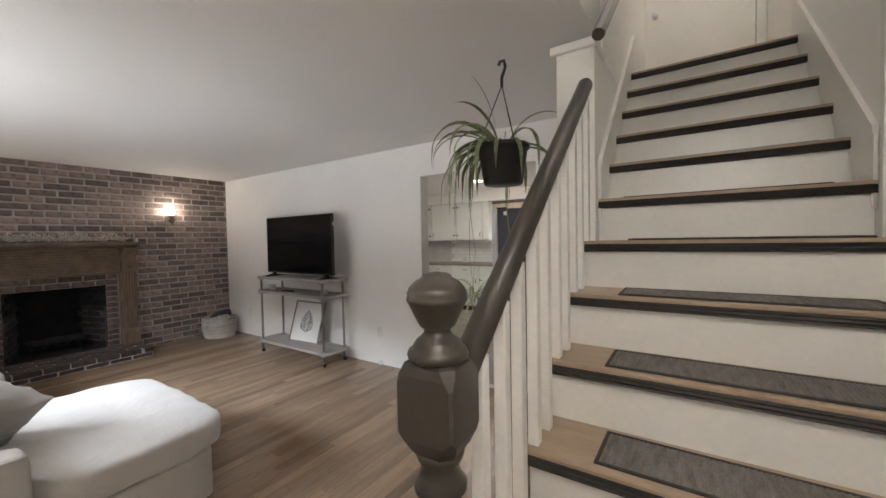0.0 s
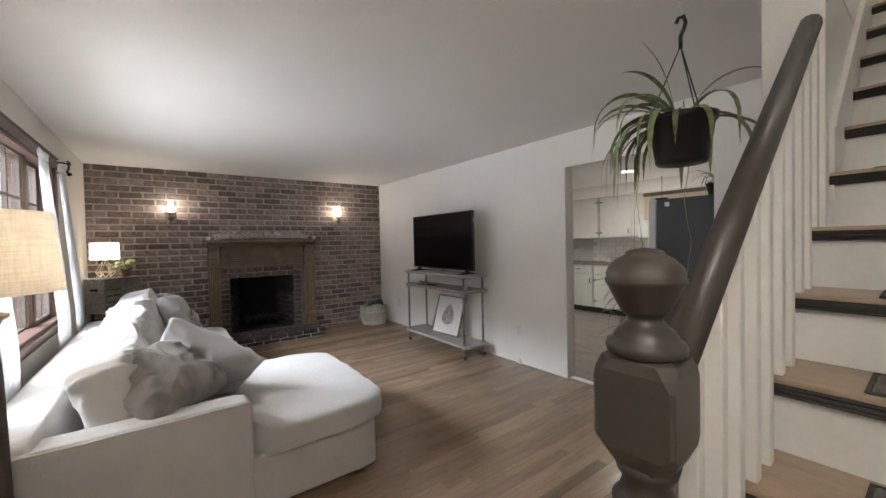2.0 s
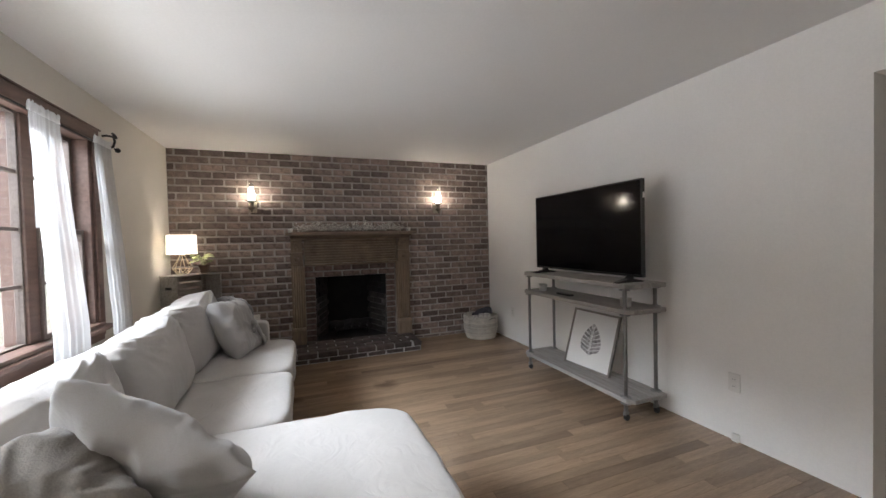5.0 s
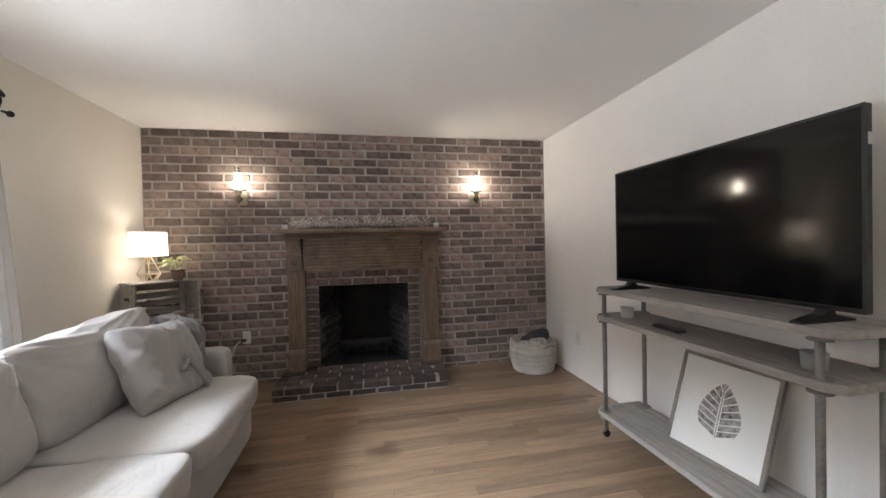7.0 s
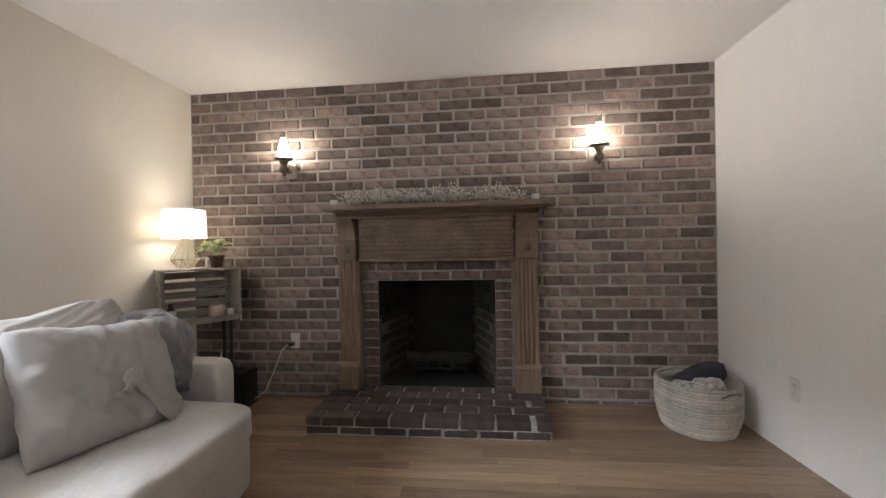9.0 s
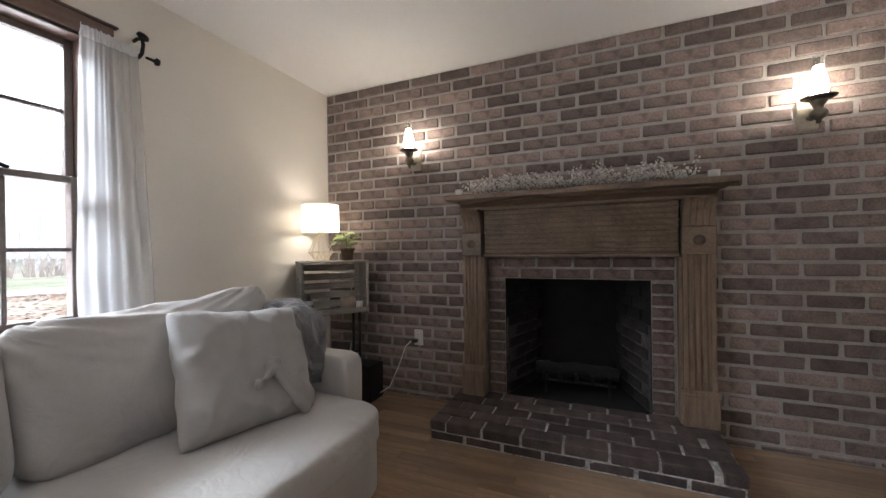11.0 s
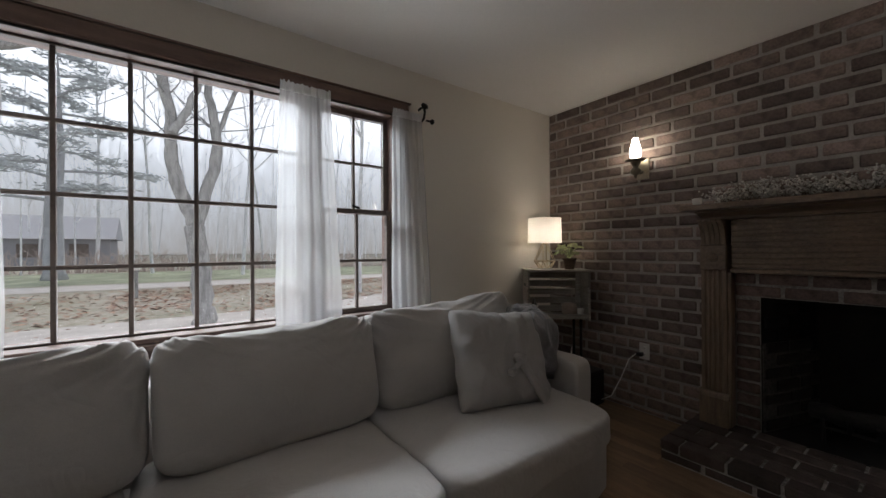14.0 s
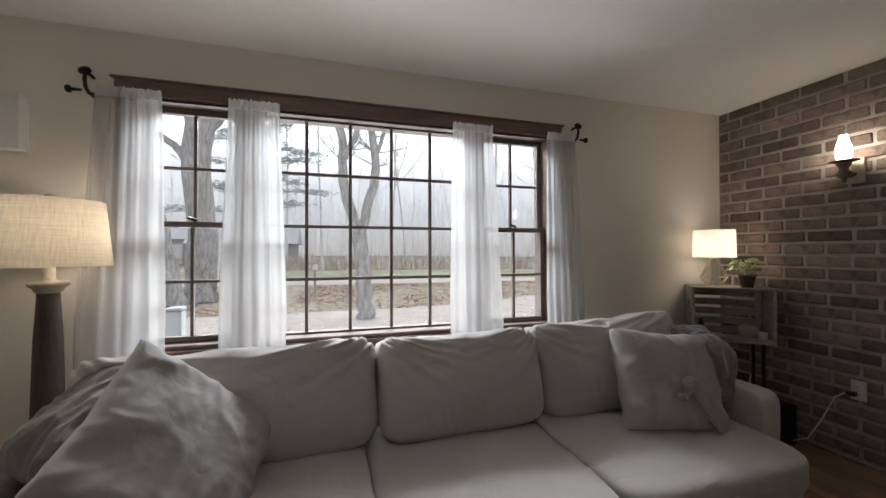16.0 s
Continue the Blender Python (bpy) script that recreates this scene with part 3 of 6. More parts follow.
for y in (1.20, 2.57):
    for k in range(3):
        shared("brick", pick(lowm, k), hearth, pose(0.31 - 0.21 * k, y, 0.027, 0, 0, 90))

# sooty firebox behind the opening
bm = bmesh.new()
FB = [(0.0, FB0), (-0.46, FB0 + 0.16), (-0.46, FB1 - 0.16), (0.0, FB1)]
for (xa, ya), (xb, yb), n in ((FB[0], FB[1], (0, -1)), (FB[1], FB[2], (-1, 0)), (FB[2], FB[3], (0, 1))):
    pts = [(xa, ya), (xb, yb), (xb + n[0] * 0.1, yb + n[1] * 0.1), (xa + n[0] * 0.1 - 0.012, ya + n[1] * 0.1)]
    pts = [(min(px, -0.012), py) for px, py in pts]
    extrude_profile(pts, "z", 0.09, 1.3, bm)
box((-0.6, FB0 - 0.1, 1.3), (-0.02, FB1 + 0.1, 1.36), bm=bm)
box((-0.5, FB0 - 0.05, 0.02), (-0.0085, FB1 + 0.05, 0.109), bm=bm)
firebox = structure("firebox", bm, SOOT, "sooty black brick firebox with an ash-covered floor", "firebox")
sootm = [mesh_of("soot_brick", brick_mesh(0.195, 0.02, 0.060, k + 40), SOOT) for k in range(3)]
smokem = [mesh_of("smoked_brick", brick_mesh(0.195, 0.02, 0.060, k + 50), mat("smoked_brown_brick", (0.034, 0.028, 0.025), 0.9, vary=0.4, scale=10, bump=0.5, per_object=0.5)) for k in range(3)]
SMOKEBED = mat("smoked_mortar", (0.09, 0.08, 0.075), 0.95, vary=0.5, scale=7, fine=60, bump=0.4)
for ya, s in ((FB0, 1), (FB1, -1)):
    pts = [(-0.014, ya + s * 0.005), (-0.40, ya + s * 0.139), (-0.40, ya + s * 0.145), (-0.014, ya + s * 0.0105)]
    part("joint_bed", extrude_profile(pts if s > 0 else pts[::-1], "z", 0.1105, 0.622), SMOKEBED, firebox, "smoke-stained mortar low on the firebox side")
a = math.degrees(math.atan2(0.16, 0.46))
for c in range(10):
    z = 0.147 + 0.074 * c
    for k in range(2):
        d = 0.11 + 0.207 * k + (0.09 if c % 2 else 0.0)
        f = d / math.hypot(0.46, 0.16)
        if f < 0.9:
            shared("brick", pick(smokem if c < 7 else sootm, c + k), firebox, pose(-0.46 * f - 0.02, FB0 + 0.010 + 0.16 * f, z, 0, 0, -a))
            shared("brick", pick(smokem if c < 7 else sootm, c + k + 1), firebox, pose(-0.46 * f - 0.02, FB1 - 0.010 - 0.16 * f, z, 0, 0, a))

grate = thing("fire_grate", pose(-0.22, 1.90, 0.11), "black iron grate holding a charred log", "grate")
bm = bmesh.new()
for k in range(5):
    y = -0.2 + 0.1 * k
    tube([(-0.13, y, 0.09), (0.10, y, 0.09), (0.14, y, 0.16)], 0.009, 6, bm)
for x in (-0.09, 0.08):
    tube([(x, -0.24, 0.085), (x, 0.24, 0.085)], 0.009, 6, bm)
    for y in (-0.2, 0.2):
        tube([(x, y, 0.0), (x, y, 0.085)], 0.009, 6, bm)
part("grate_bars", bm, IRON, grate)
bm = tube([(0.02 + 0.01 * math.sin(k), -0.26 + 0.065 * k, 0.145 + 0.008 * math.sin(2 * k)) for k in range(9)], [0.042, 0.047, 0.045, 0.05, 0.046, 0.05, 0.048, 0.044, 0.04], 10)
part("log", bm, mat("charred_log_bark", (0.016, 0.015, 0.014), 0.9, vary=0.5, scale=14, bump=0.6), grate, "charred grey log", smooth=True)


def sconce(y):
    t = thing("wall_sconce", pose(0.002, y, 1.74), "lit oil-lamp style pewter wall sconce on the brick", "wall lamp", "sconces over the mantel")
    part("back_plate", box((0.0, -0.043, -0.075), (0.014, 0.043, 0.075), 0.006, 2), mat("aged_cream_back_plate", (0.42, 0.37, 0.28), 0.4, metal=0.3, vary=0.15), t)
    part("arm", tube([(0.012, 0, -0.02), (0.05, 0, -0.035), (0.09, 0, -0.03), (0.112, 0, -0.012)], [0.010, 0.009, 0.009, 0.011], 8), PEWTER, t, smooth=True)
    part("font", lathe([(0.004, -0.075), (0.012, -0.07), (0.009, -0.058), (0.028, -0.045), (0.036, -0.028), (0.030, -0.012), (0.018, -0.004), (0.022, 0.012), (0.032, 0.028), (0.034, 0.040), (0.020, 0.044)], 20), PEWTER, t, m=pose(0.115, 0, 0), smooth=True)
    part("gallery", lathe([(0.034, 0.040), (0.066, 0.048), (0.068, 0.052), (0.034, 0.046)], 24), PEWTER, t, "thin smoke-ring plate", m=pose(0.115, 0, 0), smooth=True)
    part("chimney", lathe([(0.024, 0.046), (0.032, 0.070), (0.037, 0.098), (0.034, 0.130), (0.024, 0.165), (0.019, 0.19), (0.018, 0.20)], 20), CHIMNEY, t, "glowing milk-glass chimney", m=pose(0.115, 0, 0), smooth=True)
    part("chimney_top", lathe([(0.018, 0.20), (0.0175, 0.225), (0.021, 0.252), (0.0195, 0.252), (0.016, 0.225), (0.0165, 0.20)], 20, caps=False), CLEARG, t, "clear fluted glass rim", m=pose(0.115, 0, 0), smooth=True)
    return t


for y in (0.815, 3.03):
    sconce(y)

# garland of dried white berries on the shelf
garland = thing("berry_garland", pose(0.14, 1.90, 1.4295), "garland of dried white berry twigs along the mantel", "garland")
rng = random.Random(11)
stems, berries = bmesh.new(), bmesh.new()
for k in range(260):
    y = rng.uniform(-0.60, 0.60)
    hmax = 0.085 + 0.045 * (0.5 + 0.5 * math.sin(y * 14 + 1.0)) * (1 if y > 0.1 else 0.7)
    p = Vector((rng.uniform(-0.05, 0.06), y, 0.004))
    d = Vector((rng.uniform(-0.5, 0.8), rng.uniform(-1.2, 1.2), rng.uniform(0.25, 1.0))).normalized()
    ln = rng.uniform(0.07, 0.14)
    q = p + d * ln
    q.z = min(max(q.z, 0.012), hmax + 0.01)
    mid = (p + q) / 2 + Vector((0, 0, 0.01))
    tube([p, mid, q], [0.0014, 0.0012, 0.0008], 4, stems, caps=False)
    for j in range(9):
        f = rng.uniform(0.25, 1.05)
        c = p.lerp(q, f) + Vector((rng.uniform(-1, 1), rng.uniform(-1, 1), rng.uniform(-0.4, 1))) * 0.014
        c.z = max(c.z, 0.006)
        got = bmesh.ops.create_icosphere(berries, subdivisions=1, radius=rng.uniform(0.004, 0.0072))
        for v in got["verts"]:
            v.co += c
tagged(part("stems", stems, STEM, garland), kind="stuff")
tagged(part("berry_spray", berries, TWIG, garland, "many small white berries", smooth=True), kind="stuff")
for y in (1.205, 2.60):
    c = thing("candle_glass", pose(0.16, y, 1.4295), "small frosted glass tealight holder on the mantel", "candle holder", "tealights on the mantel")
    part("cup", lathe([(0.020, 0.0), (0.024, 0.004), (0.027, 0.045), (0.025, 0.045), (0.022, 0.008), (0.0, 0.007)], 18), FROST, c, smooth=True)
    part("candle", lathe([(0.019, 0.010), (0.019, 0.026), (0.0, 0.026)], 14), WHITEP, c, smooth=True)

# ---- front window, curtains and rod ----
window_1 = structure("window_1", box((WX0, -0.2, WZ0 - 0.0), (WX1, 0.035, WZ0 + 0.022), 0.004), CASING, "wide dark-framed window of three lights with muntins", "window")


def win_part(name, lo, hi, material=CASING, bevel=0.003, label=""):
    return part(name, box(lo, hi, bevel), material, window_1, label)


win_part("head_casing", (1.47, 0.001, 2.045), (4.00, 0.018, 2.118), label="dark walnut head casing")
win_part("head_cap", (1.455, 0.001, 2.1185), (4.015, 0.028, 2.130))
win_part("side_casing", (1.475, 0.001, 0.70), (1.545, 0.015, 2.044))
win_part("side_casing", (3.935, 0.001, 0.70), (3.998, 0.015, 2.044))
win_part("sill", (1.44, 0.0012, 0.742), (4.03, 0.062, 0.769))
win_part("apron", (1.50, 0.001, 0.67), (3.98, 0.018, 0.741))
for lo, hi in (((WX0, -0.17, 0.793), (1.575, -0.001, 2.05)), ((3.905, -0.17, 0.793), (WX1, -0.001, 2.05)), ((WX0, -0.17, 2.03), (WX1, -0.001, 2.059)),
               ((2.035, -0.16, 0.793), (2.125, -0.052, 2.03)), ((3.375, -0.16, 0.793), (3.465, -0.052, 2.03))):
    win_part("window_frame", lo, hi)


def lights(x0, x1, z0, z1, nx, nz, y, rail, bar, name):
    """A sash with its muntins and a pane in every light."""
    s = part(name, bmesh.ops and box((x0, y - 0.02, z0), (x0 + rail, y + 0.02, z1), 0.003), SASH, window_1)
    bm = bmesh.new()
    box((x1 - rail, y - 0.02, z0), (x1, y + 0.02, z1), 0.003, bm=bm)
    for za, zb in ((z0, z0 + rail), (z1 - rail, z1)):
        box((x0 + rail, y - 0.019, za), (x1 - rail, y + 0.019, zb), 0.003, bm=bm)
    part("sash_rails", bm, SASH, s)
    ax, bx, az, bz = x0 + rail, x1 - rail, z0 + rail, z1 - rail
    for k in range(1, nx):
        x = ax + (bx - ax) * k / nx
        part("muntin", box((x - bar, y - 0.013, az), (x + bar, y + 0.013, bz), 0.002), SASH, s)
    for k in range(1, nz):
        z = az + (bz - az) * k / nz
        part("muntin", box((ax, y - 0.012, z - bar), (bx, y + 0.012, z + bar), 0.002), SASH, s)
    for i in range(nx):
        for k in range(nz):
            p = part("pane", box((ax + (bx - ax) * i / nx, y - 0.002, az + (bz - az) * k / nz), (ax + (bx - ax) * (i + 1) / nx, y + 0.002, az + (bz - az) * (k + 1) / nz)), PANE, s)
            p.visible_shadow = False
    return s


lights(2.125, 3.375, 0.793, 2.03, 5, 4, -0.085, 0.010, 0.009, "picture_sash")
for x0, x1 in ((1.575, 2.035), (3.465, 3.905)):
    lights(x0, x1, 1.395, 2.03, 2, 2, -0.105, 0.030, 0.008, "upper_sash")
    lights(x0, x1, 0.793, 1.425, 2, 2, -0.060, 0.030, 0.008, "lower_sash")
    lock = part("sash_lock", tube([(-0.02, 0, 0), (0.0, 0, 0.008), (0.03, -0.005, 0.018)], [0.008, 0.009, 0.005], 6), IRON, window_1, "small dark sash lock", m=pose((x0 + x1) / 2, -0.055, 1.430))

rod = thing("curtain_rod", pose(0, 0, 2.022), "black iron curtain rod on hooked wall brackets", "curtain rod")
part("bar", tube([(1.385, 0.034, 0.0), (4.095, 0.034, 0.0)], 0.006, 10), IRON, rod, smooth=True)
for x, s in ((1.385, -1), (4.085, 1)):
    part("finial", lathe([(0.0, 0.0), (0.016, 0.004), (0.018, 0.016), (0.008, 0.022), (0.006, 0.06)], 12), IRON, rod, m=pose(x + s * 0.075, 0.07, 0, 0, -90 * s, 0), smooth=True)
    bm = tube([(x, 0.004, 0.085), (x, 0.03, 0.09), (x, 0.07, 0.082), (x, 0.078, 0.05), (x, 0.066, 0.012), (x, 0.04, 0.0), (x, 0.004, -0.004)], 0.008, 8)
    part("bracket", bm, IRON, rod, "hooked iron bracket", smooth=True)
    part("rosette", lathe([(0.0, 0.0), (0.026, 0.002), (0.024, 0.010), (0.010, 0.016), (0.0, 0.017)], 14), IRON, rod, m=pose(x, 0.072, 0.088, -60, 0, 0), smooth=True)


def curtain(top0, top1, bot0, bot1, seed):
    """A gathered sheer panel on the rod, falling to the floor, with a ruffled heading."""
    t = thing("curtain", pose((top0 + top1) / 2, 0.052, 0), "sheer white gathered curtain hanging to the floor", "curtain", "sheer curtains")
    mid = (top0 + top1) / 2
    folds = 5.0
    for name, z0, z1, nz, material in (("panel", 0.015, 2.010, 46, SHEER), ("heading", 2.010, 2.062, 5, RUFFLE)):
        bm = bmesh.new()
        rows = []
        nx = 110
        for j in range(nz + 1):
            z = z0 + (z1 - z0) * j / nz
            f = min(1.0, (2.06 - z) / 1.1)
            xa, xb = top0 + (bot0 - top0) * f, top1 + (bot1 - top1) * f
            row = []
            for i in range(nx + 1):
                u = i / nx
                ph = seed * 1.7 + 0.8 * noise.noise(Vector((u * 3, z * 0.7, seed)))
                amp = (0.004 + 0.007 * f) * (0.6 + 0.6 * abs(noise.noise(Vector((u * 5 + seed, z * 0.3, 2)))) * 2)
                y = amp * math.sin(u * folds * 2 * math.pi + ph) + 0.0018 * math.sin(u * folds * 4.6 * math.pi + 2 * ph) * (1.4 - f)
                y += 0.075 * max(0.0, min(1.0, (1.95 - z) / 1.1))
                if name == "heading":
                    y += 0.010 * noise.noise(Vector((u * 30, z * 30, seed)))
                row.append(bm.verts.new((xa + (xb - xa) * u - mid + 0.006 * noise.noise(Vector((u * 6, z * 2, seed))), y, z + (0.014 * noise.noise(Vector((u * 22, seed, 0))) if j == nz and name == "heading" else 0))))
            rows.append(row)
        for a, b in zip(rows, rows[1:]):
            for i in range(nx):
                bm.faces.new((a[i], a[i + 1], b[i + 1], b[i]))
        part(name, bm, material, t, "ruffled rod pocket" if name == "heading" else "", smooth=True)
    return t


for k, c in enumerate(((1.395, 1.608, 1.375, 1.66), (2.005, 2.270, 1.975, 2.315), (3.250, 3.495, 3.205, 3.520), (3.790, 4.058, 3.745, 4.10))):
    curtain(*c, k)

chime = thing("door_chime", pose(4.40, 0.001, 1.73), "white boxy door chime on the cream wall", "door chime")
part("cover", box((-0.07, 0.0, 0.0), (0.07, 0.055, 0.25), 0.006, 2), WHITEP, chime)
part("base_plate", box((-0.078, 0.0, -0.008), (0.078, 0.012, 0.258), 0.002), WHITEP, chime)

# ---- sectional sofa and its cushions ----
sofa = thing("sectional_sofa", pose(2.55, 0.65, 0), "light grey slipcovered sectional sofa with a chaise", "sofa")
SO = Matrix.Translation((-2.55, -0.65, 0))


def sofa_part(name, bm, label="", smooth=True, material=LINEN):
    return part(name, bm, material, sofa, label, m=SO, smooth=smooth)


def cover(lo, hi, r=0.03, wr=0.004, seed=0, n=14, power=14):
    size = [hi[i] - lo[i] for i in range(3)]
    bm = soft_block(size, power, n, wr, seed, freq=4.0)
    c = Vector([(lo[i] + hi[i]) / 2 for i in range(3)])
    for v in bm.verts:
        v.co += c
    return bm


sofa_part("base", cover((1.07, 0.16, 0.035), (2.86, 1.17, 0.315), seed=1, power=22), "slipcovered skirt")
sofa_part("chaise_base", cover((2.84, 0.16, 0.035), (4.02, 1.735, 0.315), seed=2, power=22))
sofa_part("back_frame", cover((1.06, 0.13, 0.04), (4.02, 0.33, 0.66), seed=3, n=18, power=16))


def arm(x0, x1, y1, top, seed):
    """A slim track arm whose top is softly rounded and dips towards the back."""
    bm = cover((x0, 0.15, 0.035), (x1, y1, top), seed=seed, n=18, power=16)
    return bm


sofa_part("arm", arm(3.885, 4.03, 1.06, 0.605, 5))
sofa_part("arm", arm(1.00, 1.125, 1.02, 0.615, 6))
# welt along the top of the near arm
sofa_part("piping", tube([(4.026, 0.2 + 0.085 * k, 0.592 + 0.002 * math.sin(k * 1.7)) for k in range(11)], 0.006, 6), "raised seam along the arm")
for x, y in ((1.12, 0.25), (1.12, 1.08), (2.8, 1.08), (3.95, 0.25), (3.95, 1.62), (2.92, 1.62)):
    sofa_part("leg", box((x - 0.025, y - 0.025, 0.0), (x + 0.025, y + 0.025, 0.045), 0.004), "short dark block foot", False, LAMPWOOD)


def seat(lo, hi, seed, puff=0.10):
    size = [hi[i] - lo[i] for i in range(3)]
    bm = soft_block(size, 7.0, 34, 0.0085, seed, puff=puff, freq=3.6)
    c = Vector([(lo[i] + hi[i]) / 2 for i in range(3)])
    for v in bm.verts:
        v.co += c
    return bm


sofa_part("seat_cushion", seat((1.115, 0.40, 0.295), (2.035, 1.250, 0.462), 11), "plump grey seat cushion")
sofa_part("seat_cushion", seat((2.035, 0.40, 0.295), (2.845, 1.245, 0.462), 12), "plump grey seat cushion")
bm = seat((2.845, 0.40, 0.295), (4.06, 1.81, 0.470), 13, 0.08)
for v in bm.verts:
    if v.co.y < 1.14:        # tucked inside the arm
        v.co.x = min(v.co.x, 3.93 + 0.13 * max(0.0, (v.co.y - 1.06) / 0.08))
sofa_part("chaise_cushion", bm, "long grey chaise cushion")


def back_cushion(x, z, w, h, tilt, turn, seed, y=0.53, roll=0.0):
    """A loose boxed back cushion: crowned front, crisp welted edge, puckered upper corners and slack folds."""
    d = 0.25
    bm = soft_block((w, d, h), 6.5, 52, 0.004, seed, freq=4.0)
    off = Vector((seed * 1.9, seed * 0.7, seed * 3.1))
    for v in bm.verts:
        c = v.co.copy()
        u, q, t = 2 * c.x / w, 2 * c.y / d, 2 * c.z / h
        ear = max(0.0, abs(u) - 0.62) / 0.38 * max(0.0, t - 0.25) / 0.75
        v.co.y += 0.045 * (1 - min(1, u * u)) * (1 - min(1, t * t)) * (1 if q > 0 else -0.4)
        v.co.z += 0.030 * ear * ear - 0.012 * max(0.0, t) * (1 - min(1, u * u))
        v.co.x += 0.012 * ear * (1 if u > 0 else -1)
        # slack folds fan out from the upper corners and run along the top
        a = math.atan2(t - 1.15, abs(u) - 1.15) * 5.5
        r = math.hypot(t - 1.15, abs(u) - 1.15)
        fan = (0.45 - 2 * abs(noise.noise(Vector((a, r * 0.9, (1 if u > 0 else 3))) + off))) * max(0.0, 1 - r / 1.5)
        top = (0.4 - 2 * abs(noise.noise(Vector((c.x * 4.0 + c.z * 9, c.y * 9, c.z * 13)) + off))) * max(0.0, t - 0.1)
        low = (0.3 - abs(noise.noise(Vector((c.x * 3.2, 2, c.z * 8 + c.x * 2)) + off)) * 2) * 0.35
        push = 0.026 * fan + 0.016 * top + 0.010 * low
        v.co += Vector((0.0, math.copysign(min(1.0, abs(q) * 1.4), q), max(0.0, t) * 0.7)) * push
    return part("back_cushion", bm, LINEN, sofa, "loose crumpled grey back cushion", m=SO @ pose(x, y, z, tilt, roll, turn), smooth=True)


back_cushion(1.575, 0.672, 0.845, 0.47, 14, -5, 21, 0.53, 4.0)
back_cushion(2.395, 0.650, 0.785, 0.45, 15, 1, 22, 0.525, 0.5)
back_cushion(3.335, 0.645, 1.08, 0.46, 16, 3, 23, 0.52)


def scatter(label, category, material, m, w, h, d, seed, wr=0.014, knot=False):
    t = thing("throw_pillow", m, label, category, "pillows on the sofa")
    part("cover", pillow_mesh(w, h, d, seed, wr, 68), material, t, smooth=True)
    if knot:
        bm = bmesh.new()
        for ends, wide in (((-0.030, -0.020, -0.175, -0.235), 0.030), ((-0.03, -0.03, 0.030, -0.110), 0.020)):
            pts, n = [], 10
            for k in range(n + 1):
                f = k / n
                x, z = ends[0] + (ends[2] - ends[0]) * f, ends[1] + (ends[3] - ends[1]) * f - 0.012 * math.sin(f * 5)
                u, v = 2 * x / w, 2 * z / h
                y = d / 2 * max(0.0, (1 - u ** 4) * (1 - v ** 4)) ** 0.42 + 0.010 + 0.006 * math.sin(f * 9)
                pts.append((x, y, z, wide * (0.45 + 0.65 * f + 0.18 * math.sin(f * 11)) * (1 if k < n else 0.6)))
            side = Vector((ends[3] - ends[1], 0, ends[0] - ends[2])).normalized()
            rings = []
            for x, y, z, r in pts:
                c = Vector((x, y, z))
                rings.append([bm.verts.new(c + side * r * math.cos(a) + Vector((0, (0.010 + 0.45 * r * abs(math.cos(1.5 * a))) * math.sin(a), 0))) for a in (j * math.pi / 6 for j in range(12))])
            for p, q in zip(rings, rings[1:]):
                for j in range(12):
                    bm.faces.new((p[j], p[(j + 1) % 12], q[(j + 1) % 12], q[j]))
            bm.faces.new(rings[-1])
            bm.faces.new(rings[0][::-1])
        part("tie", bm, material, t, "knotted cloth tie", smooth=True)
        bm = soft_block((0.066, 0.048, 0.058), 2.4, 14, 0.006, 61, freq=30)
        part("knot", bm, material, t, "small gathered knot", m=pose(-0.035, d * 0.5 + 0.012, -0.03, 0, 30, 0), smooth=True)
    return t


scatter("pale grey square pillow with a tied knot against the arm", "pillow", PILLOW, pose(1.465, 0.825, 0.655, 26, -5, -12), 0.48, 0.46, 0.20, 31, 0.013, knot=True)
scatter("pale grey pillow tipped on its corner on the sofa", "pillow", PILLOW, pose(3.435, 0.885, 0.645, 44, -42, 24), 0.57, 0.53, 0.19, 34, 0.015)
scatter("taupe plush pillow slumped over the sofa arm", "pillow", FUR, pose(3.725, 0.715, 0.700, 52, 4, -44), 0.45, 0.40, 0.20, 33, 0.018)

# slate throw crumpled over the far arm
throw = thing("throw_blanket", pose(1.16, 0.66, 0.66), "crumpled slate-grey throw draped over the sofa arm", "blanket")
bm = soft_block((0.25, 0.50, 0.36), 3.2, 44, 0.012, 41, freq=6)
for v in bm.verts:
    c = v.co.copy()
    fold = noise.noise(Vector((c.x * 11, c.y * 13 + c.z * 3, c.z * 2.2))) + 0.7 * (0.4 - 2 * abs(noise.noise(Vector((c.x * 9 + 4, c.y * 16 + c.z * 5, c.z * 2)))))
    v.co += Vector((c.x, c.y, c.z * 0.5)).normalized() * fold * 0.028
    v.co.z += 0.04 * math.cos(c.y * 6) - 0.02
part("cloth", bm, SLATE, throw, smooth=True)

# ---- television, pipe stand and what it holds ----
stand = thing("tv_stand", pose(2.185, 3.57, 0), "grey board and steel pipe television stand", "tv stand")


def board(z0, z1, label=""):
    w, d, c = 0.665, 0.172, 0.045
    out = [(-w + c, -d), (w - c, -d), (w, -d + c), (w, d), (-w, d), (-w, -d + c)]
    bm = extrude_profile(out, "z", z0, z1)
    bmesh.ops.bevel(bm, geom=list(bm.edges), offset=0.003, segments=1, affect="EDGES")
    return part("board", bm, GREYW, stand, label)


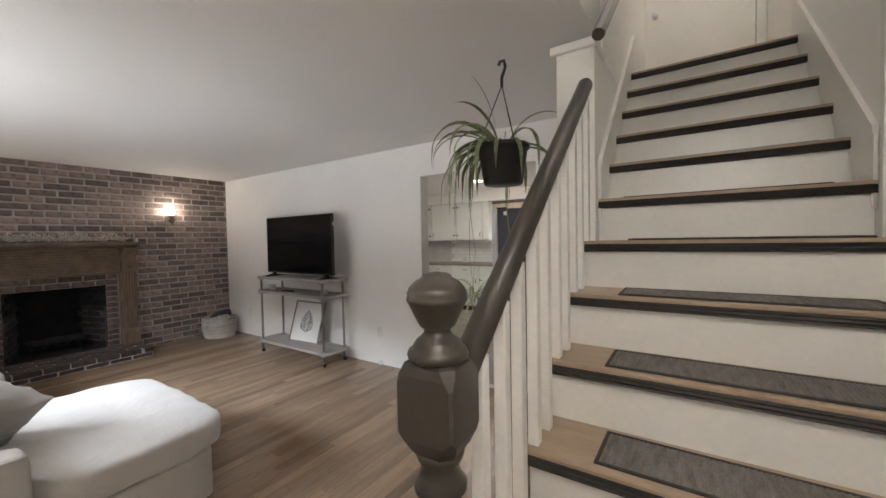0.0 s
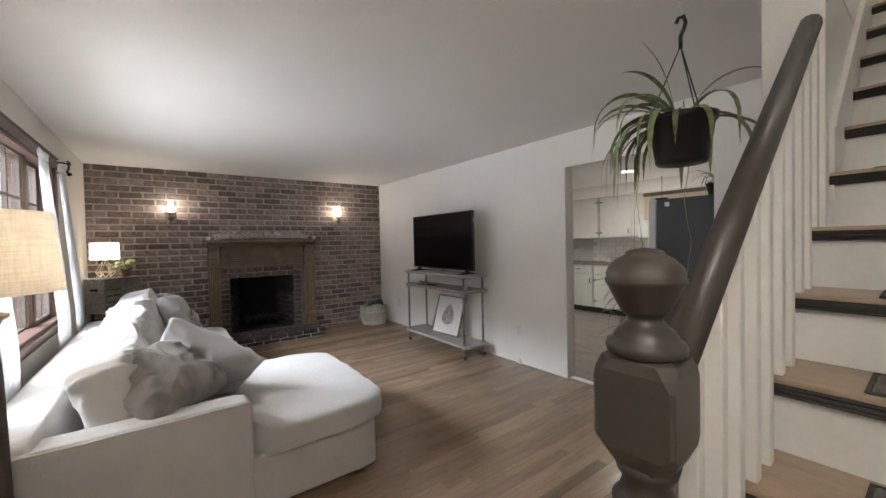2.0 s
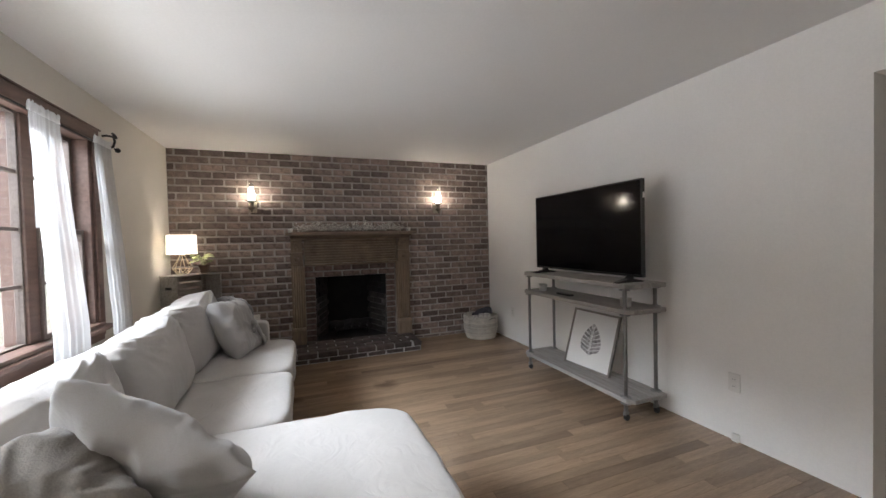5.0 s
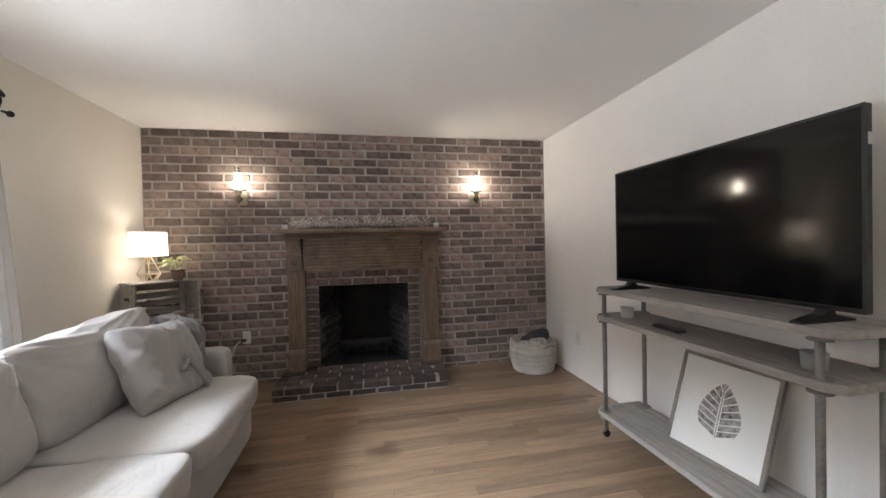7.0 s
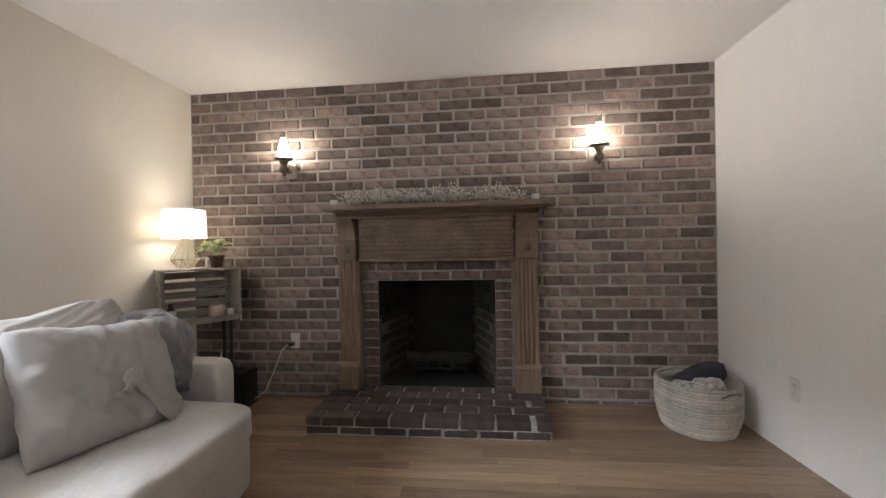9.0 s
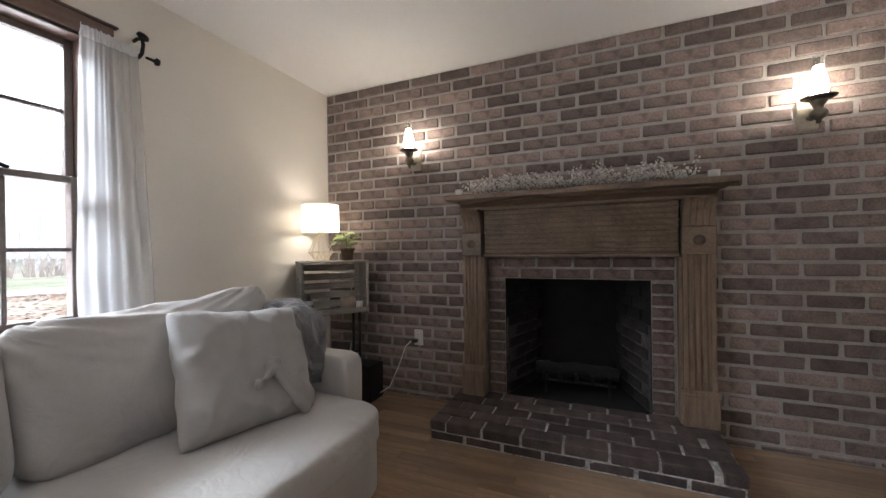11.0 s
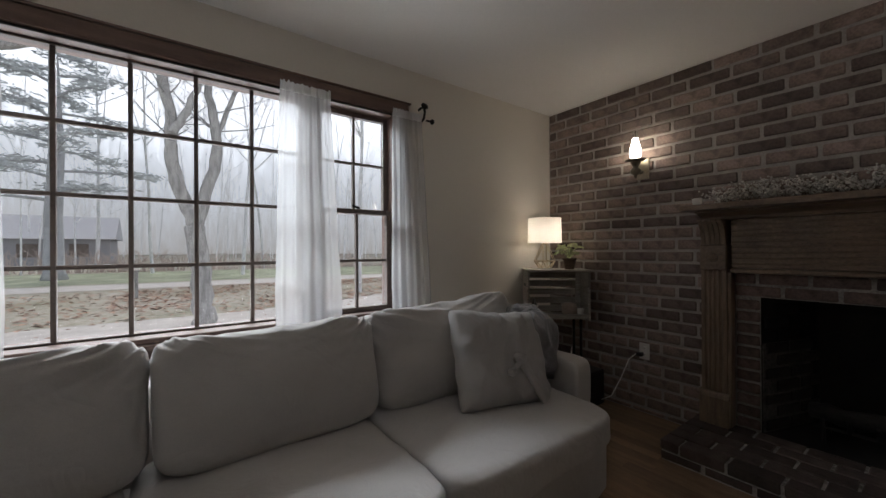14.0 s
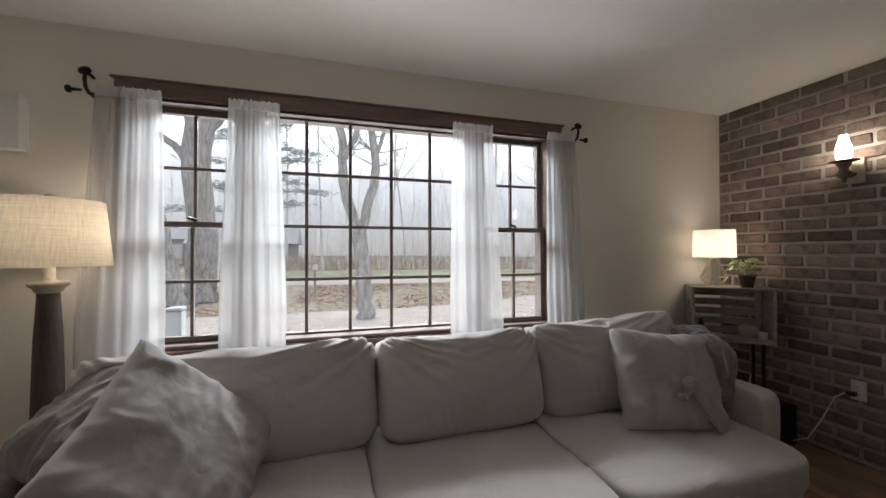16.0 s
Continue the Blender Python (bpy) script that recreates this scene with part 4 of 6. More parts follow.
board(0.930, 0.962, "grey-washed board with clipped corners")
board(0.752, 0.784)
board(0.130, 0.162)
for x in (-0.58, 0.595):
    for y in (-0.145, 0.145):
        part("post", tube([(x, y, 0.06), (x, y, 0.931)], 0.0135, 12), PIPE, stand, smooth=True)
        for z in (0.118, 0.162, 0.74, 0.784, 0.918):
            part("flange", lathe([(0.036, 0.0), (0.036, 0.005), (0.020, 0.006), (0.019, 0.012), (0.0, 0.012)], 16), PIPE, stand, m=pose(x, y, z), smooth=False)
        caster = part("caster", box((x - 0.014, y - 0.016, 0.030), (x + 0.014, y + 0.016, 0.062), 0.003), PIPE, stand, "small steel caster")
        part("wheel", lathe([(0.010, -0.010), (0.022, -0.009), (0.022, 0.009), (0.010, 0.010)], 14), BLACKP, caster, m=pose(x + 0.006, y, 0.022, 0, 90, 0))

tv = thing("television", pose(2.22, 3.53, 0.962), "large black flat television on two feet", "television")
part("housing", box((-0.622, 0.0, 0.045), (0.622, 0.028, 0.735), 0.004), BLACKP, tv)
part("back_bulge", box((-0.40, 0.028, 0.10), (0.40, 0.06, 0.5), 0.012), BLACKP, tv)
part("screen", box((-0.612, -0.0025, 0.062), (0.612, -0.0002, 0.726)), SCREEN, tv, "glossy dark screen")
bm = bmesh.new()
for lo, hi in (((-0.622, -0.006, 0.045), (0.622, 0.0, 0.061)), ((-0.622, -0.006, 0.727), (0.622, 0.0, 0.735)), ((-0.622, -0.006, 0.061), (-0.613, 0.0, 0.727)), ((0.613, -0.006, 0.061), (0.622, 0.0, 0.727))):
    box(lo, hi, bm=bm)
part("bezel", bm, BLACKP, tv)
part("side_label", box((0.6222, 0.006, 0.60), (0.6235, 0.022, 0.64)), WHITEP, tv, "small white sticker")
for x in (-0.50, 0.50):
    bm = extrude_profile([(-0.125, 0.0), (-0.12, 0.008), (-0.02, 0.028), (0.0, 0.05), (0.025, 0.05), (0.03, 0.026), (0.12, 0.008), (0.125, 0.0)], "x", x - 0.02, x + 0.02)
    part("foot", bm, BLACKP, tv)

box_tv = thing("streaming_box", pose(2.05, 3.50, 0.784), "slim black remote box on the middle shelf", "media box")
part("case", box((-0.09, -0.025, 0), (0.09, 0.025, 0.018), 0.005, 2), BLACKP, box_tv)
for x, y in ((1.70, 3.52), (2.70, 3.52)):
    c = thing("candle_glass", pose(x, y, 0.784), "frosted white candle glass on the middle shelf", "candle holder", "candles on the stand")
    part("cup", lathe([(0.030, 0.0), (0.036, 0.004), (0.040, 0.065), (0.037, 0.065), (0.033, 0.010), (0.0, 0.009)], 20), FROST, c, smooth=True)
    part("wax", lathe([(0.031, 0.011), (0.033, 0.045), (0.0, 0.046)], 16), WHITEP, c, smooth=True)

# framed leaf print leaning on the lower board
pic = thing("framed_print", pose(2.225, 3.562, 0.166, -17, 1.5, 8), "grey-framed white print of a large leaf leaning on the wall side", "picture")
W2, HH = 0.235, 0.50
bm = bmesh.new()
for lo, hi in (((-W2, -0.012, 0), (W2, 0.012, 0.018)), ((-W2, -0.012, HH - 0.018), (W2, 0.012, HH)), ((-W2, -0.012, 0.018), (-W2 + 0.018, 0.012, HH - 0.018)), ((W2 - 0.018, -0.012, 0.018), (W2, 0.012, HH - 0.018))):
    box(lo, hi, 0.002, bm=bm)
part("frame", bm, FRAMEW, pic)
part("sheet", box((-W2 + 0.016, -0.004, 0.016), (W2 - 0.016, 0.006, HH - 0.016)), PAPER, pic, "white paper")
bm = bmesh.new()
rng = random.Random(8)


def half_width(u):
    return 0.105 * math.sin(math.pi * min(1, u ** 0.75)) ** 0.7 * (1.0 - 0.15 * u)


for s in (-1, 1):
    for k in range(8):
        u0, u1 = 0.04 + k * 0.115, 0.04 + k * 0.115 + 0.100
        pts = []
        for u, e in ((u0, 0.06), (u0 + 0.03, 1.0), (u1 + 0.02, 1.0), (u1, 0.06)):
            uu = min(u + (0.10 if e > 0.5 else 0), 0.995)
            pts.append((s * (half_width(uu) * e + 0.003), 0.115 + 0.275 * uu))
        vs = [bm.verts.new((x, -0.0048, z)) for x, z in pts]
        bm.faces.new(vs)
        if k % 2 == 0:
            g = rng.uniform(0.3, 0.6)
for k in range(1, 7):
    box((-0.0022, -0.0052, 0.075 + 0.045 * k), (0.0022, -0.0046, 0.075 + 0.045 * (k + 1)), bm=bm)
part("leaf_print", bm, INK, pic, "grey printed leaf with veins")

# woven basket by the hearth
basket = thing("woven_basket", pose(0.275, 3.535, 0), "round cream woven basket with folded throws", "basket")
bm = bmesh.new()
for k in range(16):
    z = 0.011 + 0.0205 * k
    r = 0.172 + 0.030 * math.sin(min(1, k / 9) * math.pi / 2) + 0.002 * math.sin(k * 2.3)
    n = 56
    pts = [((r + 0.0035 * math.sin(j * math.pi + k * math.pi)) * Vector((math.cos(2 * math.pi * j / n), math.sin(2 * math.pi * j / n), 0))) + Vector((0, 0, z + 0.002 * math.sin(j * 0.7))) for j in range(n + 1)]
    tube(pts, 0.0118, 6, bm, caps=False)
part("weave", bm, BASKET, basket, smooth=True)
part("inside", lathe([(0.165, 0.004), (0.195, 0.16), (0.195, 0.30), (0.188, 0.30), (0.186, 0.16), (0.0, 0.02)], 30), BASKET, basket, smooth=True)
for a0 in (200, 20):
    pts = [(0.207 * math.cos(radians(a0 + d)), 0.207 * math.sin(radians(a0 + d)), 0.29 + 0.016 * math.sin(math.pi * (d + 18) / 36)) for d in range(-18, 19, 4)]
    part("handle_slot", tube(pts, 0.010, 6), FUR, basket, "dark handle opening", smooth=True)
for ob in basket.children_recursive:
    ob.data.transform(Matrix.Diagonal((1.08, 1.08, 0.90, 1)))
blanket = thing("folded_blanket", pose(0.275, 3.56, 0.305, 8, -6, 25), "dark slate blanket folded in the basket", "blanket", "throws in the basket")
part("fold", soft_block((0.12, 0.36, 0.12), 4, 18, 0.010, 51, freq=9), mat("dark_slate_wool", (0.045, 0.045, 0.058), 1.0, vary=0.2, scale=12, fine=200, bump=0.4), blanket, smooth=True)
knit = thing("folded_throw", pose(0.36, 3.50, 0.272, 0, 0, 15), "cream and grey patterned throw in the basket", "blanket", "throws in the basket")
part("fold", soft_block((0.15, 0.30, 0.09), 3, 20, 0.02, 52, freq=13), mat("patterned_knit", (0.55, 0.52, 0.48), 1.0, vary=0.45, scale=34, fine=120, bump=0.5, tint=(0.07, 0.065, 0.065)), knit, smooth=True)


def outlet(name, m, label):
    t = thing(name, m, label, "outlet")
    part("plate", box((-0.035, 0.0, -0.058), (0.035, 0.006, 0.058), 0.003, 2), WHITEP, t)
    for z in (-0.022, 0.022):
        s = part("socket", box((-0.014, 0.0055, z - 0.012), (0.014, 0.008, z + 0.012), 0.003), WHITEP, t)
        for x in (-0.006, 0.006):
            part("slot", box((x - 0.001, 0.0075, z - 0.004), (x + 0.001, 0.0085, z + 0.005)), BLACKP, s)
    return t


outlet("wall_outlet", pose(3.245, RY - 0.0005, 0.366, 0, 0, 180), "ivory electrical outlet plate on the white wall")
outlet("wall_outlet", pose(0.625, RY - 0.0005, 0.361, 0, 0, 180), "ivory electrical outlet plate on the white wall")
outlet("wall_outlet", pose(0.0005, 0.815, 0.44, 0, 0, -90), "white outlet on the brick with a plug in it")
stop = thing("cable_clip_box", pose(3.255, 3.815, 0.0), "small cream cable box at the foot of the wall", "cable box")
part("case", box((-0.02, -0.012, 0.0), (0.02, 0.011, 0.05), 0.004), WHITEP, stop)

# ---- crate table in the corner ----
CR = pose(0.276, 0.258, 0, 0, 0, 49)
crate = thing("crate_table", CR, "weathered grey wooden crate on dark metal legs", "side table")
# set across the corner, open side towards the room; local: depth x, width y
HX, HY = 0.125, 0.236
for y in (-HY, HY - 0.018):
    for k in range(3):
        part("end_board", box((-HX, y, 0.630 + 0.1235 * k), (HX, y + 0.018, 0.630 + 0.1235 * k + 0.121), 0.003), CRATE, crate)
for k in range(3):
    x = -HX + 0.0835 * k
    part("bottom_board", box((x + 0.002, -HY + 0.019, 0.640), (x + 0.080, HY - 0.019, 0.655), 0.003), CRATE, crate)
    part("top_board", box((x - 0.003, -HY - 0.006, 1.0015), (x + 0.0785, HY + 0.006, 1.015), 0.003), CRATE, crate)
part("handle_hole", box((-0.045, -HY - 0.0008, 0.88), (0.045, -HY - 0.0002, 0.905)), IRON, crate, "dark cut-out hand hole")
for k in range(5):
    z = 0.662 + 0.069 * k
    part("slat", box((-HX, -HY + 0.019, z), (-HX + 0.011, HY - 0.019, z + 0.048), 0.002), CRATE, crate)
for y in (-0.20, 0.20):
    part("corner_post", box((-HX + 0.012, y - 0.016, 0.656), (-HX + 0.034, y + 0.016, 1.0), 0.002), CRATE, crate)
part("front_rail", box((HX - 0.013, -HY + 0.019, 0.6555), (HX, HY - 0.019, 0.678), 0.002), CRATE, crate)
for x in (-0.10, 0.10):
    for y in (-0.17, 0.17):
        part("leg", tube([(x, y, 0.638), (x, y, 0.0)], 0.011, 8), IRON, crate, smooth=True)
part("shelf_bar", tube([(0.10, -0.17, 0.36), (0.10, 0.17, 0.36)], 0.007, 8), IRON, crate)

jar = thing("candle_jar", CR @ pose(0.04, 0.10, 0.6555), "round blush clay candle jar in the crate", "candle")
part("jar", lathe([(0.035, 0.0), (0.055, 0.02), (0.060, 0.055), (0.052, 0.085), (0.035, 0.098), (0.0, 0.098)], 22), mat("blush_clay", (0.38, 0.30, 0.25), 0.7, vary=0.15), jar, smooth=True)
vot = thing("votive_glass", CR @ pose(0.075, 0.175, 0.6555), "small pale votive glass in the crate", "candle holder")
part("cup", lathe([(0.022, 0.0), (0.026, 0.06), (0.024, 0.06), (0.02, 0.006), (0.0, 0.005)], 16), FROST, vot, smooth=True)
bot = thing("dark_bottle", CR @ pose(0.04, -0.17, 0.6555), "small dark bottle with a pale label", "bottle")
part("body", lathe([(0.028, 0.0), (0.03, 0.005), (0.03, 0.08), (0.014, 0.10), (0.012, 0.13), (0.0, 0.13)], 16), BLACKP, bot, smooth=True)
part("label", lathe([(0.0305, 0.055), (0.0305, 0.085)], 16, caps=False), PAPER, bot)

tl = thing("table_lamp", pose(0.315, 0.19, 1.016), "lit table lamp with white drum shade on a gold wire base", "lamp")
part("shade", lathe([(0.132, 0.205), (0.128, 0.402)], 40, caps=False), SHADEW, tl, "glowing white drum shade", smooth=True)
bm = bmesh.new()
tops = [(0.02 * math.cos(radians(a)), 0.02 * math.sin(radians(a)), 0.20) for a in range(0, 360, 60)]
wide = [(0.088 * math.cos(radians(a + 30)), 0.088 * math.sin(radians(a + 30)), 0.062) for a in range(0, 360, 60)]
feet = [(0.045 * math.cos(radians(a)), 0.045 * math.sin(radians(a)), 0.004) for a in range(0, 360, 60)]
for k in range(6):
    tube([tops[k], wide[k]], 0.0028, 6, bm)
    tube([wide[k], wide[(k + 1) % 6]], 0.0028, 6, bm)
    tube([wide[k], feet[k]], 0.0028, 6, bm)
    tube([wide[k], feet[(k + 1) % 6]], 0.0028, 6, bm)
part("wire_base", bm, BRASS, tl, "pale gold diamond wire base")
part("socket", lathe([(0.022, 0.196), (0.022, 0.212), (0.012, 0.222), (0.012, 0.25), (0.0, 0.25)], 14), BRASS, tl, smooth=True)
part("bulb", lathe([(0.010, 0.25), (0.028, 0.285), (0.026, 0.31), (0.0, 0.325)], 14), BULB, tl, smooth=True)
lamp("table_lamp_light", "POINT", pose(0.315, 0.19, 1.296), TABLE_W, WARM, 0.06)

pp = thing("potted_plant", pose(0.240, 0.365, 1.016), "small pale-leaved plant in a brown clay pot", "plant")
part("pot", lathe([(0.034, 0.0), (0.046, 0.07), (0.052, 0.072), (0.053, 0.088), (0.046, 0.088), (0.042, 0.075), (0.0, 0.074)], 20), TERRA, pp, smooth=True)
rng = random.Random(5)
leaves, st = bmesh.new(), bmesh.new()


def oval_leaf(bm, m, ln, wd, bend=0.25):
    n = 6
    left, right, mid = [], [], []
    for k in range(n + 1):
        u = k / n
        w = wd * math.sin(math.pi * min(0.98, 0.06 + 0.94 * u)) ** 0.7
        z = -bend * ln * u * u
        mid.append(bm.verts.new(m @ Vector((ln * u, 0, z - 0.004))))
        left.append(bm.verts.new(m @ Vector((ln * u, w, z + 0.006))))
        right.append(bm.verts.new(m @ Vector((ln * u, -w, z + 0.006))))
    for k in range(n):
        bm.faces.new((mid[k], mid[k + 1], left[k + 1], left[k]))
        bm.faces.new((right[k], right[k + 1], mid[k + 1], mid[k]))


for k in range(26):
    a = rng.uniform(0, 360)
    r = rng.uniform(0.02, 0.085)
    tip = Vector((r * math.cos(radians(a)), r * math.sin(radians(a)) - 0.02, rng.uniform(0.10, 0.19)))
    tube([(0, 0, 0.07), (tip.x * 0.4, tip.y * 0.4, tip.z * 0.8), tip], [0.0022, 0.0018, 0.0014], 5, st)
    oval_leaf(leaves, Matrix.Translation(tip) @ pose(0, 0, 0, rng.uniform(-30, 30), rng.uniform(-30, 30), a), rng.uniform(0.04, 0.065), rng.uniform(0.016, 0.026))
part("leaves", leaves, LEAFP, pp, "pale yellow-green rounded leaves", smooth=True)
part("stems", st, LEAFP, pp, smooth=True)

plug = thing("power_cord", pose(0.0, 0.815, 0.44), "white cord plugged into the brick wall outlet", "cord")
part("plug", box((0.007, -0.045, -0.034), (0.045, 0.0, -0.008), 0.006, 2), BLACKP, plug, "dark plug")
pts = [(0.04, -0.04, -0.02), (0.06, -0.08, -0.06), (0.07, -0.14, -0.22), (0.09, -0.2, -0.36), (0.13, -0.3, -0.425), (0.2, -0.44, -0.43), (0.2, -0.5, -0.3), (0.14, -0.5, -0.05)]
part("cable", tube(pts, 0.004, 6), WHITEP, plug, smooth=True)
sub = thing("speaker_box", pose(0.16, 0.46, 0), "black box on the floor beneath the crate", "speaker")
part("case", box((-0.09, -0.09, 0.0), (0.09, 0.09, 0.26), 0.01, 2), BLACKP, sub)

# floor lamp at the end of the sofa
fl = thing("floor_lamp", pose(4.118, 0.240, 0), "turned dark wood floor lamp with a beige linen shade", "lamp")
part("base", lathe([(0.13, 0.0), (0.135, 0.012), (0.12, 0.03), (0.085, 0.045), (0.07, 0.075), (0.064, 0.08)], 28), LAMPWOOD, fl, smooth=True)
part("column", lathe([(0.060, 0.08), (0.064, 0.12), (0.060, 0.20), (0.055, 0.5), (0.046, 0.9), (0.037, 1.064), (0.036, 1.094)], 28), LAMPWOOD, fl, "dark tapered turned column", smooth=True)
part("collar", lathe([(0.036, 1.094), (0.044, 1.101), (0.050, 1.114), (0.062, 1.122), (0.066, 1.130), (0.062, 1.139), (0.030, 1.144), (0.022, 1.150), (0.020, 1.204)], 28), LAMPPALE, fl, "pale limed wood collar", smooth=True)
part("shade", lathe([(0.205, 1.206), (0.178, 1.482)], 48, caps=False), SHADEL, fl, "slubby beige linen drum shade", smooth=True)
bm = bmesh.new()
for a in (0, 120, 240):
    tube([(0, 0, 1.474), (0.178 * math.cos(radians(a)), 0.178 * math.sin(radians(a)), 1.477)], 0.0025, 5, bm)
tube([(0, 0, 1.204), (0, 0, 1.484)], 0.006, 6, bm)
part("harp", bm, PEWTER, fl)
part("finial", lathe([(0.004, 1.482), (0.007, 1.489), (0.016, 1.496), (0.014, 1.506), (0.0, 1.512)], 14), LAMPPALE, fl, smooth=True)
part("bulb", lathe([(0.012, 1.234), (0.03, 1.274), (0.028, 1.304), (0.0, 1.324)], 14), BULB, fl, m=pose(0.03, 0, 0), smooth=True)
lamp("floor_lamp_light", "POINT", pose(4.125 - 0.06, 0.235, 1.354), FLOOR_W, WARM, 0.04)

# ---- stairs ----
RISE, RUN, Y1 = 0.196, 0.222, 1.104
stairs = thing("staircase", pose(0, 0, 0), "steep white staircase with pale oak treads and black nosings", "staircase")
for i in range(1, 14):
    y, z = Y1 + RUN * (i - 1), RISE * i
    xa, xb = (5.724, 6.815) if y < 2.45 else (SX0 + 0.002, SX1 - 0.003)
    if i < 13:
        part("tread", box((xa, y + 0.001, z - 0.03), (xb, y + 0.25, z), 0.003), TREAD, stairs, "pale oak tread")
    zz = [z - 0.034, z - 0.031, z - 0.026, z - 0.021, z - 0.016, z - 0.010, z - 0.006]
    prof = [(y + 0.012, z - 0.045)] + [(y - 0.004 + (0.003 if k % 2 else 0.0), v) for k, v in enumerate([z - 0.043, z - 0.037, z - 0.031, z - 0.025, z - 0.019, z - 0.013])] + [(y + 0.012, z - 0.012)]
    part("nosing", extrude_profile(prof, "x", xa - 0.001, xb + 0.0005), NOSE, stairs, "black ribbed nosing strip")
    part("nose_edge", box((xa, y - 0.003, z - 0.012), (xb, y + 0.002, z), 0.002), TREAD, stairs)
    part("riser", box((xa + 0.028 if y < 2.45 else xa, y + 0.022, z - RISE + 0.0005), (xb, y + 0.036, z - 0.03)), TRIM, stairs, "white painted riser")
# closed white side under the open flight
prof = [(Y1 + 0.04, 0.0), (2.60, 0.0), (2.60, RISE * 7 - 0.032)]
for i in range(7, 0, -1):
    prof += [(Y1 + RUN * (i - 1) + 0.04, RISE * i - 0.032), (Y1 + RUN * (i - 1) + 0.04, RISE * (i - 1) - (0.032 if i > 1 else 0.0))]
part("stringer", extrude_profile([p for k, p in enumerate(prof[:-1])], "x", 5.742, 5.754), TRIM, stairs, "white stepped side panel")
for x0, x1 in ((SX0 + 0.0005, SX0 + 0.014), (SX1 - 0.014, SX1 - 0.0005)):
    sl = RISE / RUN
    ya, yb = 2.66, 3.95
    za = RISE * 7 + (ya - (Y1 + RUN * 6)) * sl
    prof = [(ya, za - 0.10), (yb, za - 0.10 + (yb - ya) * sl), (yb, za + 0.16 + (yb - ya) * sl), (ya, za + 0.16)]
    part("skirt_board", extrude_profile(prof, "x", x0, x1), TRIM, stairs, "slanted white skirting")
    prof = [(ya, za + 0.16), (yb, za + 0.16 + (yb - ya) * sl), (yb, za + 0.185 + (yb - ya) * sl), (ya, za + 0.185)]
    part("skirt_cap", extrude_profile(prof, "x", x0 - 0.004 if x1 > 6 else x0, x1 if x1 > 6 else x1 + 0.006), TRIM, stairs)
part("wall_end_trim", box((SX1 - 0.012, 2.585, 1.20), (SX1 + 0.10, 2.62, 4.0), 0.003), TRIM, stairs, "upright white corner trim")

mat_thing = thing("tread_mat", pose(6.27, Y1 + 0.135, RISE + 0.0005), "grey woven mat with bound edges lying on a tread", "stair mat", "stair mats")
part("mat_surface", box((-0.34, -0.085, 0.0), (0.34, 0.085, 0.005), 0.002), MAT_G, mat_thing)
bm = bmesh.new()
for lo, hi in (((-0.35, -0.095, 0.0), (0.35, -0.085, 0.007)), ((-0.35, 0.085, 0.0), (0.35, 0.095, 0.007)), ((-0.35, -0.085, 0.0), (-0.34, 0.085, 0.007)), ((0.34, -0.085, 0.0), (0.35, 0.085, 0.007))):
    box(lo, hi, 0.002, bm=bm)
part("binding", bm, mat("dark_mat_binding", (0.055, 0.05, 0.046), 0.9, vary=0.2, scale=40), mat_thing)
bm = bmesh.new()
for k in range(56):
    x = -0.336 + 0.012 * k
    box((x, -0.084, 0.005), (x + 0.006, 0.084, 0.0062), bm=bm)
tagged(part("weave_ribs", bm, MAT_G, mat_thing), kind="stuff")
for i in range(2, 13):
    copy_thing(mat_thing, pose((6.27 if i < 8 else 6.235) + 0.006 * math.sin(i * 2.1), Y1 + RUN * (i - 1) + 0.125 + 0.006 * math.sin(i), RISE * i + 0.0005, 0, 0, 0.6 * math.sin(i * 1.3)))

rail = thing("stair_railing", pose(5.745, 1.335, 0), "taupe newel and handrail on white square balusters", "railing")
NX = 0.0
newel_profile = [(0.040, 0.93), (0.052, 0.94), (0.056, 0.955), (0.046, 0.97), (0.040, 0.985)]
bm = lathe([(0.045, 0.20), (0.050, 0.30), (0.040, 0.62), (0.036, 0.82), (0.046, 0.85), (0.039, 0.862), (0.034, 0.89), (0.040, 0.918), (0.050, 0.926), (0.051, 0.938), (0.040, 0.952), (0.035, 0.972), (0.044, 0.986), (0.048, 1.003)], 32)
newel = part("newel", bm, NEWEL, rail, "glossy taupe turned newel post", smooth=True)
part("newel_foot", box((-0.06, -0.06, 0.0), (0.06, 0.06, 0.22), 0.008, 2), NEWEL, newel)
bm = bmesh.new()
sq, ch = 0.0585, 0.017
rings = []
for z, s, c in ((1.000, 0.042, 0.018), (1.012, 0.050, 0.020), (1.032, sq, ch), (1.044, sq, 0.006), (1.135, sq, 0.006), (1.150, sq, 0.014), (1.166, 0.054, 0.021), (1.172, 0.044, 0.018)):
    rings.append([bm.verts.new((x, y, z)) for x, y in ((s - c, s), (-s + c, s), (-s, s - c), (-s, -s + c), (-s + c, -s), (s - c, -s), (s, -s + c), (s, s - c))])
for a, b in zip(rings, rings[1:]):
    for k in range(8):
        bm.faces.new((a[k], b[k], b[(k + 1) % 8], a[(k + 1) % 8]))
bm.faces.new(rings[-1])
bm.faces.new(list(reversed(rings[0])))
bmesh.ops.recalc_face_normals(bm, faces=bm.faces)
part("newel_block", bm, NEWEL, newel, "square block with clipped corners", m=pose(0, 0, 0, 0, 0, 4))
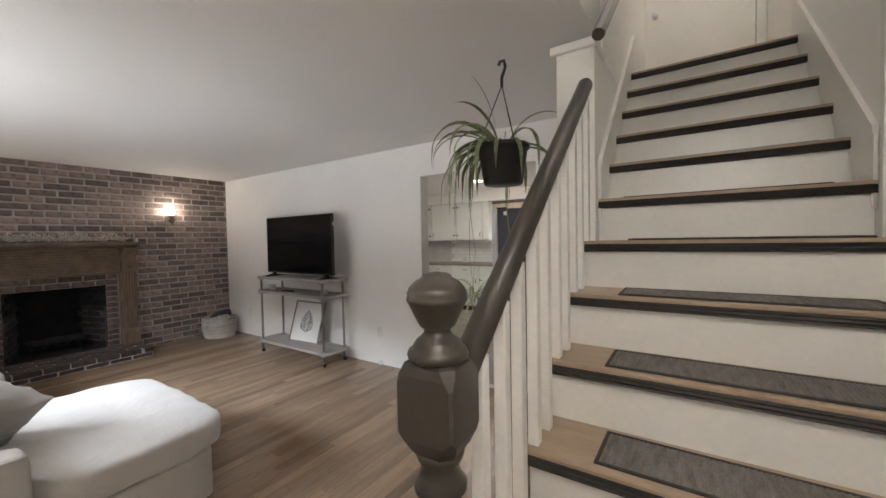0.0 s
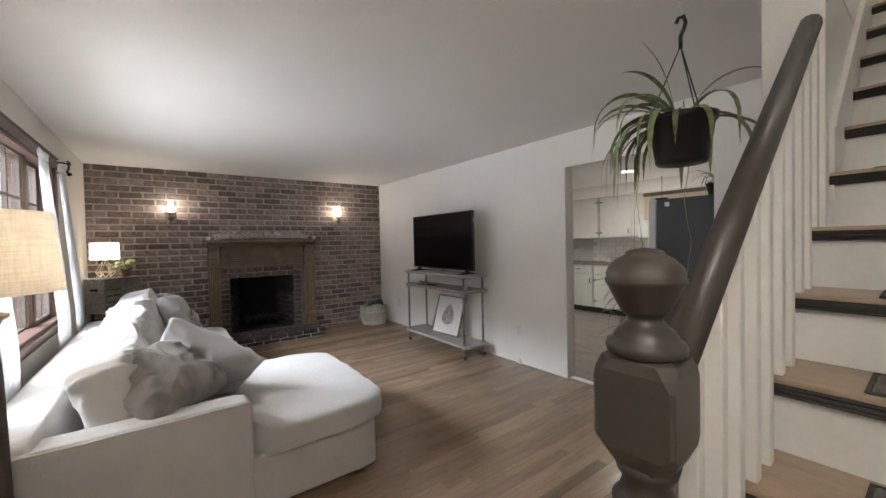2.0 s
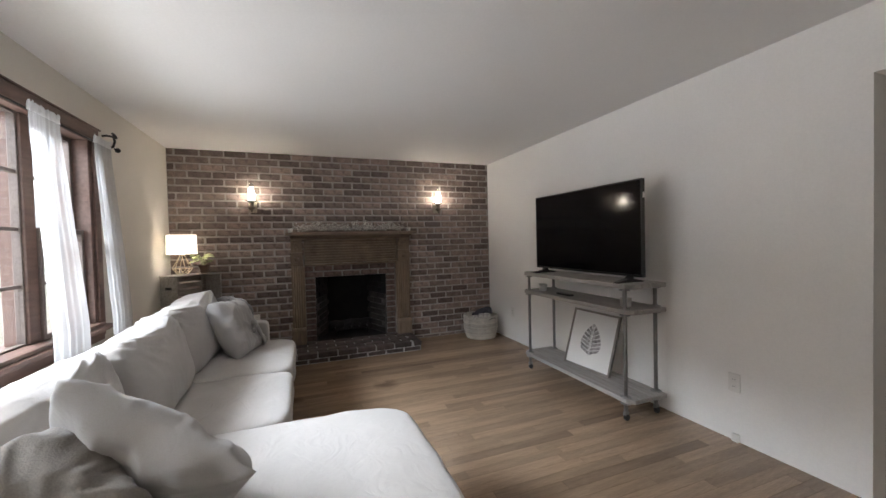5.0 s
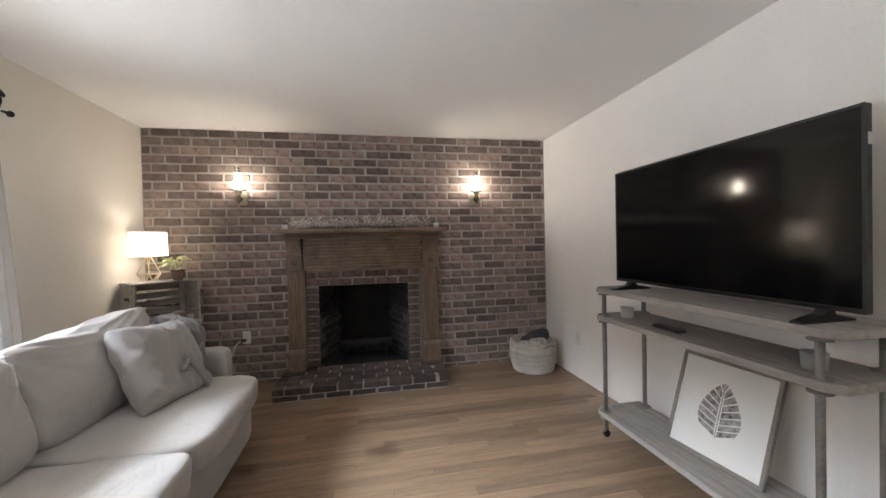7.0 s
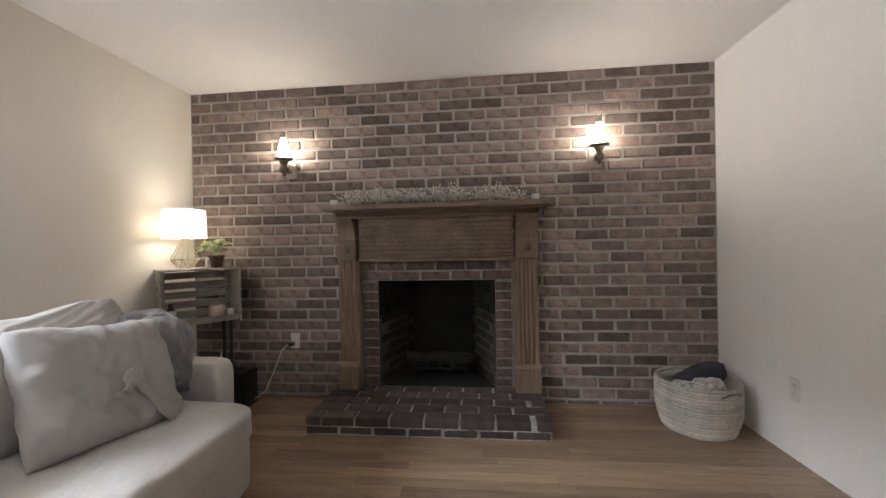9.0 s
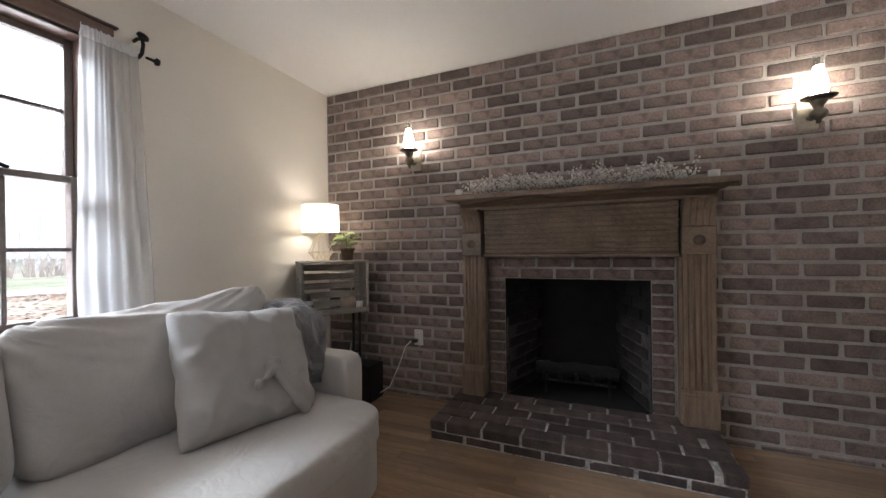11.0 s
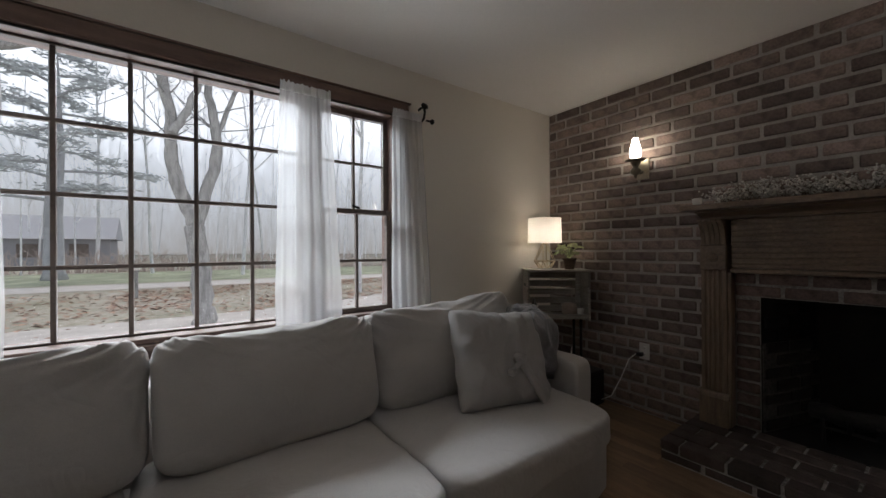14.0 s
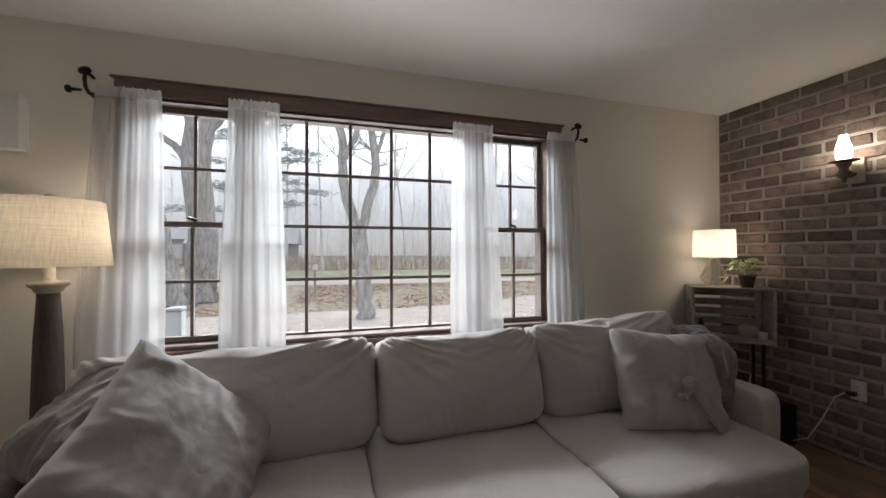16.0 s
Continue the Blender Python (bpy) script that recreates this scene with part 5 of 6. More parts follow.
part("finial", lathe([(0.048, 1.168), (0.056, 1.174), (0.058, 1.182), (0.055, 1.190), (0.047, 1.194), (0.046, 1.199), (0.040, 1.208), (0.031, 1.215), (0.026, 1.221), (0.025, 1.227), (0.030, 1.231), (0.033, 1.234), (0.036, 1.238), (0.055, 1.278), (0.0575, 1.281), (0.0575, 1.287), (0.0555, 1.290), (0.0565, 1.295), (0.052, 1.306), (0.040, 1.318), (0.028, 1.324), (0.0275, 1.328), (0.020, 1.332), (0.0, 1.335)], 36), NEWEL, newel, "turned acorn finial", smooth=True)
hp = [(-0.030, -0.012), (-0.030, 0.008), (-0.022, 0.024), (-0.008, 0.031), (0.008, 0.031), (0.022, 0.024), (0.030, 0.008), (0.030, -0.012), (0.020, -0.028), (-0.020, -0.028)]
p0, p1 = Vector((0.0, 0.02, 1.06)), Vector((-0.004, 1.235, 2.085))
d = (p1 - p0).normalized()
side = Vector((1, 0, 0))
upv = side.cross(d).normalized()
bm = bmesh.new()
ra = [bm.verts.new(p0 + side * a + upv * b) for a, b in hp]
rb = [bm.verts.new(p1 + side * a + upv * b) for a, b in hp]
for k in range(len(hp)):
    bm.faces.new((ra[k], ra[(k + 1) % len(hp)], rb[(k + 1) % len(hp)], rb[k]))
bm.faces.new(rb)
bm.faces.new(list(reversed(ra)))
bmesh.ops.recalc_face_normals(bm, faces=bm.faces)
part("handrail", bm, NEWEL, rail, "smooth taupe handrail", smooth=True)
slope = (p1.z - p0.z) / (p1.y - p0.y)
for i in range(2, 8):
    for off in (0.045, 0.150):
        y = Y1 + RUN * (i - 1) + off - 1.335
        if 0.09 < y < 1.23:
            part("baluster", box((0.012 - 0.016, y - 0.016, RISE * i), (0.012 + 0.016, y + 0.016, p0.z + slope * (y - p0.y) - 0.02), 0.002), TRIM, rail)

wall_rail = thing("wall_handrail", pose(5.83, 2.40, 2.21), "bronze-painted handrail fixed to the stair wall", "handrail")
dl = Vector((0, 1.75, 1.75 * RISE / RUN * 1.0))
part("rail", tube([(0, 0, 0), (0, 0.03, 0.027), tuple(dl)], 0.026, 8), NEWEL, wall_rail)
for f in (0.28, 0.75):
    q = dl * f
    part("bracket", tube([(q.x, q.y, q.z - 0.03), (-0.02, q.y, q.z - 0.07), (-0.054, q.y, q.z - 0.07)], 0.008, 6), PEWTER, wall_rail)

door = structure("door_1", box((5.79, 4.915, 2.549), (6.60, 4.945, 4.55), 0.002), TRIM, "plain white door at the top of the stairs", "door")
part("knob", lathe([(0.026, 0.0), (0.026, 0.006), (0.010, 0.012), (0.010, 0.03), (0.026, 0.042), (0.028, 0.055), (0.018, 0.066), (0.0, 0.068)], 18), STEEL, door, "satin steel door knob", m=pose(5.86, 4.915, 3.46, 90, 0, 0), smooth=True)
for lo, hi in (((5.72, 4.905, 2.549), (5.785, 4.949, 4.62)), ((6.605, 4.905, 2.549), (6.675, 4.949, 4.62))):
    part("door_casing", box(lo, hi, 0.004), TRIM, door)

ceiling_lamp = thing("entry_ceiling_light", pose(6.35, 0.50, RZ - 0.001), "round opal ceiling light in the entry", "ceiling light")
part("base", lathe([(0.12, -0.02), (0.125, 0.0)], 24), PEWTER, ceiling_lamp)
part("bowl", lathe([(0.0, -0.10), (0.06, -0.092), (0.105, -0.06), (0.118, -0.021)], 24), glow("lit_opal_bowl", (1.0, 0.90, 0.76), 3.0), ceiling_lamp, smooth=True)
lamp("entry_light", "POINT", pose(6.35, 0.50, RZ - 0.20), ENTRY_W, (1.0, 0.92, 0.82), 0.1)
hall_lamp = thing("landing_ceiling_light", pose(6.2, 3.7, 4.949), "round opal ceiling light over the landing", "ceiling light")
part("bowl", lathe([(0.0, -0.10), (0.06, -0.092), (0.105, -0.06), (0.118, -0.001)], 24), glow("lit_opal_bowl_landing", (1.0, 0.90, 0.76), 3.0), hall_lamp, smooth=True)
lamp("landing_light", "POINT", pose(6.2, 3.7, 4.78), LANDING_W, (1.0, 0.92, 0.80), 0.1)

# ---- hanging spider plant and the black stand under it ----
sp = thing("hanging_spider_plant", pose(5.35, 2.52, 0), "spider plant with trailing runners in a black hanging pot", "plant")
part("pot", lathe([(0.0, 1.66), (0.092, 1.66), (0.098, 1.668), (0.122, 1.832), (0.132, 1.834), (0.134, 1.856), (0.124, 1.856), (0.118, 1.84), (0.0, 1.825)], 32), POT, sp, smooth=True)
part("soil", lathe([(0.0, 1.838), (0.117, 1.834)], 20), SOIL, sp)
bm = bmesh.new()
for a in (80, 200, 320):
    tube([(0.128 * math.cos(radians(a)), 0.128 * math.sin(radians(a)), 1.85), (0, 0, 2.16)], 0.0028, 5, bm)
part("hanger", bm, BLACKP, sp)
part("hook", tube([(0, 0, 2.15), (0.0, 0, 2.20), (0.012, 0, 2.225), (0.02, 0, 2.25), (0.012, 0, 2.28), (-0.008, 0, 2.28), (-0.016, 0, 2.262)], 0.008, 8), BLACKP, sp, "black swivel hook", smooth=True)
part("ceiling_hook", tube([(0, 0, 2.354), (0, 0, 2.32), (0.01, 0, 2.30), (0.004, 0, 2.282), (-0.01, 0, 2.288)], 0.004, 6), WHITEP, sp, "white ceiling hook", smooth=True)


def blade(bm, base, heading, rise, ln, droop, wd, n=12, twist=0.0):
    """A long arching leaf: climbs at rise degrees, then falls."""
    p, ang = Vector(base), radians(rise)
    side = Vector((-math.sin(radians(heading)), math.cos(radians(heading)), 0))
    rows = []
    for k in range(n + 1):
        u = k / n
        w = wd * (0.55 + 0.6 * math.sin(math.pi * min(1, u * 0.9))) * (1 - u ** 5)
        w = max(w, 0.0006)
        s = (side + Vector((0, 0, twist * u))).normalized()
        rows.append((bm.verts.new(p - s * w + Vector((0, 0, w * 0.5))), bm.verts.new(p), bm.verts.new(p + s * w + Vector((0, 0, w * 0.5)))))
        ang -= radians(droop) / n * (0.5 + 1.1 * u)
        ang = max(ang, radians(-88))
        p = p + Vector((math.cos(radians(heading)) * math.cos(ang), math.sin(radians(heading)) * math.cos(ang), math.sin(ang))) * ln / n
    for a, b in zip(rows, rows[1:]):
        bm.faces.new((a[0], a[1], b[1], b[0]))
        bm.faces.new((a[1], a[2], b[2], b[1]))
    return p


rng = random.Random(21)
bm = bmesh.new()
for k in range(32):
    a = rng.gauss(214, 30) if k % 6 else rng.uniform(0, 360)
    rr = rng.uniform(0.01, 0.05)
    blade(bm, (rr * math.cos(radians(a)), rr * math.sin(radians(a)), 1.84), a, rng.uniform(0, 52), rng.uniform(0.32, 0.56), rng.uniform(125, 185), rng.uniform(0.009, 0.0150), twist=rng.uniform(-0.5, 0.5))
for a, rise, ln, droop in ((205, 86, 0.42, 34), (240, 78, 0.36, 90), (20, 74, 0.40, 120), (250, 40, 0.34, 170), (285, 35, 0.30, 175), (315, 30, 0.36, 170)):
    blade(bm, (0.02 * math.cos(radians(a)), 0.02 * math.sin(radians(a)), 1.84), a, rise, ln, droop, 0.010, twist=0.3)
part("leaves", bm, LEAF, sp, "long arching green leaves", smooth=True)
RUNNER = mat("pale_runner_stem", (0.30, 0.31, 0.16), 0.6, vary=0.2)
for hx, hy, zend, mids in ((-0.165, -0.03, 0.93, (0.93, 1.07)), (-0.20, 0.02, 0.53, (0.53, 0.82)), (-0.03, 0.14, 1.12, ())):
    pts = [(0, 0, 1.84), (hx * 0.5, hy * 0.5, 1.95), (hx * 0.95, hy * 0.95, 1.84)]
    n = 7
    for k in range(1, n + 1):
        z = 1.84 + (zend - 1.84) * k / n
        pts.append((hx + 0.012 * math.sin(k * 1.7 + hx * 30), hy + 0.012 * math.cos(k * 1.3), z))
    part("runner", tube(pts, 0.0016, 5, caps=False), RUNNER, sp)
    for zc in mids:
        babies = bmesh.new()
        for k in range(22):
            a = rng.uniform(0, 360)
            blade(babies, (hx, hy, zc + rng.uniform(-0.02, 0.05)), a, rng.uniform(5, 70), rng.uniform(0.12, 0.28), rng.uniform(50, 140), rng.uniform(0.003, 0.006), 7)
        part("plantlet", babies, LEAF, sp, "young plantlet on a runner", smooth=True)

stand_b = thing("black_shelf_stand", pose(5.35, 3.45, 0), "black metal shelf stand with crossed braces beside the stair wall", "shelf")
for x in (-0.225, 0.225):
    for y in (-0.34, 0.34):
        part("post", box((x - 0.014, y - 0.014, 0.0), (x + 0.014, y + 0.014, 0.915), 0.002), IRON, stand_b)
for z in (0.15, 0.52, 0.915):
    part("shelf", box((-0.24, -0.355, z), (0.24, 0.355, z + 0.022), 0.003), IRON, stand_b)
for y in (-0.34, 0.34):
    for s in (-1, 1):
        part("brace", tube([(-0.215 * s, y, 0.18), (0.215 * s, y, 0.90)], 0.008, 6), IRON, stand_b)
for s in (-1, 1):
    part("brace", tube([(-0.225, -0.33 * s, 0.18), (-0.225, 0.33 * s, 0.90)], 0.008, 6), IRON, stand_b)
bag = thing("dark_tote", pose(5.36, 3.40, 0.173), "dark fabric tote stuffed onto the lower shelf", "bag")
part("bag", soft_block((0.34, 0.5, 0.26), 4, 16, 0.02, 61, freq=8), BLACKP, bag, m=pose(0, 0, 0.135), smooth=True)
bowl = thing("dark_bowl", pose(5.36, 3.42, 0.938), "round dark bowl on top of the black stand", "bowl")
part("bowl", lathe([(0.05, 0.0), (0.09, 0.02), (0.12, 0.07), (0.115, 0.07), (0.085, 0.026), (0.0, 0.012)], 24), BLACKP, bowl, smooth=True)

# ---- kitchen through the opening ----
fridge = thing("refrigerator", pose(4.30, 4.52, 0), "tall refrigerator with charcoal sides and steel doors", "refrigerator")
part("cabinet", box((0.075, 0.0, 0.03), (0.735, 0.78, 1.705), 0.006), FRIDGE, fridge)
part("upper_door", box((0.0, 0.005, 0.62), (0.070, 0.775, 1.700), 0.012, 2), STEEL, fridge, "brushed steel door")
part("freezer_drawer", box((0.0, 0.005, 0.05), (0.070, 0.775, 0.605), 0.012, 2), STEEL, fridge, "brushed steel drawer")
part("handle", tube([(-0.002, 0.08, 0.545), (-0.045, 0.085, 0.55), (-0.045, 0.70, 0.55), (-0.002, 0.70, 0.545)], 0.011, 8), STEEL, fridge, smooth=True)
part("hinge_cap", box((0.06, 0.005, 1.7055), (0.16, 0.06, 1.722), 0.004), BLACKP, fridge)
part("magnet", box((0.15, -0.004, 1.635), (0.19, -0.0005, 1.675), 0.001), WHITEP, fridge, "small white magnet")
for x in (0.12, 0.68):
    for y in (0.08, 0.70):
        part("foot", lathe([(0.02, 0.0), (0.02, 0.031)], 10), BLACKP, fridge, m=pose(x, y, 0))
fp = thing("potted_plant", pose(4.82, 4.70, 1.706), "spidery green plant in a dark pot on the fridge", "plant")
part("pot", lathe([(0.07, 0.0), (0.09, 0.10), (0.094, 0.10), (0.094, 0.115), (0.08, 0.11), (0.0, 0.10)], 20), POT, fp, smooth=True)
bm = bmesh.new()
for k in range(26):
    a = rng.uniform(0, 360)
    blade(bm, (0, 0, 0.10), a, rng.uniform(40, 80), rng.uniform(0.18, 0.36), rng.uniform(90, 160), rng.uniform(0.004, 0.007), 9)
part("leaves", bm, LEAF, fp, smooth=True)

KF = 6.95


def hinge(parent, x, y, z, s):
    bm = box((x - 0.004, y - 0.008, z - 0.028), (x + 0.004, y, z + 0.028), 0.002)
    box((x, y - 0.005, z - 0.006) if s > 0 else (x - 0.06, y - 0.005, z - 0.006), (x + 0.06, y, z + 0.006) if s > 0 else (x, y, z + 0.006), 0.002, bm=bm)
    part("hinge", bm, IRON, parent, "black strap hinge")


def pull(parent, x, y, z, flat=False):
    pts = [(0, 0, -0.04), (0, -0.022, -0.028), (0, -0.026, 0.0), (0, -0.022, 0.028), (0, 0, 0.04)]
    part("handle", tube(pts, 0.006, 6), IRON, parent, "black iron pull", m=pose(x, y, z, 0, 90 if flat else 0, 0), smooth=True)


for x0, x1, hs in ((1.05, 1.62, 1), (1.63, 2.21, -1), (2.22, 2.825, -1), (2.835, 3.24, -1), (3.25, 3.66, 1), (3.67, 4.25, 1)):
    cab = thing("base_cabinet", pose(x0, KF, 0), "pale mint kitchen base cabinet with black iron hardware", "cabinet", "kitchen base cabinets")
    w = x1 - x0
    part("body", box((0, 0.02, 0.10), (w, 0.58, 0.862)), CABINET, cab)
    part("toe_kick", box((0, 0.07, 0.0), (w, 0.56, 0.0995)), BLACKP, cab)
    d = part("door", box((0.012, 0.0, 0.115), (w - 0.012, 0.0195, 0.70), 0.004), CABINET, cab)
    hx = 0.02 if hs < 0 else w - 0.02
    for z in (0.22, 0.60):
        hinge(d, hx, 0.0, z, -hs)
    pull(d, w - 0.05 if hs < 0 else 0.05, 0.0, 0.58)
    dr = part("drawer_front", box((0.012, 0.0, 0.715), (w - 0.012, 0.0195, 0.85), 0.004), CABINET, cab)
    if w > 0.5:
        pull(dr, w / 2, 0.0, 0.785, True)
ctop = thing("kitchen_counter", pose(1.05, KF - 0.02, 0.8625), "brown laminate kitchen counter", "counter")
part("top", box((0, 0, 0), (3.3, 0.615, 0.038), 0.006, 2), COUNTER, ctop)
sink = thing("kitchen_sink", pose(3.40, KF + 0.28, 0.901), "steel kitchen sink with a curved tap", "sink")
bm = bmesh.new()
for lo, hi in (((-0.30, -0.22, 0), (0.42, -0.19, 0.008)), ((-0.30, 0.17, 0), (0.42, 0.22, 0.008)), ((-0.30, -0.19, 0), (-0.27, 0.17, 0.008)), ((0.39, -0.19, 0), (0.42, 0.17, 0.008))):
    box(lo, hi, bm=bm)
part("rim", bm, STEEL, sink)
part("basin", box((-0.27, -0.19, 0.0), (0.39, 0.17, 0.003)), STEEL, sink)
part("faucet", tube([(0.0, 0.19, 0.008), (0.0, 0.19, 0.16), (-0.02, 0.16, 0.22), (-0.07, 0.10, 0.235), (-0.12, 0.04, 0.19), (-0.125, 0.03, 0.15)], 0.011, 8), STEEL, sink, smooth=True)
part("tap_lever", tube([(0.09, 0.19, 0.008), (0.09, 0.19, 0.06), (0.12, 0.16, 0.09)], 0.010, 8), STEEL, sink, smooth=True)
can = thing("utensil_canister", pose(2.33, 7.28, 0.901), "small steel canister of utensils on the counter", "canister")
part("cup", lathe([(0.045, 0.0), (0.05, 0.11), (0.047, 0.11), (0.042, 0.006), (0.0, 0.005)], 18), STEEL, can, smooth=True)
part("utensil", tube([(0, 0, 0.01), (0.02, 0.0, 0.2)], 0.005, 6), STEEL, can)

for x0, x1, hs in ((1.0, 1.59, 1), (1.60, 2.19, 1), (2.20, 2.92, -1)):
    cab = thing("wall_cabinet", pose(x0, 7.20, 1.345), "cream-white kitchen wall cabinet with black hardware", "cabinet", "kitchen wall cabinets")
    w = x1 - x0
    part("body", box((0, 0.02, 0.0), (w, 0.348, 0.755)), CABWHITE, cab)
    d = part("door", box((0.012, 0.0, 0.012), (w - (0.13 if x0 > 2 else 0.012), 0.0195, 0.742), 0.004), CABWHITE, cab)
    for z in (0.1, 0.66):
        hinge(d, 0.02 if hs < 0 else w - 0.02, 0.0, z, -hs)
    pull(d, w - 0.17 if x0 > 2 else 0.05, 0.0, 0.12)
structure("soffit", box((0.82, 7.17, 2.1005), (5.05, 7.548, 2.299)), WALL, "white soffit over the kitchen cabinets", "soffit")

backsplash = structure("backsplash", box((1.05, 7.535, 0.905), (4.4, 7.549, 1.125)), GROUT, "white glazed brick-tile backsplash", "backsplash")
tm = mesh_of("tile", box((-0.073, -0.003, -0.034), (0.073, 0.003, 0.034), 0.002), TILE)
for r in range(3):
    for k in range(15):
        x = 1.95 + 0.152 * k + (0.076 if r % 2 else 0)
        if x < 4.25:
            shared("tile", tm, backsplash, pose(x, 7.533, 0.943 + 0.074 * r))
bs2 = structure("backsplash_upper", box((1.05, 7.540, 1.126), (2.80, 7.549, 1.343)), GROUT, "white glazed tile under the wall cabinets", "backsplash")
for r in range(3):
    for k in range(6):
        shared("tile", tm, bs2, pose(1.95 + 0.152 * k + (0.076 if r % 2 else 0), 7.537, 1.163 + 0.074 * r))

kw = structure("window_2", box((KW0 - 0.10, KY - 0.02, KWZ0 - 0.05), (KW1 + 0.10, KY + 0.02, KWZ0), 0.004), TRIM, "white kitchen window over the sink", "window")
for lo, hi in (((KW0 - 0.09, KY - 0.018, KWZ0), (KW0, KY + 0.1, KWZ1)), ((KW1, KY - 0.018, KWZ0), (KW1 + 0.09, KY + 0.1, KWZ1)), ((KW0 - 0.09, KY - 0.018, KWZ1), (KW1 + 0.09, KY + 0.1, KWZ1 + 0.09)),
               ((KW0, KY + 0.05, KWZ0), (KW0 + 0.04, KY + 0.12, KWZ1)), ((KW1 - 0.04, KY + 0.05, KWZ0), (KW1, KY + 0.12, KWZ1)), ((KW0, KY + 0.05, 1.50), (KW1, KY + 0.09, 1.54)), ((KW0, KY + 0.05, KWZ0), (KW1, KY + 0.09, KWZ0 + 0.04))):
    part("window_frame", box(lo, hi, 0.003), TRIM, kw)
for x in (3.05, 3.30, 3.55, 3.80):
    part("muntin", box((x - 0.008, KY + 0.06, KWZ0 + 0.04), (x + 0.008, KY + 0.08, KWZ1), 0.002), TRIM, kw)
part("muntin", box((KW0, KY + 0.062, 1.32), (KW1, KY + 0.078, 1.336), 0.002), TRIM, kw)
pn = part("pane", box((KW0, KY + 0.068, KWZ0), (KW1, KY + 0.072, KWZ1)), PANE, kw)
pn.visible_shadow = False
val = thing("valance", pose(2.84, 7.42, 1.66), "short cream gathered valance over the kitchen window", "curtain")
bm = bmesh.new()
rows = []
for j in range(7):
    rows.append([bm.verts.new((i * 0.0125, 0.022 * math.sin(i * 0.55) * (0.5 + j * 0.1) + 0.01 * math.sin(i * 0.21), 0.40 - j * 0.066 - (0.012 * math.sin(i * 0.17) if j == 6 else 0))) for i in range(97)])
for a, b in zip(rows, rows[1:]):
    for i in range(96):
        bm.faces.new((a[i], a[i + 1], b[i + 1], b[i]))
part("cloth", bm, VALANCE, val, smooth=True)
part("rod_cover", box((-0.02, -0.04, 0.385), (1.24, 0.08, 0.44), 0.004), SASH, val, "brown wooden cornice board")
pend = thing("pendant_lamp", pose(3.37, 7.02, 2.299), "bare-bulb pendant lamp over the sink", "pendant lamp")
part("cord", tube([(0, 0, 0), (0, 0, -0.36)], 0.004, 6), IRON, pend)
part("socket", lathe([(0.0, -0.36), (0.012, -0.362), (0.022, -0.39), (0.030, -0.43), (0.018, -0.435)], 16), PEWTER, pend, smooth=True)
part("bulb", lathe([(0.014, -0.435), (0.034, -0.475), (0.032, -0.50), (0.0, -0.522)], 16), BULB, pend, smooth=True)
lamp("pendant_light", "POINT", pose(3.37, 6.95, 1.70), 2.5, WARM, 0.06)
spot = thing("recessed_light", pose(3.30, 6.08, 2.299), "round recessed kitchen ceiling light, switched on", "ceiling light")
part("lens", lathe([(0.0, -0.004), (0.085, -0.003)], 28), SPOT, spot)
part("ring", lathe([(0.086, -0.006), (0.105, -0.004), (0.105, -0.0005), (0.086, -0.001)], 28, caps=False), WHITEP, spot)
lamp("recessed_lamp", "AREA", look((3.30, 6.08, 2.285), (3.30, 6.08, 0)), KITCHEN_W, (1.0, 0.93, 0.84), 0.16)
lamp("recessed_lamp", "AREA", look((2.0, 5.2, 2.285), (2.0, 5.2, 0)), KITCHEN_W, (1.0, 0.93, 0.84), 0.16)
spot2 = thing("recessed_light", pose(2.0, 5.2, 2.299), "round recessed kitchen ceiling light, switched on", "ceiling light")
part("lens", lathe([(0.0, -0.004), (0.085, -0.003)], 28), SPOT, spot2)

# ---- front yard, road and misty woods ----
def land(x, y):
    return -0.55 + 0.02 * noise.noise(Vector((x * 0.15, y * 0.15, 0))) + max(0, (-y - 26)) * 0.03 - (0.0 if y < 0 else 0.2)


bm = bmesh.new()
rows = []
for j in range(-30, 60):
    y = -0.9 * j - 0.03 * j * abs(j)
    row = []
    for i in range(70):
        x = (i - 35) * (1.2 + 0.03 * abs(i - 35)) + 2.5
        z = land(x, y)
        row.append(bm.verts.new((x, y, z)))
    rows.append(row)
for a, b in zip(rows, rows[1:]):
    for i in range(69):
        bm.faces.new((a[i], a[i + 1], b[i + 1], b[i]))
bmesh.ops.recalc_face_normals(bm, faces=bm.faces)
structure("ground", bm, LITTER, "winter lawn strewn with brown leaves", "ground", True)


def strip(name, middle, half, count, label, lift, material=None, category="road"):
    """A way laid on the land along a middle line."""
    bm = bmesh.new()
    rows = []
    pts = [Vector(middle(k)) for k in range(count)]
    for k, p in enumerate(pts):
        d = (pts[min(k + 1, count - 1)] - pts[max(k - 1, 0)]).normalized()
        s = Vector((-d.y, d.x))
        row = []
        for j in range(9):
            q = p + s * half * (j / 4 - 1)
            row.append(bm.verts.new((q.x, q.y, land(q.x, q.y) + lift)))
        rows.append(row)
    for a, b in zip(rows, rows[1:]):
        for j in range(8):
            bm.faces.new((a[j], a[j + 1], b[j + 1], b[j]))
    bmesh.ops.recalc_face_normals(bm, faces=bm.faces)
    structure(name, bm, material or ROAD, label, category, True)


strip("road", lambda k: (-48 + 1.2 * k, -21.0 - 0.10 * (-48 + 1.2 * k)), 1.6, 84, "pale wet road beyond the yard", 0.02)
def drive_y(x):
    return -7.6 - 0.11 * max(0.0, 1.0 - x) ** 1.5


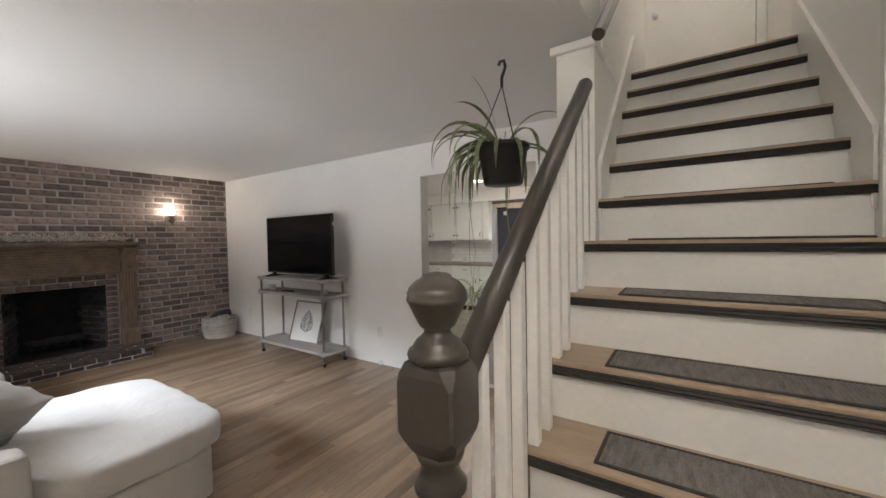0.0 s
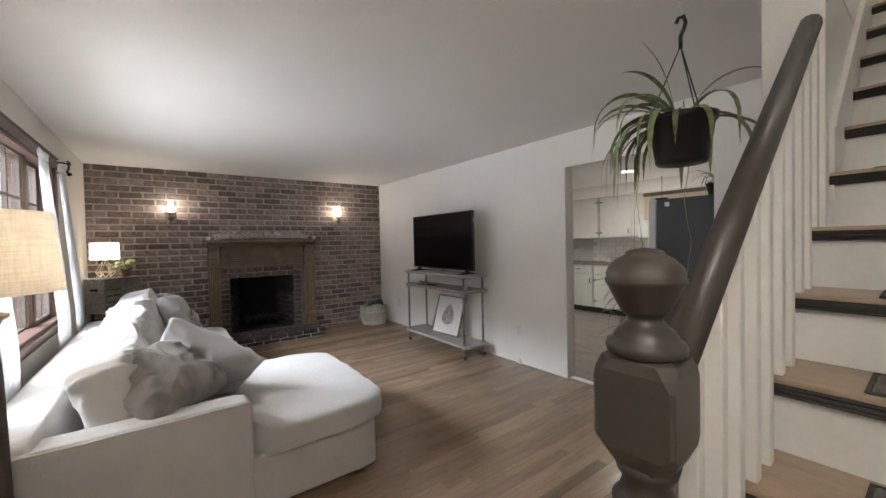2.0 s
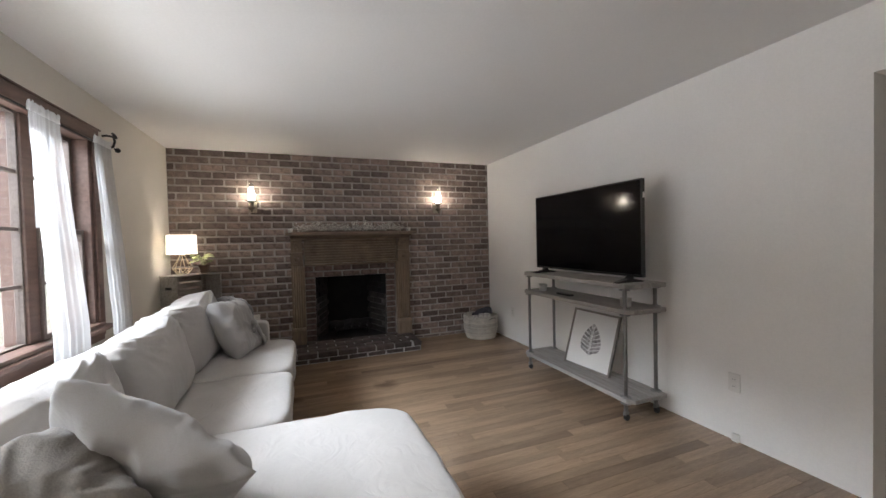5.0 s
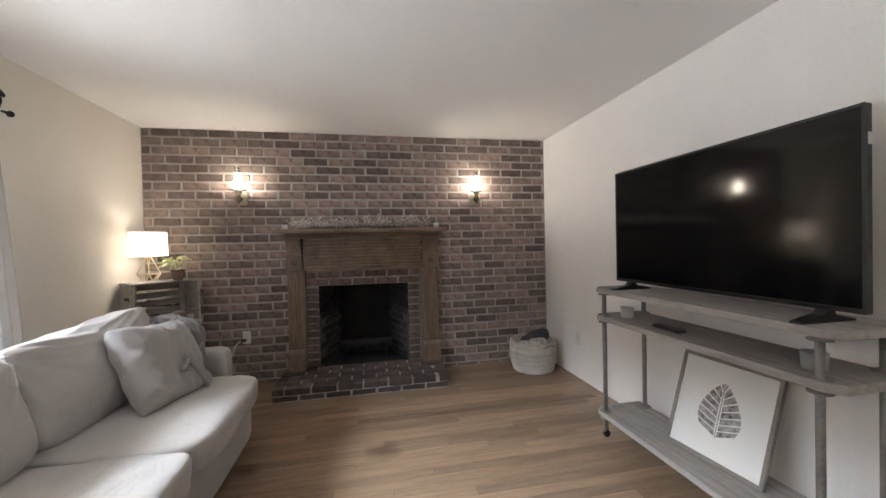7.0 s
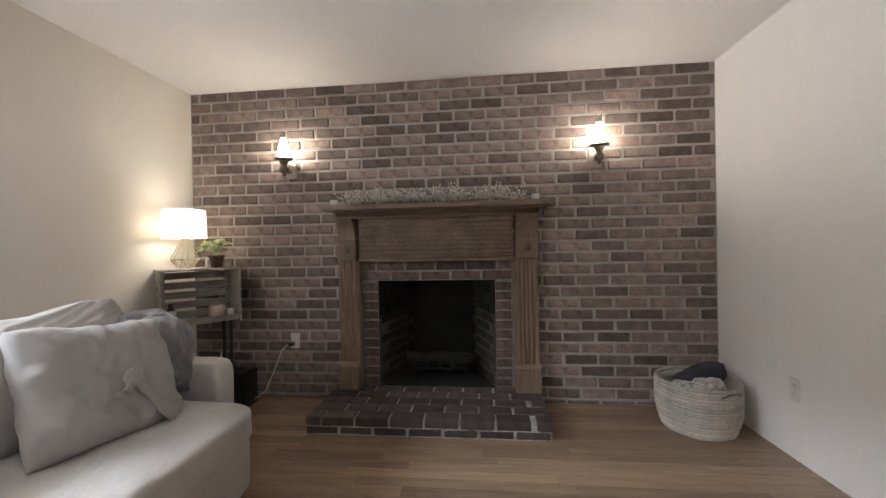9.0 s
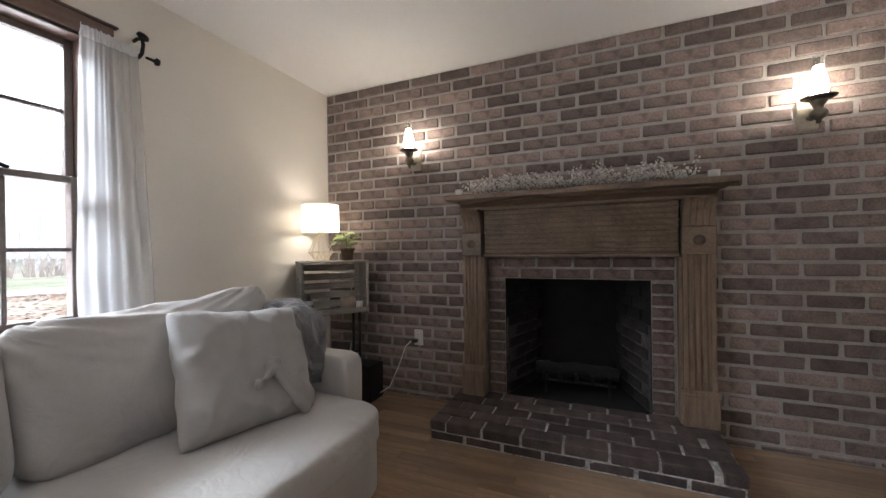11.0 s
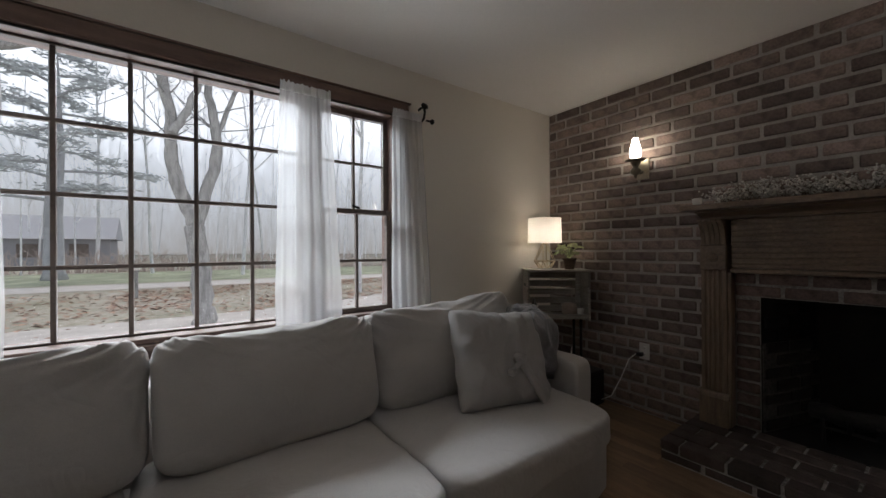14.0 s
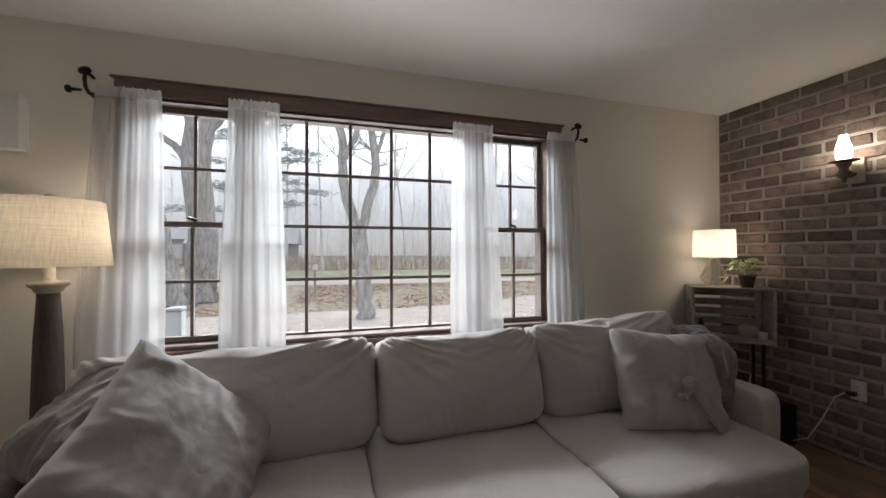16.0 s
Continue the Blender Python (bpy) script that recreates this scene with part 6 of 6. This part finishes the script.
strip("driveway", lambda k: (18 - 0.75 * k, drive_y(18 - 0.75 * k)), 2.1, 36, "pale gravel driveway", 0.016)
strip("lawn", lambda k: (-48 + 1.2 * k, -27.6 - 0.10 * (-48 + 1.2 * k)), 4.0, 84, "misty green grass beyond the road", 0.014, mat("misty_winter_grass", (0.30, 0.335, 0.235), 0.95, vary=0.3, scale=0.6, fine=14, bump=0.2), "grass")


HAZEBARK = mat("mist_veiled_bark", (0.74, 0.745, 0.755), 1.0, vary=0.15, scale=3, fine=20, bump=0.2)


def tree(x, y, h, r, seed, crown=3, z0=-0.6):
    """A leafless tree: a tapered trunk that forks into limbs, branches and twigs."""
    g = random.Random(seed)
    t = thing("bare_tree", pose(x, y, z0), "leafless grey-barked tree in the yard", "tree", "bare trees")
    trunk, limbs = bmesh.new(), bmesh.new()

    def grow(bm, p, d, ln, rad, level):
        n = 5
        pts, rads = [p.copy()], [rad]
        q, dd = p.copy(), d.copy()
        for k in range(n):
            dd = (dd + Vector((g.uniform(-1, 1), g.uniform(-1, 1), g.uniform(-0.3, 0.6))) * (0.10 + 0.05 * level)).normalized()
            q = q + dd * ln / n
            pts.append(q.copy())
            rads.append(rad * (1 - 0.65 * (k + 1) / n))
        tube(pts, rads, 9 if level == 0 else 5 if level < 3 else 3, bm, caps=False)
        if level < crown:
            for k in range(g.randint(4, 6) if level < 2 else g.randint(3, 5)):
                i = g.randint(2 if level else 3, n)
                side = Vector((g.uniform(-1, 1), g.uniform(-1, 1), g.uniform(0.0, 0.9))).normalized()
                grow(limbs, pts[i], (dd * 0.45 + side).normalized(), ln * g.uniform(0.38, 0.6), max(rads[i] * 0.62, 0.006), level + 1)

    grow(trunk, Vector((0, 0, 0)), Vector((g.uniform(-0.06, 0.06), 0, 1)), h, r, 0)
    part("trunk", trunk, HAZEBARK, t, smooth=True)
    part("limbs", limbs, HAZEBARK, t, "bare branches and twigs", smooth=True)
    return t


def twigs(g, bm, p, d, ln, rad, level):
    """A branch that wanders upward and splits into ever finer twigs."""
    n, pts, rads = 5, [p.copy()], [rad]
    q, dd = p.copy(), d.copy()
    for k in range(n):
        dd = (dd + Vector((g.uniform(-1, 1), g.uniform(-1, 1), g.uniform(-0.2, 0.6))) * 0.22).normalized()
        q = q + dd * ln / n
        pts.append(q.copy())
        rads.append(max(0.003, rad * (1 - 0.75 * (k + 1) / n)))
    tube(pts, rads, 5 if level < 2 else 3, bm, caps=False)
    if level < 3:
        for k in range(g.randint(3, 5)):
            i = g.randint(1, n)
            side = Vector((g.uniform(-1, 1), g.uniform(-1, 1), g.uniform(0.0, 0.9))).normalized()
            twigs(g, bm, pts[i], (dd * 0.5 + side).normalized(), ln * g.uniform(0.4, 0.65), rads[i] * 0.6, level + 1)


def yard_tree(x, y, stems, label, seed):
    """A bare tree from the lines of its main stems: each a list of (x, z, radius) that sways a little in depth."""
    g = random.Random(seed)
    t = thing("bare_tree", pose(x, y, land(x, y) - 0.08), label, "tree", "bare trees")
    fine = bmesh.new()
    for k, stem in enumerate(stems):
        pts, rads = [], []
        for (xa, za, ra), (xb, zb, rb) in zip(stem, stem[1:]):
            for j in range(4):
                f = j / 4
                pts.append(Vector((xa + (xb - xa) * f + g.uniform(-0.25, 0.25) * ra, 0.05 * k * za * (0.3 if k % 2 else -0.3) + g.uniform(-0.25, 0.25) * ra, za + (zb - za) * f)))
                rads.append((ra + (rb - ra) * f) * g.uniform(0.95, 1.06))
        part("trunk" if k == 0 else "limb", tube(pts, rads, 12, caps=False), BARK, t, smooth=True)
        for j in range(12 if k else 0):
            i = g.randrange(len(pts) // 2, len(pts))
            side = Vector((g.uniform(-1, 1), g.uniform(-1, 1), g.uniform(0.1, 0.8))).normalized()
            twigs(g, fine, pts[i], side, g.uniform(0.8, 1.9), min(0.022, rads[i] * 0.22), 1)
    part("twigs", fine, BARK, t, "fine bare twigs", smooth=True)
    return t


yard_tree(2.05, -8.2, (((0.0, 0.0, 0.27), (0.02, 0.5, 0.215), (0.10, 1.6, 0.20), (0.15, 2.6, 0.20)),
                       ((0.17, 2.4, 0.15), (0.44, 3.15, 0.14), (0.59, 3.95, 0.13), (0.60, 4.65, 0.12), (0.76, 5.8, 0.10), (0.70, 8.6, 0.04)),
                       ((0.12, 2.4, 0.14), (-0.02, 3.0, 0.13), (-0.27, 3.95, 0.125), (-0.29, 4.65, 0.11), (-0.12, 5.5, 0.09), (-0.15, 8.2, 0.035)),
                       ((0.57, 4.4, 0.09), (0.32, 4.9, 0.08), (0.12, 5.45, 0.07), (0.02, 7.6, 0.03)),
                       ((-0.28, 4.5, 0.07), (-0.45, 5.0, 0.06), (-0.75, 5.9, 0.05), (-1.2, 7.6, 0.02))), "forked grey-barked leafless tree by the drive", 3)
yard_tree(7.5, -13.4, (((0.0, 0.0, 0.62), (0.0, 0.6, 0.52), (-0.05, 3.0, 0.48), (0.05, 6.5, 0.46), (0.0, 9.0, 0.36), (0.1, 13.0, 0.1)),
                       ((0.0, 6.0, 0.2), (-1.0, 7.4, 0.16), (-2.2, 8.0, 0.10), (-3.4, 9.2, 0.03)),
                       ((0.0, 4.6, 0.16), (0.9, 5.8, 0.13), (2.0, 6.6, 0.08), (3.2, 7.6, 0.03))), "thick old leafless tree with grey bark", 5)
yard_tree(7.85, -12.3, (((0.0, 0.0, 0.30), (0.12, 0.8, 0.25), (0.45, 2.6, 0.22), (1.1, 4.6, 0.20), (1.7, 6.6, 0.16), (2.6, 10.0, 0.05)),
                        ((1.1, 4.6, 0.10), (0.9, 6.0, 0.08), (0.3, 7.4, 0.03))), "leaning leafless tree with grey bark", 6)
for k, (x, y, h) in enumerate(((-3.5, -12, 11), (-8, -15, 13), (9, -21, 13), (11, -15, 12), (-13, -24, 14), (3.5, -31, 15), (-4, -33, 15), (7, -36, 16), (14, -33, 15), (-12, -38, 15), (-20, -33, 14), (-1.5, -27, 12))):
    tree(x, y, h, 0.10 + 0.010 * (k % 4), 30 + k, crown=3, z0=-0.7)
gr = random.Random(9)
woods = bmesh.new()


def far_tree(bm, g, p, d, ln, rad, level):
    n = 4
    pts, rads = [p.copy()], [rad]
    q, dd = p.copy(), d.copy()
    for k in range(n):
        dd = (dd + Vector((g.uniform(-1, 1), g.uniform(-1, 1), g.uniform(-0.2, 0.5))) * (0.07 + 0.10 * level)).normalized()
        q = q + dd * ln / n
        pts.append(q.copy())
        rads.append(max(rad * (1 - 0.7 * (k + 1) / n), 0.008))
    tube(pts, rads, 4 if level == 0 else 3, bm, caps=False)
    if level < 2:
        for k in range(g.randint(7, 10) if level == 0 else g.randint(3, 5)):
            f = g.uniform(0.35, 1.0) * n
            i = min(int(f), n - 1)
            start = pts[i].lerp(pts[i + 1], f - i)
            side = Vector((g.uniform(-1, 1), g.uniform(-1, 1), g.uniform(0.0, 1.1))).normalized()
            far_tree(bm, g, start, (dd * 0.5 + side).normalized(), ln * g.uniform(0.22, 0.45), rads[i] * 0.45, level + 1)


for k in range(130):
    x, y = gr.uniform(-50, 50), gr.uniform(-56, -32)
    far_tree(woods, gr, Vector((x, y, -0.5)), Vector((gr.uniform(-0.06, 0.06), 0, 1)), gr.uniform(8, 16), gr.uniform(0.05, 0.11), 0)
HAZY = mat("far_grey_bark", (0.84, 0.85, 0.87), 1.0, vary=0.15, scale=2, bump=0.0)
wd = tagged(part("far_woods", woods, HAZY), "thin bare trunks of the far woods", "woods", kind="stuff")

# reddish brush beyond the far grass
brush = bmesh.new()
for k in range(900):
    c = gr.choice((-30, -24, -19, -15, -11, -7, -4, 0, 3, 6, 9, 13))
    x, y = c + gr.gauss(0, 1.3), -33.0 - 0.10 * c + gr.uniform(-0.8, 0.8)
    h = gr.uniform(0.7, 1.7)
    tube([(x, y, land(x, y) - 0.05), (x + gr.uniform(-0.3, 0.3), y, land(x, y) + h * 0.6), (x + gr.uniform(-0.7, 0.7), y, land(x, y) + h)], [0.03, 0.024, 0.012], 3, brush, caps=False)
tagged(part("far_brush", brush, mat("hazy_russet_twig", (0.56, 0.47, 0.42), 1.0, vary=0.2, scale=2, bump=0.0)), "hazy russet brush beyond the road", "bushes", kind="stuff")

# old pine in the mist
pine = thing("pine_tree", pose(7.9, -28.4, land(7.9, -28.4) - 0.03), "tall misty pine with level spreading boughs", "tree")
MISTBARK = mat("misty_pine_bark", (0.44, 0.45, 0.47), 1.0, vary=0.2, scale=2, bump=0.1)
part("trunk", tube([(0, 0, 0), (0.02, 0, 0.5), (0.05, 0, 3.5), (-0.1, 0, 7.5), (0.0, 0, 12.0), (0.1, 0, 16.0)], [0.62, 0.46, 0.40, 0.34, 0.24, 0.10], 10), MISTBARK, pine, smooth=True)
needles = bmesh.new()
for k in range(26):
    a, z = radians(k * 137.5), 4.6 + 0.42 * k
    ln = gr.uniform(3.4, 6.2) * (1.0 - 0.022 * k)
    out = Vector((math.cos(a), math.sin(a), 0))
    pts = [Vector((0, 0, z)) + out * ln * f + Vector((0, 0, 0.35 * math.sin(f * 2.4) - 0.25 * f)) for f in (0.0, 0.25, 0.5, 0.75, 1.0)]
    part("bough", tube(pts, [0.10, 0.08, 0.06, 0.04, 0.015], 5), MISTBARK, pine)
    for j in range(150):
        f = gr.uniform(0.3, 1.05)
        p = pts[0].lerp(pts[-1], f) + Vector((gr.gauss(0, 0.45), gr.gauss(0, 0.45), 0.25 + gr.gauss(0, 0.10)))
        d = Vector((gr.uniform(-1, 1), gr.uniform(-1, 1), gr.uniform(-0.15, 0.35))).normalized() * gr.uniform(0.16, 0.36)
        needles.faces.new([needles.verts.new(v) for v in (p - d, p + Vector((0, 0, 0.05)), p + d, p - Vector((0, 0, 0.05)))])
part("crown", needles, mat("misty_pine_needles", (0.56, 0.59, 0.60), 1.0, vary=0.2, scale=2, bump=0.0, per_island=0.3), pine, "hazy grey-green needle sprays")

# pale misty distance and cloud behind the woods
bm = bmesh.new()
rows = []
for k in range(81):
    a = radians(360 * k / 80)
    rows.append((bm.verts.new((2.5 + 66 * math.cos(a), 66 * math.sin(a), -6)), bm.verts.new((2.5 + 66 * math.cos(a), 66 * math.sin(a), 48))))
for a, b in zip(rows, rows[1:]):
    bm.faces.new((a[0], a[1], b[1], b[0]))
m = bpy.data.materials.new("misty_distance")
m.use_nodes = True
nt = m.node_tree
b = nt.nodes["Principled BSDF"]
b.inputs["Base Color"].default_value = (0, 0, 0, 1)
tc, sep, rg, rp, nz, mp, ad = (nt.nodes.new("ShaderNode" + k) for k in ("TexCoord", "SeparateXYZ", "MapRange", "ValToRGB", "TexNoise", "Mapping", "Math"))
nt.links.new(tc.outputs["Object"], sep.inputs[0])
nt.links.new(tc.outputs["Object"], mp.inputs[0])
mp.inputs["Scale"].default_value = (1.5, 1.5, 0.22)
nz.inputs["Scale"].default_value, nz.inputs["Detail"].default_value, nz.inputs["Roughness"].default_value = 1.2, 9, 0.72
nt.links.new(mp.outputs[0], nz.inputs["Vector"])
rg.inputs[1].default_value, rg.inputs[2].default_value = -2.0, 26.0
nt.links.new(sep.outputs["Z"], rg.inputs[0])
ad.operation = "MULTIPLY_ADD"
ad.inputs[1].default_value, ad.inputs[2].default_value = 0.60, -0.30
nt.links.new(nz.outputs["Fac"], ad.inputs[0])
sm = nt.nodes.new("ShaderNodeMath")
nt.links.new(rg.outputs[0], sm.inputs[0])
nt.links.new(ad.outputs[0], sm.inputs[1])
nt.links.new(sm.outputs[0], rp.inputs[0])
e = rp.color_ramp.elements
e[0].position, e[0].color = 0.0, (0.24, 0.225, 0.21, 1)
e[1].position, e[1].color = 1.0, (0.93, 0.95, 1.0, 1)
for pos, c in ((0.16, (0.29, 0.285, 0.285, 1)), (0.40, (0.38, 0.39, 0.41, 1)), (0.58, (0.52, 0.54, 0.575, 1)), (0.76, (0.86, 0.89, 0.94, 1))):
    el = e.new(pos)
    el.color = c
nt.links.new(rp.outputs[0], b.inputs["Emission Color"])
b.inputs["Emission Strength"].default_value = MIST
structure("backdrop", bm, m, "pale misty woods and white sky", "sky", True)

house = thing("far_house", pose(11.7, -44.8, -0.3), "low dark house among the far trees", "house")
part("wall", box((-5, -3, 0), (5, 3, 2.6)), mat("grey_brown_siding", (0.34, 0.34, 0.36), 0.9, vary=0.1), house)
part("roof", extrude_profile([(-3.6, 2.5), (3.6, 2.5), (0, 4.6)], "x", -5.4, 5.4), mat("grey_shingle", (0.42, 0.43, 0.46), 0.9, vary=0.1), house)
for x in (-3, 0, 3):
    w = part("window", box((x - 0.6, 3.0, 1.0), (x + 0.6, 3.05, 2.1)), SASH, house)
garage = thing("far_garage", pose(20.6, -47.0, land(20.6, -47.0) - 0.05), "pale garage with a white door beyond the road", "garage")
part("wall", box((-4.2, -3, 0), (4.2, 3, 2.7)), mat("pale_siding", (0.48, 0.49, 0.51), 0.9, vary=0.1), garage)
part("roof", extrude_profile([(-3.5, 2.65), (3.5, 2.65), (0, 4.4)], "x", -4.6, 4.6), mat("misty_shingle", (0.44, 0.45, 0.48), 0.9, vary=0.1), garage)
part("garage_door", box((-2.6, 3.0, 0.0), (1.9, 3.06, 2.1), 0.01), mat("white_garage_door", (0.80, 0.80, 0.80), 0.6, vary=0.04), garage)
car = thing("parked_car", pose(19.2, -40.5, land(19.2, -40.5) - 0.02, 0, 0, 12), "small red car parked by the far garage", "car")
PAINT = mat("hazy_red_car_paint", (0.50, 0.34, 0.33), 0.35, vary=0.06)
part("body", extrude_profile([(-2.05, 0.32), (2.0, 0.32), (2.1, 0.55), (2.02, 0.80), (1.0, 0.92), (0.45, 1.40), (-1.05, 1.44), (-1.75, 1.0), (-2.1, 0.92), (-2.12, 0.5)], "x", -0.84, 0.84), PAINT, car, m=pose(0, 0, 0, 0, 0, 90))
for sx in (-0.846, 0.846):
    part("side_window", extrude_profile([(0.85, 0.95), (0.38, 1.33), (-0.98, 1.36), (-1.5, 1.0)], "x", sx - 0.006, sx + 0.006), SASH, car, "dark side glass", m=pose(0, 0, 0, 0, 0, 90))
    for wy in (-1.3, 1.3):
        wheel = part("wheel", lathe([(0.0, -0.10), (0.26, -0.10), (0.33, -0.06), (0.33, 0.06), (0.26, 0.10), (0.0, 0.10)], 20), BLACKP, car, "black tyre", m=pose(0, 0, 0, 0, 0, 90) @ pose(sx * 0.93, wy, 0.33, 0, 90, 0), smooth=True)
        part("rim", lathe([(0.0, 0.112), (0.17, 0.108), (0.19, 0.10), (0.19, -0.10), (0.17, -0.108), (0.0, -0.112)], 16), STEEL, wheel, smooth=True)

box_mail = thing("mailbox", pose(3.6, -15.0, -0.5), "small pale mailbox on a post by the road", "mailbox")
part("post", box((-0.05, -0.05, 0), (0.05, 0.05, 1.0)), BARK, box_mail)
part("body", extrude_profile([(-0.1, 1.0), (0.1, 1.0), (0.1, 1.12), (0.06, 1.2), (0.0, 1.22), (-0.06, 1.2), (-0.1, 1.12)], "y", -0.25, 0.25), WHITEP, box_mail)

pedestal = thing("utility_pedestal", pose(3.93, -0.56, land(3.93, -0.56) - 0.02), "pale grey utility pedestal outside beside the window", "utility box")
part("case", box((-0.045, -0.05, 0.0), (0.045, 0.05, 1.455), 0.012, 2), mat("pale_grey_enamel", (0.17, 0.19, 0.215), 0.5, vary=0.06), pedestal)
part("lid", box((-0.050, -0.055, 1.4555), (0.050, 0.055, 1.475), 0.010, 2), mat("pale_grey_enamel_lid", (0.15, 0.165, 0.19), 0.5, vary=0.06), pedestal)

# fallen leaves on the near yard
fallen = bmesh.new()
g = random.Random(77)
for k in range(16000):
    x, y = g.uniform(-12, 16), g.uniform(-19.0, -5.5)
    if y > drive_y(x) - 2.0 and g.random() < 0.94 or g.random() > 0.35 + 0.65 * (noise.noise(Vector((x * 0.25, y * 0.25, 4))) > -0.05):
        continue
    s, a, z = g.uniform(0.05, 0.11), g.uniform(0, 6.3), land(x, y) + 0.012
    c, d = math.cos(a) * s, math.sin(a) * s
    fallen.faces.new([fallen.verts.new(v) for v in ((x + c, y + d, z), (x - d * 0.6, y + c * 0.6, z + g.uniform(0, 0.03)), (x - c, y - d, z + 0.005), (x + d * 0.6, y - c * 0.6, z + g.uniform(0, 0.03)))])
tagged(part("fallen_leaves", fallen, mat("brown_fallen_leaf", (0.36, 0.225, 0.165), 0.9, vary=0.3, scale=8, per_island=0.5)), "brown fallen leaves scattered over the yard", "leaves", kind="stuff")

# ---- bricks and floor boards, piece by piece ----
CH, BL, JV, JH = 0.0802, 0.2335, 0.020, 0.0185     # pitch of courses and bricks, joints
FULLM = [mesh_of("brick", brick_mesh(0.03, BL - JV, CH - JH, k + 70, 0.0032), BRICK) for k in range(8)]
cut = {}
joined = bmesh.new()
rng = random.Random(2)
count = 0
for c in range(30):
    z1 = RZ - 0.003 - c * CH
    z0 = max(z1 - CH + JH, 0.004)
    if z1 - z0 < 0.015:
        continue
    y = -0.468 + (0.185 if c % 2 else 0.068) + 0.0024 * c + rng.uniform(-0.012, 0.012) - BL
    while y < RY:
        a, b = max(y, 0.003), min(y + BL - JV + rng.uniform(-0.004, 0.004), RY - 0.003)
        y += BL
        if b - a < 0.02:
            continue
        spans = [(a, b)]
        if z1 > 0.10 and z0 < 1.13:        # behind the mantel only its ends show
            spans = [(a, min(b, 1.24)), (max(a, 2.60), b)]
        for a2, b2 in spans:
            if b2 - a2 < 0.02:
                continue
            zc, yc, x, tall = (z0 + z1) / 2, (a2 + b2) / 2, -0.015 + rng.uniform(-0.002, 0.0015), z1 - z0
            turn = pose(x, yc, zc, rng.uniform(-0.5, 0.5), rng.uniform(-0.6, 0.6), rng.uniform(-0.5, 0.5))
            if 0.3 < yc < 2.9 and count < 300 and zc < 2.3 and tall > 0.06:
                if abs((b2 - a2) - (BL - JV)) < 0.005:
                    me = FULLM[rng.randrange(8)]
                else:
                    key = round(b2 - a2, 2)
                    if key not in cut:
                        cut[key] = mesh_of("brick_cut", brick_mesh(0.03, key, CH - JH, 90 + len(cut), 0.003), BRICK)
                    me = cut[key]
                shared("brick", me, wall_west, turn)
                count += 1
            else:
                piece = brick_mesh(0.03, b2 - a2, tall, rng.uniform(0, 50), 0.0032)
                piece.transform(turn)
                tmp = bpy.data.meshes.new("piece")
                piece.to_mesh(tmp)
                piece.free()
                joined.from_mesh(tmp)
                bpy.data.meshes.remove(tmp)
tagged(part("bricks", joined, BRICKJ, wall_west), kind="stuff")
# brick surround inside the mantel, on a dark bed
DARKBED = mat("sooty_mortar", (0.27, 0.245, 0.225), 0.95, vary=0.3, scale=9, fine=90, bump=0.4)
for lo, hi in (((-0.0095, FB0 - 0.125, 0.1), (-0.0065, FB0 - 0.001, 1.05)), ((-0.0095, FB1 + 0.001, 0.1), (-0.0065, FB1 + 0.125, 1.05)), ((-0.0095, FB0 - 0.001, FBZ + 0.001), (-0.0065, FB1 + 0.001, 1.05))):
    part("surround_bed", box(lo, hi), DARKBED, wall_west, "sooty mortar round the firebox")
SURB = mat("smoky_surround_brick", (0.13, 0.088, 0.074), 0.8, vary=0.3, scale=14, fine=80, bump=0.5, depth=0.006, per_object=0.4)
surm = mesh_of("brick_surround", brick_mesh(0.03, 0.108, 0.054, 131, 0.0025), SURB)
for k in range(11):
    for y in (FB0 - 0.057, FB1 + 0.057):
        shared("brick", surm, wall_west, pose(-0.014, y, 0.146 + 0.0695 * k))
surl = mesh_of("brick_lintel", brick_mesh(0.03, 0.2046, 0.058, 132, 0.0025), SURB)
surh = mesh_of("brick_lintel_half", brick_mesh(0.03, 0.0935, 0.058, 133, 0.0025), SURB)
for r in range(2):
    for k in range(5 - r):
        shared("brick", surl, wall_west, pose(-0.014, 1.339 + 0.1113 * (1 + r) + 0.2226 * k, 0.922 + 0.072 * r))
for y in (1.339 + 0.0557, 2.452 - 0.0557):
    shared("brick", surh, wall_west, pose(-0.014, y, 0.994))

# oak strips, laid across the room
PW = 0.070
fj = bmesh.new()
rng = random.Random(3)
lengths = (0.62, 0.84, 1.05, 1.32)
plankd = {ln: mesh_of("plank_dark", box((-PW / 2 + 0.0006, -ln / 2 + 0.0006, -0.012), (PW / 2 - 0.0006, ln / 2 - 0.0006, 0.0)), OAKD) for ln in lengths}
plank = {ln: mesh_of("plank", box((-PW / 2 + 0.0006, -ln / 2 + 0.0006, -0.012), (PW / 2 - 0.0006, ln / 2 - 0.0006, 0.0)), OAK) for ln in lengths}
n = 0
for r in range(int(RX / PW) + 1):
    x = PW * (r + 0.5)
    y = -rng.uniform(0, 0.9)
    while y < RY + 0.03:
        ln = rng.choice(lengths)
        a, b = max(y, 0.0), min(y + ln, RY + 0.034)
        if b - a > 0.03:
            if y >= 0 and y + ln <= RY + 0.034 and n < 300 and y > 0.8:
                shared("plank", (plankd if rng.random() < 0.12 else plank)[ln], floor, pose(x, y + ln / 2, 0.0))
                n += 1
            else:
                box((x - PW / 2 + 0.0006, a + 0.0006, -0.012), (x + PW / 2 - 0.0006, b - 0.0006, 0.0), bm=fj)
        y += ln
tagged(part("planks", fj, OAKJ, floor), kind="stuff")
